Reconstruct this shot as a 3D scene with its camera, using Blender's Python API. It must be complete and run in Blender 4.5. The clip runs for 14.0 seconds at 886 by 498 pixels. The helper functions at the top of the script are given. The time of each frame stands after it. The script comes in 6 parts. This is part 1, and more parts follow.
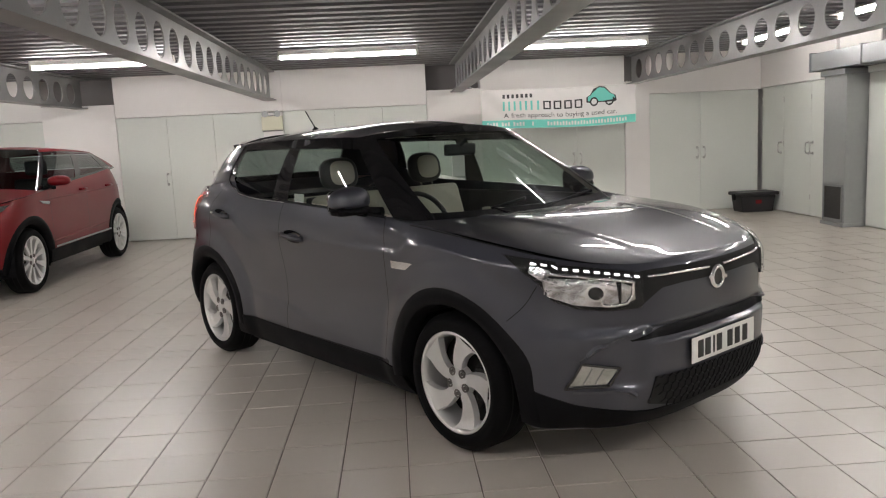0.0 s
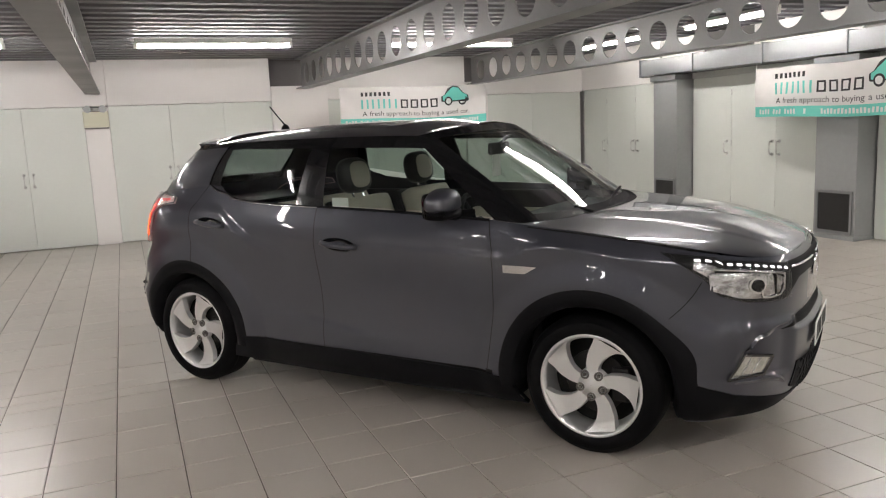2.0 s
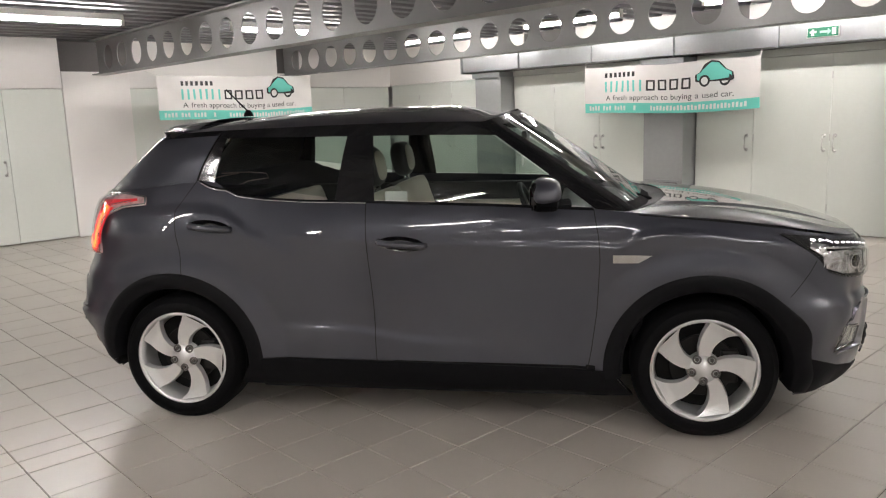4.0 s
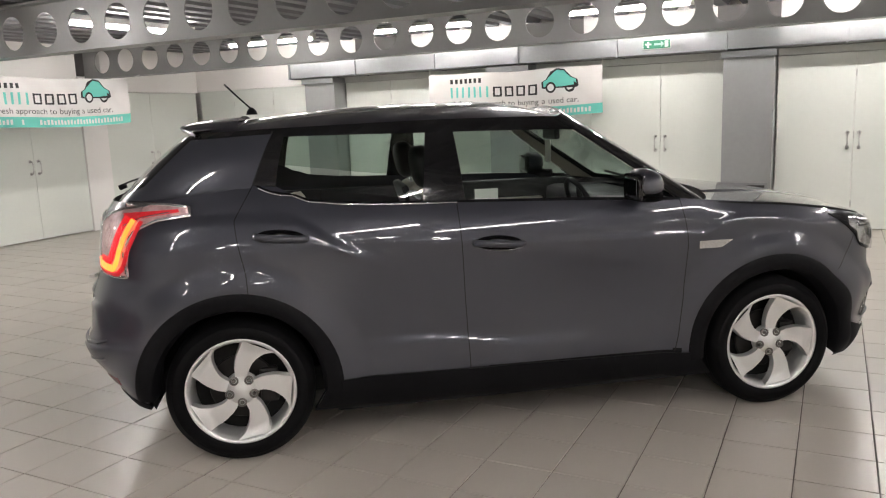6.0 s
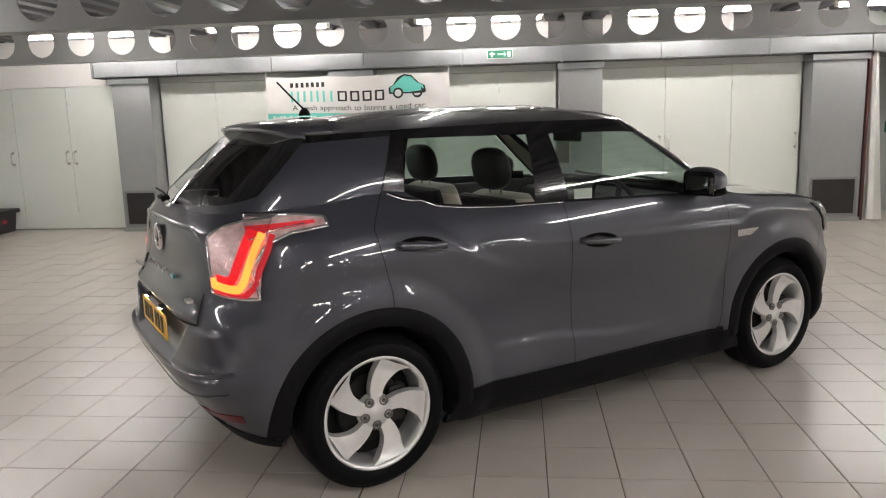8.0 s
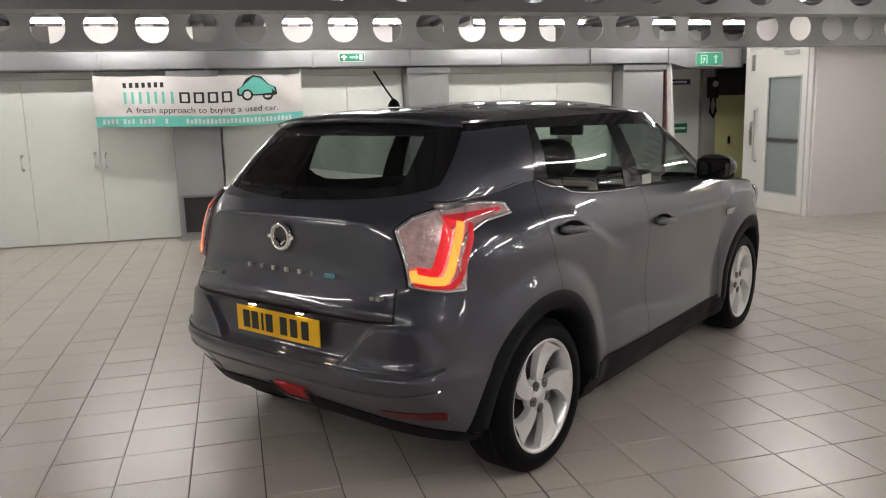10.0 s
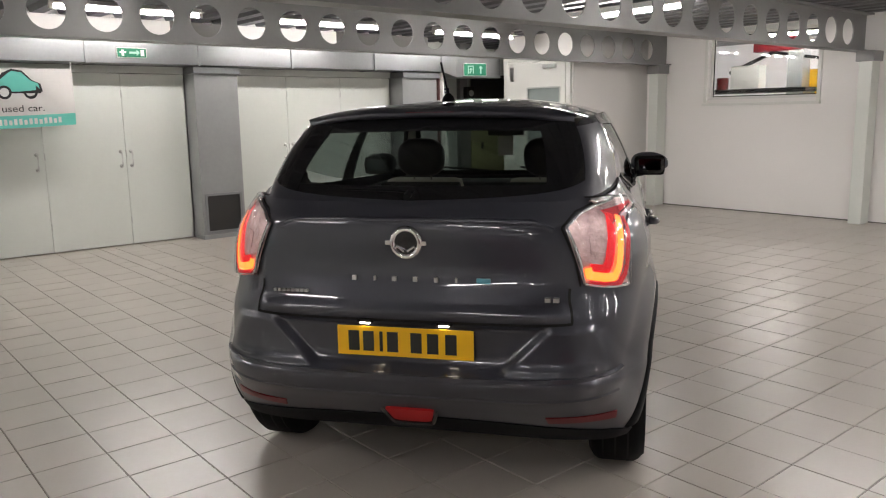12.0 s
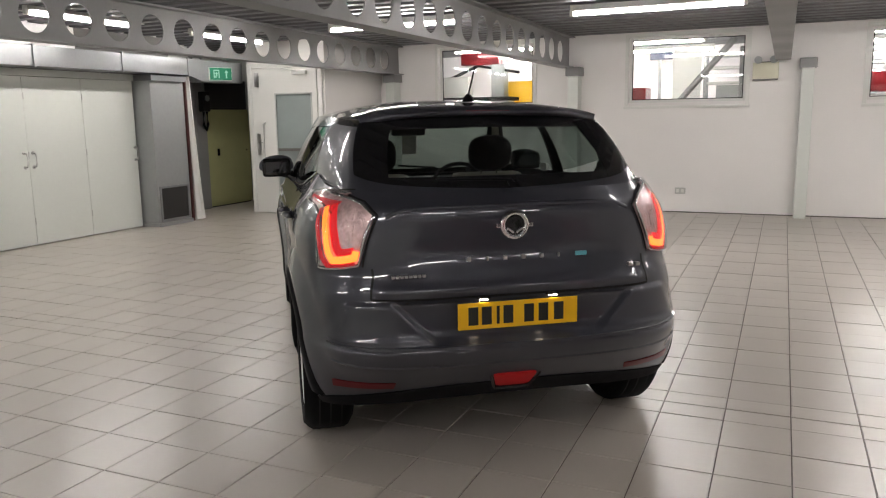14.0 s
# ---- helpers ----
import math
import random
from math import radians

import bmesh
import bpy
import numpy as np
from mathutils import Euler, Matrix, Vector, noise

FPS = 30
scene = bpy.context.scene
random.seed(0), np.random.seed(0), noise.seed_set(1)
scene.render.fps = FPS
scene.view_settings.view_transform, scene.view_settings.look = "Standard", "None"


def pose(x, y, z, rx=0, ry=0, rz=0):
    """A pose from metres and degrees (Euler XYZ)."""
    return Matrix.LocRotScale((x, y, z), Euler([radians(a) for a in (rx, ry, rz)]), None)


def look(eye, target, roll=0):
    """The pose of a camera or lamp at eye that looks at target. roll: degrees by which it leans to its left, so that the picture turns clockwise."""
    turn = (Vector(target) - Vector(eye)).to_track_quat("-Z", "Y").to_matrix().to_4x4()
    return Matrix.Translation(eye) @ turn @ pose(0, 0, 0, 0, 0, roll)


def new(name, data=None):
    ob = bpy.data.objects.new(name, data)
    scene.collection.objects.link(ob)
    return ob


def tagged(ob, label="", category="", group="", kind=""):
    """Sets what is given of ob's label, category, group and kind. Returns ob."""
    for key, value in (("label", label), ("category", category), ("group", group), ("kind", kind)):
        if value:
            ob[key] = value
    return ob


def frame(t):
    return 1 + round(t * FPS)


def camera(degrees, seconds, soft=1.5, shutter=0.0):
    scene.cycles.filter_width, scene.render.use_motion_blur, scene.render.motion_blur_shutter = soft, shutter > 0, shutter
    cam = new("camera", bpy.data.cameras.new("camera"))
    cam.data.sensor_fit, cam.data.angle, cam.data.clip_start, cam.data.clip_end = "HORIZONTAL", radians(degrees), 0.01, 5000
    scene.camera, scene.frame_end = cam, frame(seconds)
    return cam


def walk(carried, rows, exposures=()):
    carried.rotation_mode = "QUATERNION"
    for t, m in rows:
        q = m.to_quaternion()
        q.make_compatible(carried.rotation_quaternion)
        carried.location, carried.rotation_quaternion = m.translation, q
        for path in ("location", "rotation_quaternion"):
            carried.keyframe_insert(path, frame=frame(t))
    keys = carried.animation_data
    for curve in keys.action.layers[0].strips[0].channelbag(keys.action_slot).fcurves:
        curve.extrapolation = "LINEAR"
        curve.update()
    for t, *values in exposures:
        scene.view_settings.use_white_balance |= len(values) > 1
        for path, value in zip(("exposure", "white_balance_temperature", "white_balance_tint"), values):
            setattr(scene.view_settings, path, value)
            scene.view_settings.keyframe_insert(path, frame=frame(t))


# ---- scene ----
import functools

cam = camera(59.7, 14.0, soft=1.15)

PATH = [
    (0, (-0.14, -5.036, 1.464), (-0.027, -3.06, 1.178), -2.8),
    (0.5, (-0.531, -4.917, 1.513), (-0.226, -2.963, 1.214), -2.7),
    (1, (-0.985, -4.82, 1.524), (-0.53, -2.896, 1.222), -2.7),
    (1.5, (-1.37, -4.659, 1.512), (-0.778, -2.774, 1.202), -2.7),
    (2, (-1.786, -4.455, 1.54), (-1.045, -2.625, 1.221), -2.6),
    (2.5, (-2.184, -4.242, 1.544), (-1.274, -2.491, 1.219), -2.6),
    (3, (-2.522, -3.92, 1.554), (-1.452, -2.265, 1.217), -2.3),
    (5.5, (-3.776, -2.173, 1.517), (-2.11, -1.122, 1.168), -2.2),
    (6, (-3.99, -1.799, 1.521), (-2.236, -0.904, 1.175), -2.2),
    (6.5, (-4.214, -1.428, 1.543), (-2.386, -0.693, 1.197), -2.1),
    (7, (-4.318, -1.006, 1.552), (-2.428, -0.453, 1.203), -2.1),
    (7.5, (-4.463, -0.544, 1.564), (-2.531, -0.168, 1.21), -1.9),
    (10, (-4.370, 1.727, 1.523), (-2.468, 1.220, 1.173), -1.6),
    (10.5, (-4.185, 2.096, 1.525), (-2.341, 1.409, 1.167), -1.5),
    (11, (-3.94, 2.469, 1.516), (-2.186, 1.578, 1.157), -1.2),
    (11.5, (-3.66, 2.844, 1.5), (-2.031, 1.739, 1.147), -1.0),
    (12, (-3.39, 3.241, 1.497), (-1.876, 1.981, 1.153), -1.0),
    (12.5, (-3.176, 3.658, 1.49), (-1.801, 2.246, 1.152), -0.9),
    (13, (-2.887, 4.012, 1.49), (-1.7, 2.439, 1.15), -0.7),
    (13.5, (-2.535, 4.349, 1.497), (-1.538, 2.649, 1.159), -0.7),
    (14, (-2.16, 4.58, 1.481), (-1.367, 2.775, 1.143), -0.9),
]
walk(cam, [(t, look(eye, target, roll)) for t, eye, target, roll in PATH], exposures=[(0.0, 0.12), (1.0, 0.2), (3.0, 0.3), (5.5, 0.46), (7.5, 0.38), (10.0, 0.17), (12.0, 0.12), (14.0, 0.04)])

# ---------------------------------------------------------------- light
world = bpy.data.worlds.new("world")
world.use_nodes = True
world.node_tree.nodes["Background"].inputs[0].default_value = (0.9, 0.95, 1.0, 1)
world.node_tree.nodes["Background"].inputs[1].default_value = 0.02
scene.world = world
scene.view_settings.exposure = 0.0
TUBE_LIGHT = 80.0


# ---------------------------------------------------------------- materials
def surface(name, colour, rough=0.5, metal=0.0, grain=40.0, stain=2.5, vary=0.08, bump=0.02, coat=0.0, rvary=0.1, island=0.0, spec=0.5, ior=1.5):
    """A painted, plastic, tiled or metal surface with variation at two scales."""
    m = bpy.data.materials.new(name)
    m.use_nodes = True
    t, link = m.node_tree.nodes, m.node_tree.links
    b = t["Principled BSDF"]
    b.inputs["Roughness"].default_value = rough
    b.inputs["Metallic"].default_value = metal
    b.inputs["Coat Weight"].default_value = coat
    b.inputs["Specular IOR Level"].default_value = spec
    b.inputs["IOR"].default_value = ior
    b.inputs["Coat Roughness"].default_value = 0.025
    b.inputs["Coat IOR"].default_value = 1.5
    co = t.new("ShaderNodeTexCoord")
    fine, wide = t.new("ShaderNodeTexNoise"), t.new("ShaderNodeTexNoise")
    fine.inputs["Scale"].default_value, wide.inputs["Scale"].default_value = grain, stain
    fine.inputs["Detail"].default_value, wide.inputs["Detail"].default_value = 3, 4
    link.new(co.outputs["Object"], fine.inputs["Vector"])
    link.new(co.outputs["Object"], wide.inputs["Vector"])
    mix = t.new("ShaderNodeMath")
    mix.operation = "MULTIPLY_ADD"
    link.new(fine.outputs["Fac"], mix.inputs[0])
    mix.inputs[1].default_value = 0.4
    link.new(wide.outputs["Fac"], mix.inputs[2])
    val = t.new("ShaderNodeMapRange")
    val.inputs["From Min"].default_value, val.inputs["From Max"].default_value = 0.35, 1.05
    val.inputs["To Min"].default_value, val.inputs["To Max"].default_value = 1 - vary, 1 + vary
    link.new(mix.outputs[0], val.inputs["Value"])
    hsv = t.new("ShaderNodeHueSaturation")
    hsv.inputs["Color"].default_value = (*colour, 1)
    last = val.outputs[0]
    if island:
        info = t.new("ShaderNodeObjectInfo") if island > 0 else t.new("ShaderNodeNewGeometry")
        rng = t.new("ShaderNodeMapRange")
        rng.inputs["To Min"].default_value, rng.inputs["To Max"].default_value = 1 - abs(island), 1 + abs(island)
        link.new(info.outputs["Random" if island > 0 else "Random Per Island"], rng.inputs["Value"])
        mul = t.new("ShaderNodeMath")
        mul.operation = "MULTIPLY"
        link.new(last, mul.inputs[0])
        link.new(rng.outputs[0], mul.inputs[1])
        last = mul.outputs[0]
    link.new(last, hsv.inputs["Value"])
    link.new(hsv.outputs[0], b.inputs["Base Color"])
    if rvary:
        rr = t.new("ShaderNodeMapRange")
        rr.inputs["From Min"].default_value, rr.inputs["From Max"].default_value = 0.3, 0.7
        rr.inputs["To Min"].default_value, rr.inputs["To Max"].default_value = max(0.02, rough - rvary), min(1, rough + rvary)
        link.new(wide.outputs["Fac"], rr.inputs["Value"])
        link.new(rr.outputs[0], b.inputs["Roughness"])
    if bump:
        bn = t.new("ShaderNodeBump")
        bn.inputs["Strength"].default_value = bump
        bn.inputs["Distance"].default_value = 0.01
        link.new(fine.outputs["Fac"], bn.inputs["Height"])
        link.new(bn.outputs[0], b.inputs["Normal"])
    return m


def glow(name, colour, strength):
    m = bpy.data.materials.new(name)
    m.use_nodes = True
    b = m.node_tree.nodes["Principled BSDF"]
    b.inputs["Base Color"].default_value = (*colour, 1)
    b.inputs["Emission Color"].default_value = (*colour, 1)
    b.inputs["Emission Strength"].default_value = strength
    return m


def pane(name, tint=(0.8, 0.9, 0.85), sheen=0.07):
    """Thin glass: tinted see-through with a mirror sheen that grows at grazing angles."""
    m = bpy.data.materials.new(name)
    m.use_nodes = True
    t, link = m.node_tree.nodes, m.node_tree.links
    t.remove(t["Principled BSDF"])
    out = t["Material Output"]
    tr, gl, mx, lw, pw, sc = (t.new(n) for n in ("ShaderNodeBsdfTransparent", "ShaderNodeBsdfGlossy", "ShaderNodeMixShader", "ShaderNodeLayerWeight", "ShaderNodeMath", "ShaderNodeMapRange"))
    tr.inputs[0].default_value = (*tint, 1)
    gl.inputs["Roughness"].default_value = 0.012
    lw.inputs["Blend"].default_value = 0.5
    pw.operation = "POWER"
    pw.inputs[1].default_value = 4.5
    sc.inputs["To Min"].default_value, sc.inputs["To Max"].default_value = sheen, 1.0
    link.new(lw.outputs["Facing"], pw.inputs[0])
    link.new(pw.outputs[0], sc.inputs["Value"])
    link.new(sc.outputs[0], mx.inputs[0])
    link.new(tr.outputs[0], mx.inputs[1])
    link.new(gl.outputs[0], mx.inputs[2])
    link.new(mx.outputs[0], out.inputs[0])
    return m


M = dict(
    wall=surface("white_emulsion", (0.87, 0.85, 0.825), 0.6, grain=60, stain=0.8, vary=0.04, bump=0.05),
    door=surface("pale_grey_gloss", (0.73, 0.76, 0.71), 0.38, grain=25, stain=0.9, vary=0.04, bump=0.02, rvary=0.05),
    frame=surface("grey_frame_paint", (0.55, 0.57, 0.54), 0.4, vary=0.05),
    galv=surface("galvanised_steel", (0.31, 0.32, 0.325), 0.38, 0.85, grain=30, stain=3, vary=0.12, rvary=0.09),
    clad=surface("grey_metal_cladding", (0.36, 0.37, 0.37), 0.42, 0.5, grain=18, stain=1.2, vary=0.1),
    beam=surface("grey_steel_paint", (0.25, 0.25, 0.245), 0.42, 0.15, grain=30, stain=1.5, vary=0.08),
    deck=surface("steel_deck", (0.19, 0.19, 0.20), 0.55, 0.45, grain=20, stain=1.5, vary=0.12),
    gap=surface("black_gap", (0.003, 0.003, 0.003), 0.9, bump=0, rvary=0),
    dark=surface("dark_void", (0.05, 0.05, 0.05), 0.8),
    # dark tone; over the east duct it stands in for missing light
    void=surface("dark_grey_wall", (0.16, 0.15, 0.145), 0.8, vary=0.15),
    tile=surface("beige_floor_tile", (0.50, 0.453, 0.40), 0.3, grain=60, stain=0.7, vary=0.06, bump=0.005, rvary=0.015, island=0.03, spec=0.5, ior=2.1),
    tiles=surface("beige_floor_tiles", (0.50, 0.453, 0.40), 0.3, grain=60, stain=0.7, vary=0.06, bump=0.005, rvary=0.015, island=-0.03, spec=0.5, ior=2.1),
    grout=surface("dark_grout", (0.16, 0.138, 0.117), 0.8, grain=120, vary=0.25),
    chrome=surface("chrome", (0.8, 0.8, 0.8), 0.12, 1.0, vary=0.03, bump=0),
    steel=surface("brushed_steel", (0.6, 0.6, 0.58), 0.32, 1.0, vary=0.05, rvary=0.03),
    rubber=surface("black_plastic", (0.006, 0.006, 0.007), 0.55, grain=200, vary=0.15, bump=0.05, spec=0.08),
    tyre=surface("tyre_rubber", (0.004, 0.004, 0.0045), 0.6, grain=150, vary=0.2, bump=0.06, spec=0.08),
    gloss=surface("gloss_black", (0.008, 0.008, 0.009), 0.12, coat=0.6, vary=0.05, bump=0),
    paint=surface("dark_grey_metallic_paint", (0.042, 0.0440, 0.0560), 0.34, 0.25, grain=900, stain=1.2, vary=0.05, bump=0, coat=1.0, rvary=0.0, spec=0.25),
    red=surface("red_metallic_paint", (0.16, 0.002, 0.006), 0.36, 0.2, grain=600, vary=0.05, bump=0, coat=0.4, rvary=0.02, spec=0.2),
    alloy=surface("silver_alloy", (0.76, 0.76, 0.75), 0.31, 0.7, grain=80, vary=0.04, bump=0.0, rvary=0),
    darkalloy=surface("dark_brake_metal", (0.02, 0.019, 0.018), 0.5, 0.6, vary=0.2),
    glass=pane("car_glass", (0.62, 0.70, 0.66)),
    tintglass=pane("tinted_car_glass", (0.34, 0.38, 0.37)),
    lamplens_clear=pane("clear_lamp_lens", (0.96, 0.96, 0.96), 0.03),
    clear=pane("clear_glass", (0.93, 0.95, 0.94)),
    cream=surface("cream_leather", (0.50, 0.46, 0.38), 0.5, grain=90, vary=0.06, bump=0.05),
    blackleather=surface("black_leather", (0.010, 0.010, 0.011), 0.45, grain=90, vary=0.1, bump=0.06),
    redlens=surface("red_lens", (0.20, 0.004, 0.008), 0.12, coat=0.8, vary=0.1, bump=0),
    lamplens=surface("silver_lamp_bowl", (0.55, 0.55, 0.55), 0.15, 0.9, grain=20, vary=0.2, bump=0.1),
    facet=surface("faceted_lamp_silver", (0.72, 0.52, 0.52), 0.22, 0.4, grain=70, stain=20, vary=0.5, bump=0.4, rvary=0),
    bowl=surface("polished_lamp_bowl", (0.62, 0.62, 0.63), 0.1, 1.0, grain=22, stain=14, vary=0.6, bump=0.9, rvary=0),
    mirror=surface("mirror_glass", (0.09, 0.095, 0.10), 0.04, 1.0, vary=0.02, bump=0, rvary=0),
    foglens=glow("red_fog_lens", (0.30, 0.002, 0.004), 0.10),
    frosted=surface("frosted_door_glass", (0.27, 0.31, 0.30), 0.32, grain=15, vary=0.05, rvary=0),
    bluebadge=surface("blue_badge", (0.10, 0.33, 0.40), 0.3, bump=0),
    redglow=glow("red_light_bar", (1.0, 0.125, 0.018), 3.6),
    redwing=glow("red_lit_wing", (0.45, 0.006, 0.014), 0.42),
    redsoft=glow("red_light_soft", (0.75, 0.008, 0.015), 0.5),
    whiteglow=glow("white_led", (1.0, 0.95, 0.95), 3.0),
    platelamp=glow("plate_bulb", (1.0, 0.85, 0.65), 22.0),
    tube=glow("fluorescent_tube", (1.0, 0.945, 0.92), TUBE_LIGHT),
    white=surface("white_plastic", (0.78, 0.78, 0.74), 0.4, vary=0.03),
    ivory=surface("ivory_plastic", (0.66, 0.645, 0.50), 0.42, vary=0.04),
    yellow=surface("yellow_plate", (0.92, 0.52, 0.010), 0.35, vary=0.03, bump=0),
    ink=surface("black_print", (0.012, 0.012, 0.012), 0.5, bump=0),
    banner=surface("white_banner_vinyl", (0.64, 0.62, 0.60), 0.45, grain=8, stain=2, vary=0.05, bump=0.25),
    teal=surface("teal_print", (0.13, 0.52, 0.44), 0.45, vary=0.03, bump=0),
    green=surface("green_sign", (0.004, 0.15, 0.075), 0.35, vary=0.05, bump=0),
    signmark=surface("pale_sign_mark", (0.34, 0.52, 0.43), 0.4, vary=0.05, bump=0),
    olive=surface("olive_painted_door", (0.40, 0.40, 0.19), 0.45, vary=0.1),
    maroon=surface("dark_red_trim", (0.07, 0.02, 0.018), 0.5, vary=0.2),
    vent=surface("vent_mesh", (0.045, 0.043, 0.042), 0.6, 0.3, vary=0.2),
    crate=surface("black_crate_plastic", (0.02, 0.018, 0.02), 0.45, vary=0.15),
    reflector=surface("red_reflector", (0.085, 0.002, 0.005), 0.3, spec=0.2, coat=0.1, vary=0.1, bump=0),
    fogbowl=surface("fog_lamp_bowl", (0.66, 0.65, 0.62), 0.25, 0.8, grain=22, stain=14, vary=0.25, bump=0.3, rvary=0),
    nut=surface("dull_nut_steel", (0.22, 0.21, 0.20), 0.4, 0.8, vary=0.15, bump=0),
    navy=surface("navy_print", (0.012, 0.02, 0.07), 0.4, bump=0),
    # emission in place of light falling on the workshop wall
    wall_glow=glow("workshop_wall_glow", (1.0, 0.94, 0.95), 0.32),
)


# ---------------------------------------------------------------- mesh helpers
def link_mesh(name, bm, material, smooth=False):
    me = bpy.data.meshes.new(name)
    bm.to_mesh(me)
    bm.free()
    me.materials.append(material)
    if smooth:
        me.polygons.foreach_set("use_smooth", [True] * len(me.polygons))
    return new(name, me)


def part(name, bm, material, parent=None, label="", smooth=False):
    """One mesh object under a thing or under a part."""
    ob = link_mesh(name, bm, material, smooth)
    ob.parent = parent
    if label:
        ob["label"] = label
    return ob


def anchor(name, m, label="", category="", group="", kind=""):
    ob = new(name)
    ob.matrix_basis = m
    ob.empty_display_size = 0.1
    return tagged(ob, label, category, group, kind)


def box(bm, x0, x1, y0, y1, z0, z1, bevel=0.0):
    out = bmesh.ops.create_cube(bm, size=1, matrix=Matrix.Translation(((x0 + x1) / 2, (y0 + y1) / 2, (z0 + z1) / 2)) @ Matrix.Diagonal((abs(x1 - x0), abs(y1 - y0), abs(z1 - z0), 1)))
    if bevel:
        edges = {e for v in out["verts"] for e in v.link_edges}
        bmesh.ops.bevel(bm, geom=list(edges), offset=bevel, segments=2, affect="EDGES", profile=0.6)
    return bm


def boxes(*dims, bevel=0.0):
    bm = bmesh.new()
    for d in dims:
        box(bm, *d, bevel=bevel)
    return bm


def rod(bm, a, b, r, r2=None, seg=12):
    a, b = Vector(a), Vector(b)
    d = b - a
    m = Matrix.Translation((a + b) / 2) @ d.to_track_quat("Z", "Y").to_matrix().to_4x4()
    bmesh.ops.create_cone(bm, cap_ends=True, segments=seg, radius1=r, radius2=r if r2 is None else r2, depth=d.length, matrix=m)
    return bm


def sweep(bm, pts, r, seg=8):
    """A tube along a polyline."""
    pts = [Vector(p) for p in pts]
    rings = []
    for i, p in enumerate(pts):
        d = (pts[min(i + 1, len(pts) - 1)] - pts[max(i - 1, 0)]).normalized()
        q = d.to_track_quat("Z", "Y")
        rings.append([bm.verts.new(p + q @ Vector((r * math.cos(k * math.tau / seg), r * math.sin(k * math.tau / seg), 0))) for k in range(seg)])
    for a, b in zip(rings, rings[1:]):
        for k in range(seg):
            bm.faces.new((a[k], a[(k + 1) % seg], b[(k + 1) % seg], b[k]))
    bm.faces.new(rings[0][::-1])
    bm.faces.new(rings[-1])
    return bm


def lathe(bm, profile, seg=48, axis="Y"):
    """Turn (radius, along) pairs round the y axis."""
    rings = [[bm.verts.new((r * math.cos(k * math.tau / seg), h, r * math.sin(k * math.tau / seg))) for k in range(seg)] for r, h in profile]
    for a, b in zip(rings, rings[1:]):
        for k in range(seg):
            bm.faces.new((a[k], a[(k + 1) % seg], b[(k + 1) % seg], b[k]))
    return bm


def sheet(P, flip=False, bm=None):
    """A grid of quads through an n x m x 3 array."""
    bm = bm or bmesh.new()
    n, m = len(P), len(P[0])
    V = [[bm.verts.new(tuple(map(float, P[i][j]))) for j in range(m)] for i in range(n)]
    for i in range(n - 1):
        for j in range(m - 1):
            q = (V[i][j], V[i + 1][j], V[i + 1][j + 1], V[i][j + 1])
            try:
                bm.faces.new(q[::-1] if flip else q)
            except ValueError:
                pass
    return bm


def smoothstep(a, b, x):
    t = np.clip((np.asarray(x, float) - a) / (b - a), 0, 1)
    return t * t * (3 - 2 * t)


def ease(a, b, x):
    """smoothstep for one number."""
    t = min(1.0, max(0.0, (x - a) / (b - a)))
    return t * t * (3 - 2 * t)


def curve(xs, ys):
    """A smooth function through a few knots (monotone cubic)."""
    xs, ys = np.array(xs, float), np.array(ys, float)
    d = np.diff(ys) / np.diff(xs)
    s = np.zeros(len(xs))
    s[0], s[-1] = d[0], d[-1]
    for i in range(1, len(xs) - 1):
        s[i] = 0 if d[i - 1] * d[i] <= 0 else 2 * d[i - 1] * d[i] / (d[i - 1] + d[i])

    def f(x):
        x = np.clip(np.asarray(x, float), xs[0], xs[-1])
        i = np.clip(np.searchsorted(xs, x) - 1, 0, len(xs) - 2)
        h = xs[i + 1] - xs[i]
        t = (x - xs[i]) / h
        return ys[i] * (1 + 2 * t) * (1 - t) ** 2 + s[i] * h * t * (1 - t) ** 2 + ys[i + 1] * t * t * (3 - 2 * t) + s[i + 1] * h * t * t * (t - 1)
    return f


# ---------------------------------------------------------------- the room
NORTH, EAST, SOUTH, WEST = 7.95, 6.14, -7.47, -9.0
CEIL = 2.67

tagged(link_mesh("ceiling_slab", boxes((WEST - 0.2, 8.2, SOUTH - 0.2, 8.5, CEIL + 0.065, CEIL + 0.2)), M["dark"]), "dark slab over the metal deck", "ceiling", kind="structure")


def deck():
    """Trapezoid steel deck with ribs that run east and west."""
    bm = bmesh.new()
    pitch, y, rows = 0.3, SOUTH, []
    while y < 8.4:
        rows += [(y, CEIL), (y + 0.13, CEIL), (y + 0.16, CEIL + 0.06), (y + 0.27, CEIL + 0.06)]
        y += pitch
    return sheet([[(WEST, a, z) for a, z in rows], [(8.0, a, z) for a, z in rows]], bm=bm)


tagged(link_mesh("ceiling", deck(), M["deck"]), "grey ribbed steel deck ceiling", "ceiling", kind="structure")


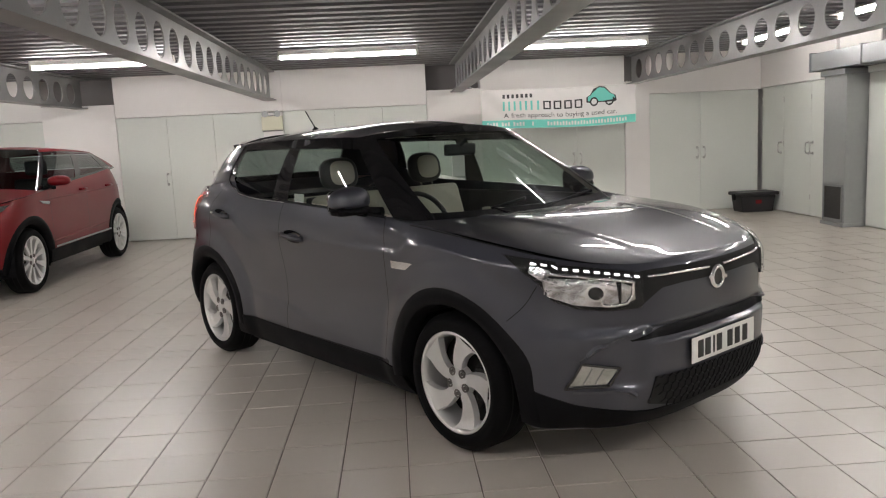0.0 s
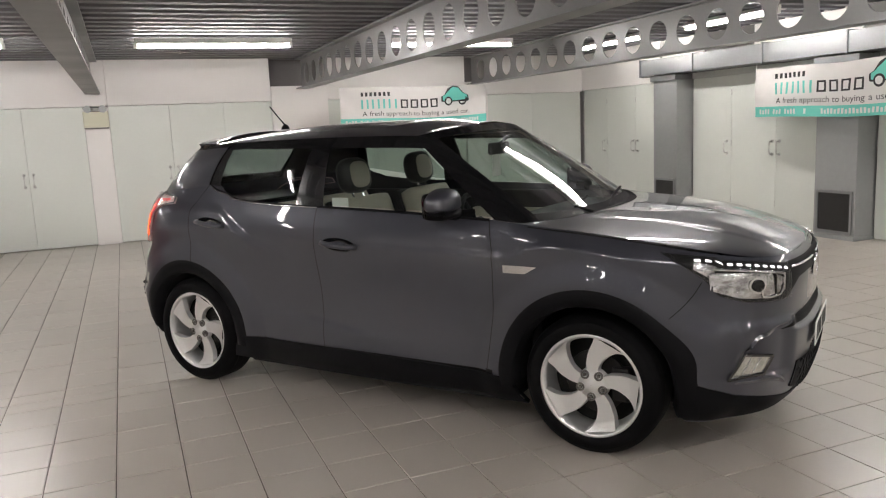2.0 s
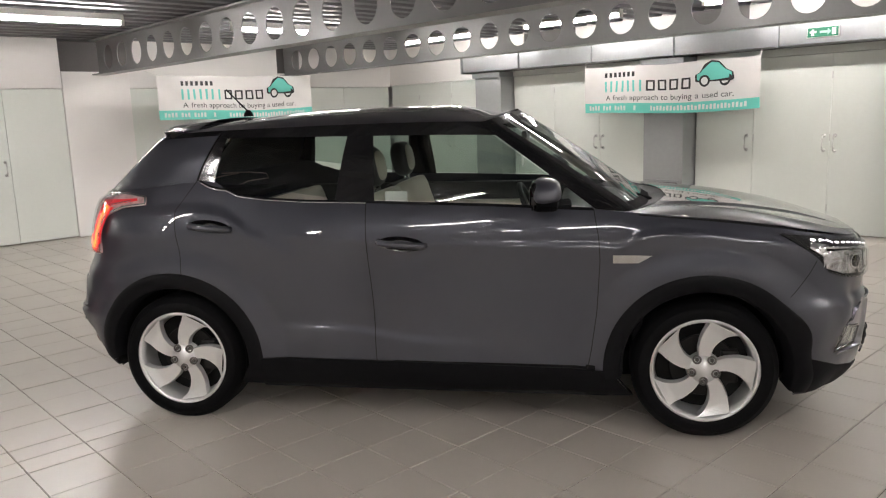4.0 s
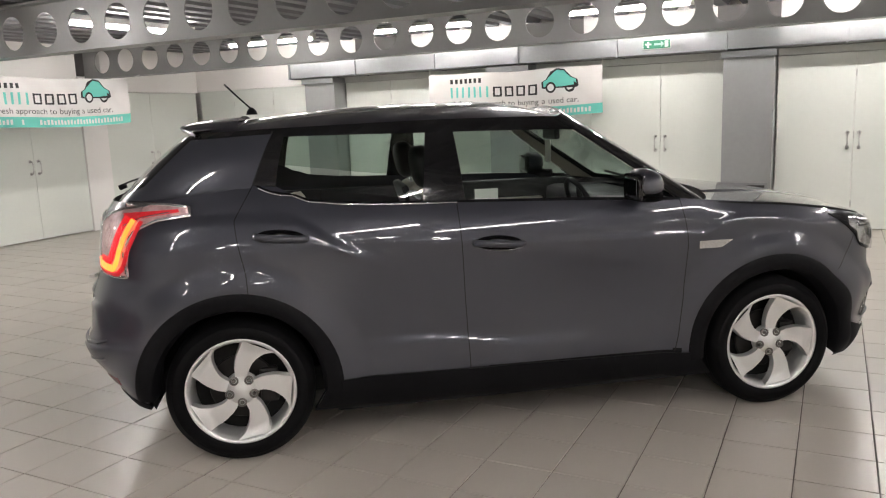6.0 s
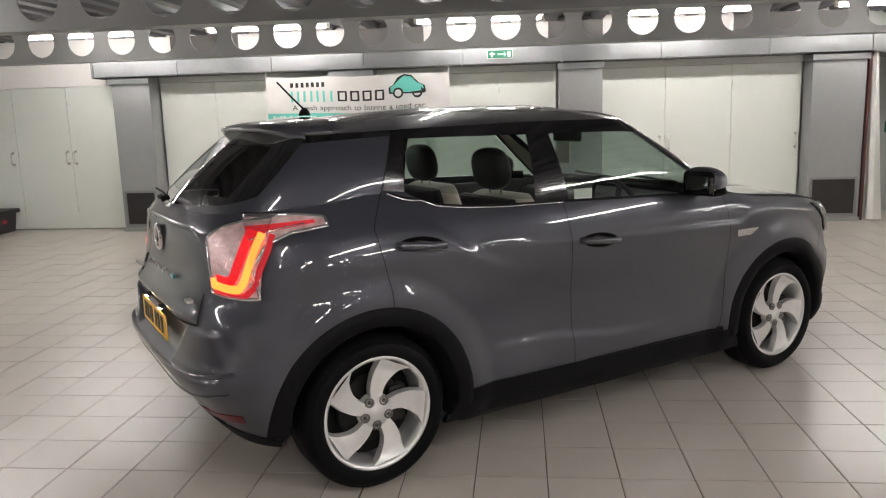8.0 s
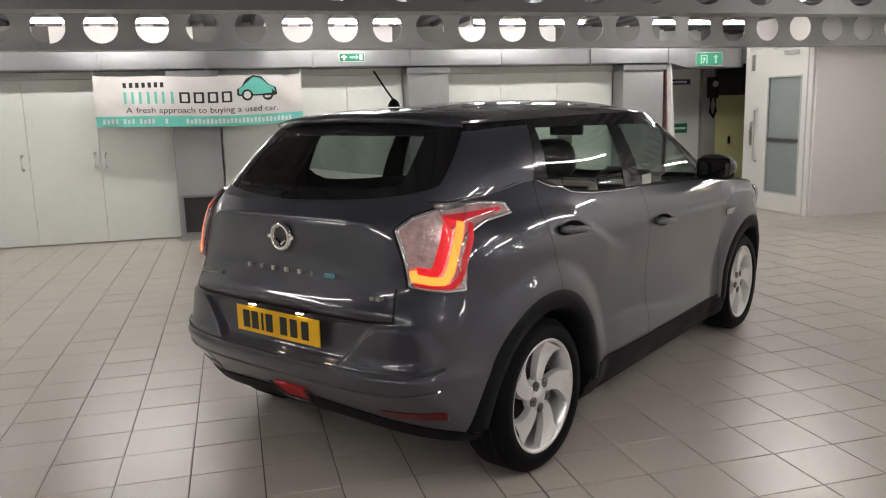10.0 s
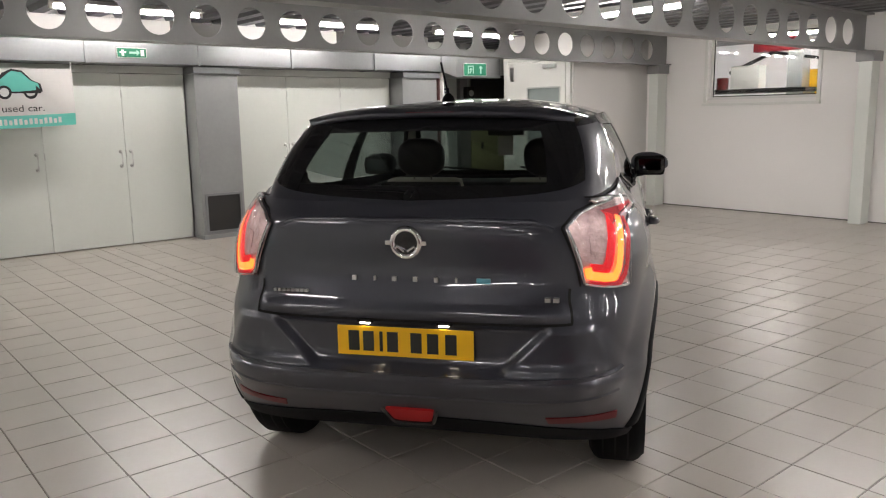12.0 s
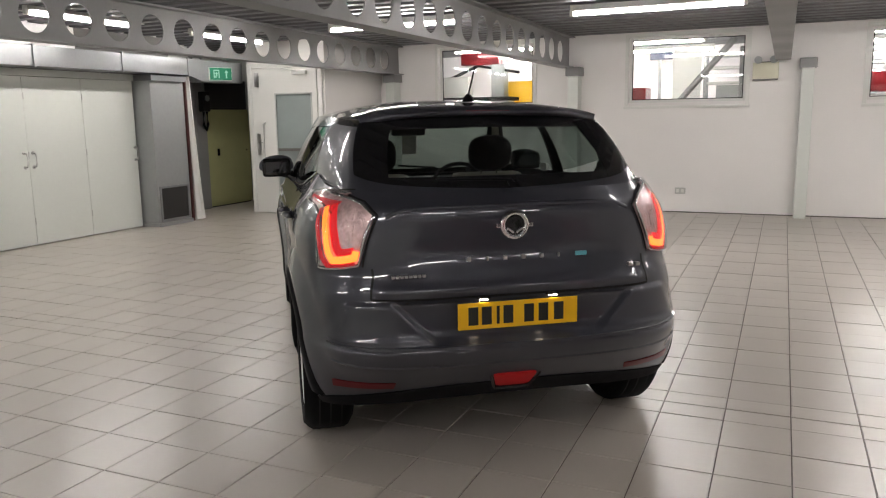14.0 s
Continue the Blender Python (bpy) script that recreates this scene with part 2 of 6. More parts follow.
def cellular_beam(x, south, north):
    """A steel beam with round openings along its web."""
    zb, zt, pitch, r, th = 2.19, 2.64, 0.467, 0.155, 0.012
    ob = anchor("steel_beam", pose(x, 0, 0), "grey painted steel beam with round web openings", "beam", "ceiling beams", "structure")
    bm = boxes((-0.1, 0.1, south, north, zb, zb + 0.016), (-0.1, 0.1, south, north, zt, zt + 0.02))
    part("flange", bm, M["beam"], ob)
    bm = bmesh.new()
    y, zc = 0.53 - 0.2335 - 16 * pitch, 2.415
    box(bm, -th / 2, th / 2, south, y, zb + 0.016, zt)
    while y + pitch <= north - 0.1:
        yc, hw, hh = y + pitch / 2, pitch / 2, (zt - zb) / 2
        corner = math.atan2(hh, hw)
        angs = sorted([k * math.tau / 24 for k in range(24)] + [corner, math.pi - corner, math.pi + corner, math.tau - corner])
        inner, outer = [], []
        for a in angs:
            c, s_ = math.cos(a), math.sin(a)
            k = min(hw / abs(c) if abs(c) > 1e-6 else 9, hh / abs(s_) if abs(s_) > 1e-6 else 9)
            inner.append((yc + r * c, zc + r * s_))
            outer.append((yc + k * c, (zb + zt) / 2 + k * s_))
        rings = [[bm.verts.new((sx, p[0], p[1])) for p in loop] for sx, loop in ((-th / 2, outer), (-th / 2, inner), (th / 2, inner), (th / 2, outer))]
        for a, b in zip(rings, rings[1:]):
            for k in range(len(angs)):
                bm.faces.new((a[k], a[(k + 1) % len(angs)], b[(k + 1) % len(angs)], b[k]))
        y += pitch
    box(bm, -th / 2, th / 2, y, north, zb + 0.016, zt)
    part("web", bm, M["beam"], ob)
    return ob


for bx in (-5.1, -2.1, 0.95, 3.9):
    cellular_beam(bx, SOUTH + 0.02, 7.92)


def strip_light(x0, x1, y0, y1, z=2.56, roof=CEIL):
    """A fluorescent batten with one bare tube."""
    ob = anchor("strip_light", pose((x0 + x1) / 2, (y0 + y1) / 2, z), "lit bare fluorescent tube on a white batten", "light", "strip lights")
    dx, dy = (x1 - x0) / 2, (y1 - y0) / 2
    w = 0.035
    bm = boxes((-dx - (w if dy > dx else 0.01), dx + (w if dy > dx else 0.01), -dy - (w if dx > dy else 0.01), dy + (w if dx > dy else 0.01), 0.03, min(0.09, roof - z - 0.002)))
    part("batten", bm, M["white"], ob)
    # wings added to keep the tube's light off the deck above
    if dy > dx:
        part("reflector", boxes((-0.12, -0.036, -dy, dy, 0.022, 0.03), (0.036, 0.12, -dy, dy, 0.022, 0.03)), M["white"], ob, "white wings added to keep light off the deck")
    part("tube", rod(bmesh.new(), (-dx, -dy, 0), (dx, dy, 0), 0.02, seg=10), M["tube"], ob, "glowing white tube", True)
    for k in (-0.7, 0.7) if roof - z > 0.1 else ():
        part("hanger", rod(bmesh.new(), (k * dx, k * dy, 0.09), (k * dx, k * dy, roof - z), 0.006, seg=6), M["steel"], ob)
    for k in (-1, 1):
        part("tube_holder", boxes((k * dx - 0.02, k * dx + 0.02, k * dy - 0.02, k * dy + 0.02, -0.02, 0.04)), M["white"], ob)
    return ob


# tubes at x -7.0 and y -2.1 are unseen, added to light the west
TUBES = ((-4.6, -2.85, 5.15), (-1.53, 0.23, 5.15), (1.5, 3.24, 5.15), (1.5, 3.24, 0.6), (-1.74, 0.03, -4.0), (1.36, 3.1, -4.0),
         (-4.6, -2.85, -4.0), (-7.0, -5.3, -4.0), (-7.0, -5.3, 0.6), (-7.0, -5.3, 5.15), (-4.6, -2.85, 0.6), (-4.6, -2.85, -2.1), (-7.0, -5.3, -1.75))
for x0, x1, row in TUBES:
    strip_light(x0, x1, row, row)
EAST_ROWS = (5.4, 2.97, 0.4, -1.97, -4.4)
for row in EAST_ROWS:
    strip_light(5.0, 5.0, row - 0.75, row + 0.75, 2.595)


# walls: backs and ends
def structure(name, bm, material, label, category):
    return tagged(link_mesh(name, bm, material), label, category, kind="structure")


structure("floor", boxes((WEST, 7.6, SOUTH - 0.3, 8.4, -0.2, -0.006)), M["grout"], "floor of beige ceramic tiles with dark joints", "floor")
wall_north = structure("wall_north", boxes((WEST, 7.6, 8.3, 8.5, 0, CEIL + 0.1)), M["void"], "rough wall behind the white store doors", "wall")
# the west wall is out of view, added to close the room and bounce light
structure("wall_west", boxes((WEST - 0.2, WEST, SOUTH - 0.3, 8.5, 0, CEIL + 0.1)), M["wall"], "plain white wall added to close the unseen west side", "wall")
wall_east = structure("wall_east", boxes((EAST + 0.1, 6.5, -4.5, 8.3, 0, CEIL + 0.1)), M["wall"], "white wall over the store doors", "wall")

# north side: piers, fascias over the doors
PIERS = ((-5.75, -4.6), (0.45, 1.35), (3.78, 4.2))
FASCIAS = ((-8.6, -5.75), (-4.6, -1.92), (-1.92, 0.45), (1.35, 3.78), (4.2, EAST))
for a, b in PIERS:
    structure("wall_pier", boxes((a, b, NORTH - 0.02, 8.3, 0, 2.24), bevel=0.006), M["wall"], "white painted pier under a roof beam", "wall")
structure("wall_pier", boxes((-2.25, -1.92, NORTH - 0.012, 8.3, 0, 2.0), bevel=0.006), M["wall"], "narrow white pier between store doors", "wall")
structure("wall_end", boxes((WEST, -8.6, NORTH, 8.3, 0, CEIL)), M["wall"], "white wall past the last store doors", "wall")
for a, b in FASCIAS:
    structure("wall_fascia", boxes((a + 0.002, b - 0.002, NORTH, 8.3, 2.02, CEIL)), M["wall"], "white panel over the store doors", "wall")


def pull_handle(parent, x, y, z, nx, ny):
    """A D-shaped steel pull with a round plate at each end; (nx, ny) points away from the leaf."""
    bm = bmesh.new()
    out = Vector((nx, ny, 0))
    p = Vector((x, y, z))
    sweep(bm, [p + Vector((0, 0, -0.085)), p + out * 0.045 + Vector((0, 0, -0.08)), p + out * 0.055 + Vector((0, 0, -0.05)), p + out * 0.055 + Vector((0, 0, 0.05)), p + out * 0.045 + Vector((0, 0, 0.08)), p + Vector((0, 0, 0.085))], 0.009)
    for k in (-1, 1):
        rod(bm, p + Vector((0, 0, 0.085 * k)), p + out * 0.006 + Vector((0, 0, 0.085 * k)), 0.022)
    return part("handle", bm, M["steel"], parent, "steel pull handle", True)


def store_door(n, wall, a, b, top, handle, deep=0.045):
    """One leaf of the store doors along the north (y) or the east (x) side, with its pull near an edge."""
    ob = anchor("door_%d" % n, pose(0, 0, 0), "pale grey-green flush store door, shut", "door", "store doors", "structure")
    g = 0.0022
    if wall == "north":
        bm = boxes((a + g, b - g, NORTH + 0.012, NORTH + 0.012 + deep, 0.012, top), bevel=0.0015)
        part("leaf", bm, M["door"], ob)
        if handle is not None:
            pull_handle(ob, handle, NORTH + 0.012, 1.0, 0, -1)
    else:
        bm = boxes((EAST, EAST + deep, min(a, b) + g, max(a, b) - g, 0.012, top), bevel=0.003)
        part("leaf", bm, M["door"], ob)
        if handle is not None:
            pull_handle(ob, EAST, handle, 1.04, -1, 0)
        hinge = bmesh.new()
        for hz in (0.3, 1.1, 1.8):
            rod(hinge, (EAST - 0.004, a - 0.004 if a > b else a, hz - 0.04), (EAST - 0.004, a - 0.004 if a > b else a, hz + 0.04), 0.006, seg=6)
        part("hinge", hinge, M["steel"], ob)
    return ob


n = 0
for a, b, h in ((-7.18, -6.6, -6.66), (-6.6, -5.752, -6.54), (-4.598, -3.8, -3.86), (-3.8, -3.05, -3.11), (-3.05, -2.252, -2.99), (-1.918, -1.08, -1.14), (-1.08, -0.29, -1.02), (-0.29, 0.448, -0.35),
                (1.352, 2.15, 2.09), (2.15, 2.96, 2.9), (2.96, 3.778, 3.02), (4.202, 5.09, 5.03), (5.09, 6.1, 5.15)):
    n += 1
    store_door(n, "north", a, b, 2.012, h)
for a, b, h in ((7.9, 7.16, 7.24), (7.16, 6.34, 6.4), (6.34, 5.52, 6.28), (4.93, 4.14, 4.22), (4.14, 3.33, 3.39), (3.33, 2.45, 3.27), (1.84, 1.09, 1.17), (1.09, 0.2, 0.26), (0.2, -0.56, 0.14),
                (-1.16, -1.98, -1.92), (-1.98, -2.83, -2.04), (-2.83, -3.7, -3.66)):
    n += 1
    store_door(n, "east", a, b, 2.03, h)
structure("trim", boxes((EAST - 0.02, EAST + 0.1, -3.72, 5.7, 2.036, 2.12)), M["frame"], "grey head frame over the east doors", "trim")
structure("wall_head", boxes((EAST - 0.005, EAST + 0.1, 5.702, NORTH, 2.036, CEIL)), M["wall"], "white panel over the corner doors", "wall")
# dark wall and white boards paint the unlit and lit stretches over the duct
structure("wall_head", boxes((EAST + 0.05, EAST + 0.1, -4.5, 5.7, 2.125, CEIL)), M["void"], "wall over the duct, coloured dark where little light falls", "wall")
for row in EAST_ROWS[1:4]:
    structure("wall_panel", boxes((EAST + 0.03, EAST + 0.049, row - 0.86, row + 0.8, 2.365, CEIL - 0.004), bevel=0.003), M["wall"], "white board added for the bright wall patch behind a tube", "wall")
structure("wall_panel", boxes((EAST + 0.03, EAST + 0.049, 4.75, 5.69, 2.365, CEIL - 0.004), bevel=0.003), M["wall"], "white board added for the bright wall patch behind a tube", "wall")


# the duct along the east side, its drops and floor grilles
def east_duct():
    ob = anchor("air_duct", pose(5.75, 0, 0), "galvanised rectangular air duct with flanged joints", "duct", kind="structure")
    joints = (5.68, 4.5, 3.2, 1.96, 0.66, -0.62, -1.87, -3.18, -4.4)
    for a, b in zip(joints, joints[1:]):
        part("duct_section", boxes((0, 0.36, b + 0.008, a - 0.008, 2.125, 2.36), bevel=0.004), M["galv"], ob)
    # widened end: a sloping transition and a deeper straight box
    bm, ends = bmesh.new(), []
    for y, x, z in ((-4.415, 0.0, 2.125), (-4.70, 0.004, 2.05)):
        ends.append([bm.verts.new(p) for p in ((x, y, z), (0.36, y, z), (0.36, y, 2.36), (x, y, 2.36))])
    for i in range(4):
        bm.faces.new((ends[0][i], ends[0][(i + 1) % 4], ends[1][(i + 1) % 4], ends[1][i]))
    bmesh.ops.recalc_face_normals(bm, faces=bm.faces)
    part("duct_transition", bm, M["galv"], ob)
    part("duct_section", boxes((0.004, 0.36, -5.63, -4.70, 2.05, 2.36), bevel=0.004), M["galv"], ob)
    for a in joints:
        part("duct_flange", boxes((-0.018, 0.37, a - 0.015, a + 0.015, 2.112, 2.375), bevel=0.003), M["galv"], ob)
    return ob


east_duct()


def duct_drop(y0, y1):
    ob = anchor("duct_column", pose(5.85, (y0 + y1) / 2, 0), "grey metal-clad duct column with a floor grille", "column", "duct columns", "structure")
    h = (y1 - y0) / 2
    part("casing", boxes((0, 0.33, -h, h, 0.05, 2.03), bevel=0.006), M["clad"], ob)
    part("collar", boxes((-0.05, 0.33, -h - 0.02, h + 0.02, 2.03, 2.11), bevel=0.005), M["galv"], ob)
    part("plinth", boxes((-0.02, 0.33, -h - 0.01, h + 0.01, 0.0, 0.05), bevel=0.004), M["clad"], ob)
    w = h - 0.035
    bm = boxes((-0.014, 0.0, -w, -w + 0.03, 0.07, 0.57), (-0.014, 0.0, w - 0.03, w, 0.07, 0.57), (-0.014, 0.0, -w + 0.03, w - 0.03, 0.07, 0.1), (-0.014, 0.0, -w + 0.03, w - 0.03, 0.54, 0.57))
    part("grille_frame", bm, M["galv"], ob, "light metal grille frame")
    part("grille_mesh", boxes((-0.003, 0.0, -w + 0.03, w - 0.03, 0.1, 0.54)), M["vent"], ob, "dark fine grille mesh")
    bm = bmesh.new()
    for k in range(22):
        z = 0.11 + k * 0.02
        box(bm, -0.007, -0.003, -w + 0.03, w - 0.03, z, z + 0.004)
    part("grille_bar", bm, M["vent"], ob)
    return ob


for a, b in ((4.95, 5.49), (1.86, 2.43), (-1.14, -0.58), (-4.38, -3.73)):
    duct_drop(a, b)

# south side with three internal windows
WINDOWS = ((1.52, 3.17, 1.64, 2.6), (-1.63, 0.03, 1.64, 2.6), (-4.85, -3.16, 1.62, 2.58), (-7.0, -6.2, 1.62, 2.58))


def south_wall():
    bm = bmesh.new()
    y0, y1 = SOUTH - 0.2, SOUTH
    xs = [WEST] + [v for w in sorted(WINDOWS) for v in (w[0], w[1])] + [4.25]
    for i in range(0, len(xs), 2):
        box(bm, xs[i], xs[i + 1], y0, y1, 0, CEIL + 0.1)
    for a, b, z0, z1 in WINDOWS:
        box(bm, a, b, y0, y1, 0, z0)
        box(bm, a, b, y0, y1, z1, CEIL + 0.1)
    return bm


structure("wall_south", south_wall(), M["wall"], "white painted wall with high internal windows", "wall")
for i, (a, b, z0, z1) in enumerate(WINDOWS):
    ob = anchor("window_%d" % (i + 1), pose((a + b) / 2, SOUTH, z0), "white-framed internal window to a bright workshop", "window", "internal windows", "structure")
    h, t = (b - a) / 2, z1 - z0
    bm = boxes((-h - 0.05, -h, 0.001, 0.022, -0.05, t + 0.05), (h, h + 0.05, 0.001, 0.022, -0.05, t + 0.05), (-h, h, 0.001, 0.022, t, t + 0.05), bevel=0.004)
    part("window_frame", bm, M["white"], ob)
    bm = boxes((-h, -h + 0.04, -0.13, -0.08, 0, t), (h - 0.04, h, -0.13, -0.08, 0, t), (-h + 0.04, h - 0.04, -0.13, -0.08, t - 0.04, t), (-h + 0.04, h - 0.04, -0.13, -0.08, 0, 0.04), bevel=0.004)
    part("sash", bm, M["white"], ob)
    part("window_sill", boxes((-h - 0.06, h + 0.06, 0.001, 0.05, -0.09, -0.051), bevel=0.006), M["white"], ob)
    part("gasket", boxes((-h + 0.04, -h + 0.052, -0.1, -0.09, 0.04, t - 0.04), (h - 0.052, h - 0.04, -0.1, -0.09, 0.04, t - 0.04), (-h + 0.052, h - 0.052, -0.1, -0.09, t - 0.052, t - 0.04), (-h + 0.052, h - 0.052, -0.1, -0.09, 0.04, 0.052)), M["rubber"], ob, "black glazing seal")
    glass = part("pane", boxes((-h + 0.04, h - 0.04, -0.108, -0.102, 0.04, t - 0.04)), M["clear"], ob, "clear glass pane")
    glass.visible_shadow = False

# the workshop behind the windows; its back wall glows by itself to look lit
structure("backdrop", boxes((WEST, 6, -12.1, -12.0, 0, 4)), M["wall_glow"], "bright white workshop wall beyond the windows", "backdrop")
structure("workshop_floor", boxes((WEST, 6, -12, SOUTH - 0.2, -0.1, -0.01)), M["tiles"], "pale workshop floor", "floor")
structure("workshop_ceiling", boxes((WEST, 6, -12, SOUTH - 0.2, 2.8, 2.9)), M["deck"], "dark workshop ceiling", "ceiling")

# what stands in the workshop
lift = anchor("car_lift", pose(3.2, -9.7, 0), "red and grey workshop lift with hanging arms", "lift")
part("post", boxes((-0.46, -0.2, -0.14, 0.14, 0, 2.44), bevel=0.02), M["clad"], lift)
part("crossbar", boxes((-0.35, 0.42, -0.12, 0.12, 2.442, 2.72), bevel=0.01), M["red"], lift, "red head beam")
part("arm", rod(bmesh.new(), (0.1, 0.05, 2.43), (0.85, 0.1, 2.12), 0.03), M["rubber"], lift, "dark slanting arm")
part("arm", rod(bmesh.new(), (0.1, 0.05, 2.43), (-0.75, 0.1, 2.28), 0.025), M["rubber"], lift, "dark slanting arm")
part("base", boxes((-0.6, 0.2, -0.3, 0.3, 0, 0.02)), M["clad"], lift)
bench = anchor("work_bench", pose(3.6, -9.45, 0), "dark steel workbench along the workshop wall", "bench")
part("top", boxes((-1.1, 0.9, -0.3, 0.25, 1.76, 1.83), bevel=0.01), M["rubber"], bench)
for k in (-1.0, 0.8):
    part("leg", boxes((k - 0.04, k + 0.04, -0.2, 0.2, 0, 1.758)), M["clad"], bench)
card = anchor("white_carton", pose(3.7, -9.6, 1.832), "square white carton on the workbench", "box")
part("body", boxes((-0.26, 0.26, -0.12, 0.12, 0, 0.38), bevel=0.006), M["white"], card)
part("lid", boxes((-0.265, 0.265, -0.125, 0.125, 0.3802, 0.395), bevel=0.004), M["white"], card)
tin = anchor("red_tin", pose(4.12, -9.5, 1.832), "small red tin on the workbench", "tin")
part("can", rod(bmesh.new(), (0, 0, 0), (0, 0, 0.2), 0.1, seg=20), M["red"], tin)
part("lid", rod(bmesh.new(), (0, 0, 0.2), (0, 0, 0.212), 0.085, seg=20), M["steel"], tin)
cab2 = anchor("tool_cabinet", pose(2.5, -10.2, 0), "tall yellow workshop cabinet", "cabinet")
part("body", boxes((-0.33, 0.33, -0.3, 0.3, 0, 2.13), bevel=0.01), M["yellow"], cab2)
part("cabinet_door", boxes((-0.31, -0.005, 0.301, 0.315, 0.05, 2.09), (0.005, 0.31, 0.301, 0.315, 0.05, 2.09)), M["yellow"], cab2)
red2 = anchor("tool_chest", pose(0.15, -9.5, 0), "red workshop tool chest on a bench", "tool chest")
part("bench", boxes((-0.3, 0.5, -0.3, 0.3, 0, 1.68), bevel=0.01), M["clad"], red2)
part("chest", boxes((-0.1, 0.4, -0.28, 0.28, 1.682, 1.92), bevel=0.01), M["red"], red2)
hoist = anchor("workshop_hoist", pose(-0.9, -9.8, 0), "grey slanting hoist arm on a post", "hoist")
part("post", boxes((-0.62, -0.5, -0.3, -0.18, 0, 2.6), bevel=0.01), M["beam"], hoist)
part("arm", rod(bmesh.new(), (0.62, 0, 1.5), (-0.42, 0, 2.72), 0.055), M["beam"], hoist)
leafb = anchor("white_board", pose(-0.5, -10.2, 0), "tall white board in the workshop", "board")
part("board", boxes((-0.25, 0.23, -0.02, 0.02, 0, 2.62), bevel=0.005), M["white"], leafb)
part("batten", boxes((-0.25, 0.23, 0.021, 0.035, 1.2, 1.26)), M["white"], leafb)
blue = anchor("blue_panel", pose(0.15, -11.5, 0), "dark blue sign board on a stand", "board")
part("board", boxes((-0.24, 0.2, -0.02, 0.02, 2.52, 2.79), bevel=0.005), M["navy"], blue)
part("stand", boxes((-0.03, 0.03, -0.02, 0.02, 0, 2.52)), M["clad"], blue)
rack = anchor("pipe_rack", pose(-1.3, -11.2, 0), "white workshop rack with pale shelves", "rack")
for k in (-0.75, 0.55):
    part("upright", boxes((k - 0.03, k + 0.03, -0.2, 0.2, 0, 2.75)), M["clad"], rack)
for z in (1.7, 2.0, 2.28, 2.5):
    part("shelf", boxes((-0.72, 0.52, -0.2, 0.2, z, z + 0.045), bevel=0.004), M["white"], rack)
part("grey_box", boxes((-0.2, 0.35, -0.15, 0.15, 1.747, 1.98), bevel=0.01), M["clad"], rack, "grey box on the rack")
sh2 = anchor("workshop_shelf", pose(-3.9, -11.4, 0), "grey workshop shelf with red and white boxes", "shelf")
part("frame", boxes((-0.9, -0.85, -0.25, 0.25, 0, 2.9), (0.85, 0.9, -0.25, 0.25, 0, 2.9), (-0.85, 0.85, -0.25, 0.25, 1.75, 1.8), (-0.85, 0.85, -0.25, 0.25, 2.3, 2.35)), M["clad"], sh2)
part("red_box", boxes((-0.2, 0.75, -0.2, 0.2, 1.802, 2.15), bevel=0.01), M["red"], sh2, "red box")
part("dark_box", boxes((-0.75, -0.3, -0.2, 0.2, 2.352, 2.7), bevel=0.01), M["crate"], sh2, "dark box")
for wy in (-9.0, -10.8):
    for wx in (-3.5, 0.0, 2.6):
        strip_light(wx - 0.9, wx + 0.9, wy, wy, 2.64, 2.8)

structure("baseboard", boxes((WEST, 4.25, SOUTH + 0.0005, SOUTH + 0.006, 0.001, 0.016)), M["void"], "thin dark line along the foot of the wall", "baseboard")

# steel posts at the south wall under the beams
for px in (-2.42, 0.82, 3.95):
    ob = anchor("steel_post", pose(px, SOUTH + 0.14, 0), "pale grey painted steel post with a cap plate", "post", "wall posts", "structure")
    part("shaft", boxes((-0.02 - 0.06, 0.08, -0.12, 0.12, 0, 2.06), bevel=0.006), M["door"], ob)
    part("cap", boxes((-0.11, 0.11, -0.13, 0.16, 2.06, 2.19), bevel=0.008), M["beam"], ob)

# north-east corner and the recess with the fire door in the south-east
structure("wall_block", boxes((4.25, 5.68, SOUTH - 0.2, -5.66, 0, CEIL)), M["wall"], "pale partition round the fire door", "wall")
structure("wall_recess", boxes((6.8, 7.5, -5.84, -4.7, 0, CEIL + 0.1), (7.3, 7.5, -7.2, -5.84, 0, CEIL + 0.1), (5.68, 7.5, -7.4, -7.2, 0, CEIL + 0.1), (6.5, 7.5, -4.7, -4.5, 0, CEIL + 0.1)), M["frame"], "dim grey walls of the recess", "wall")


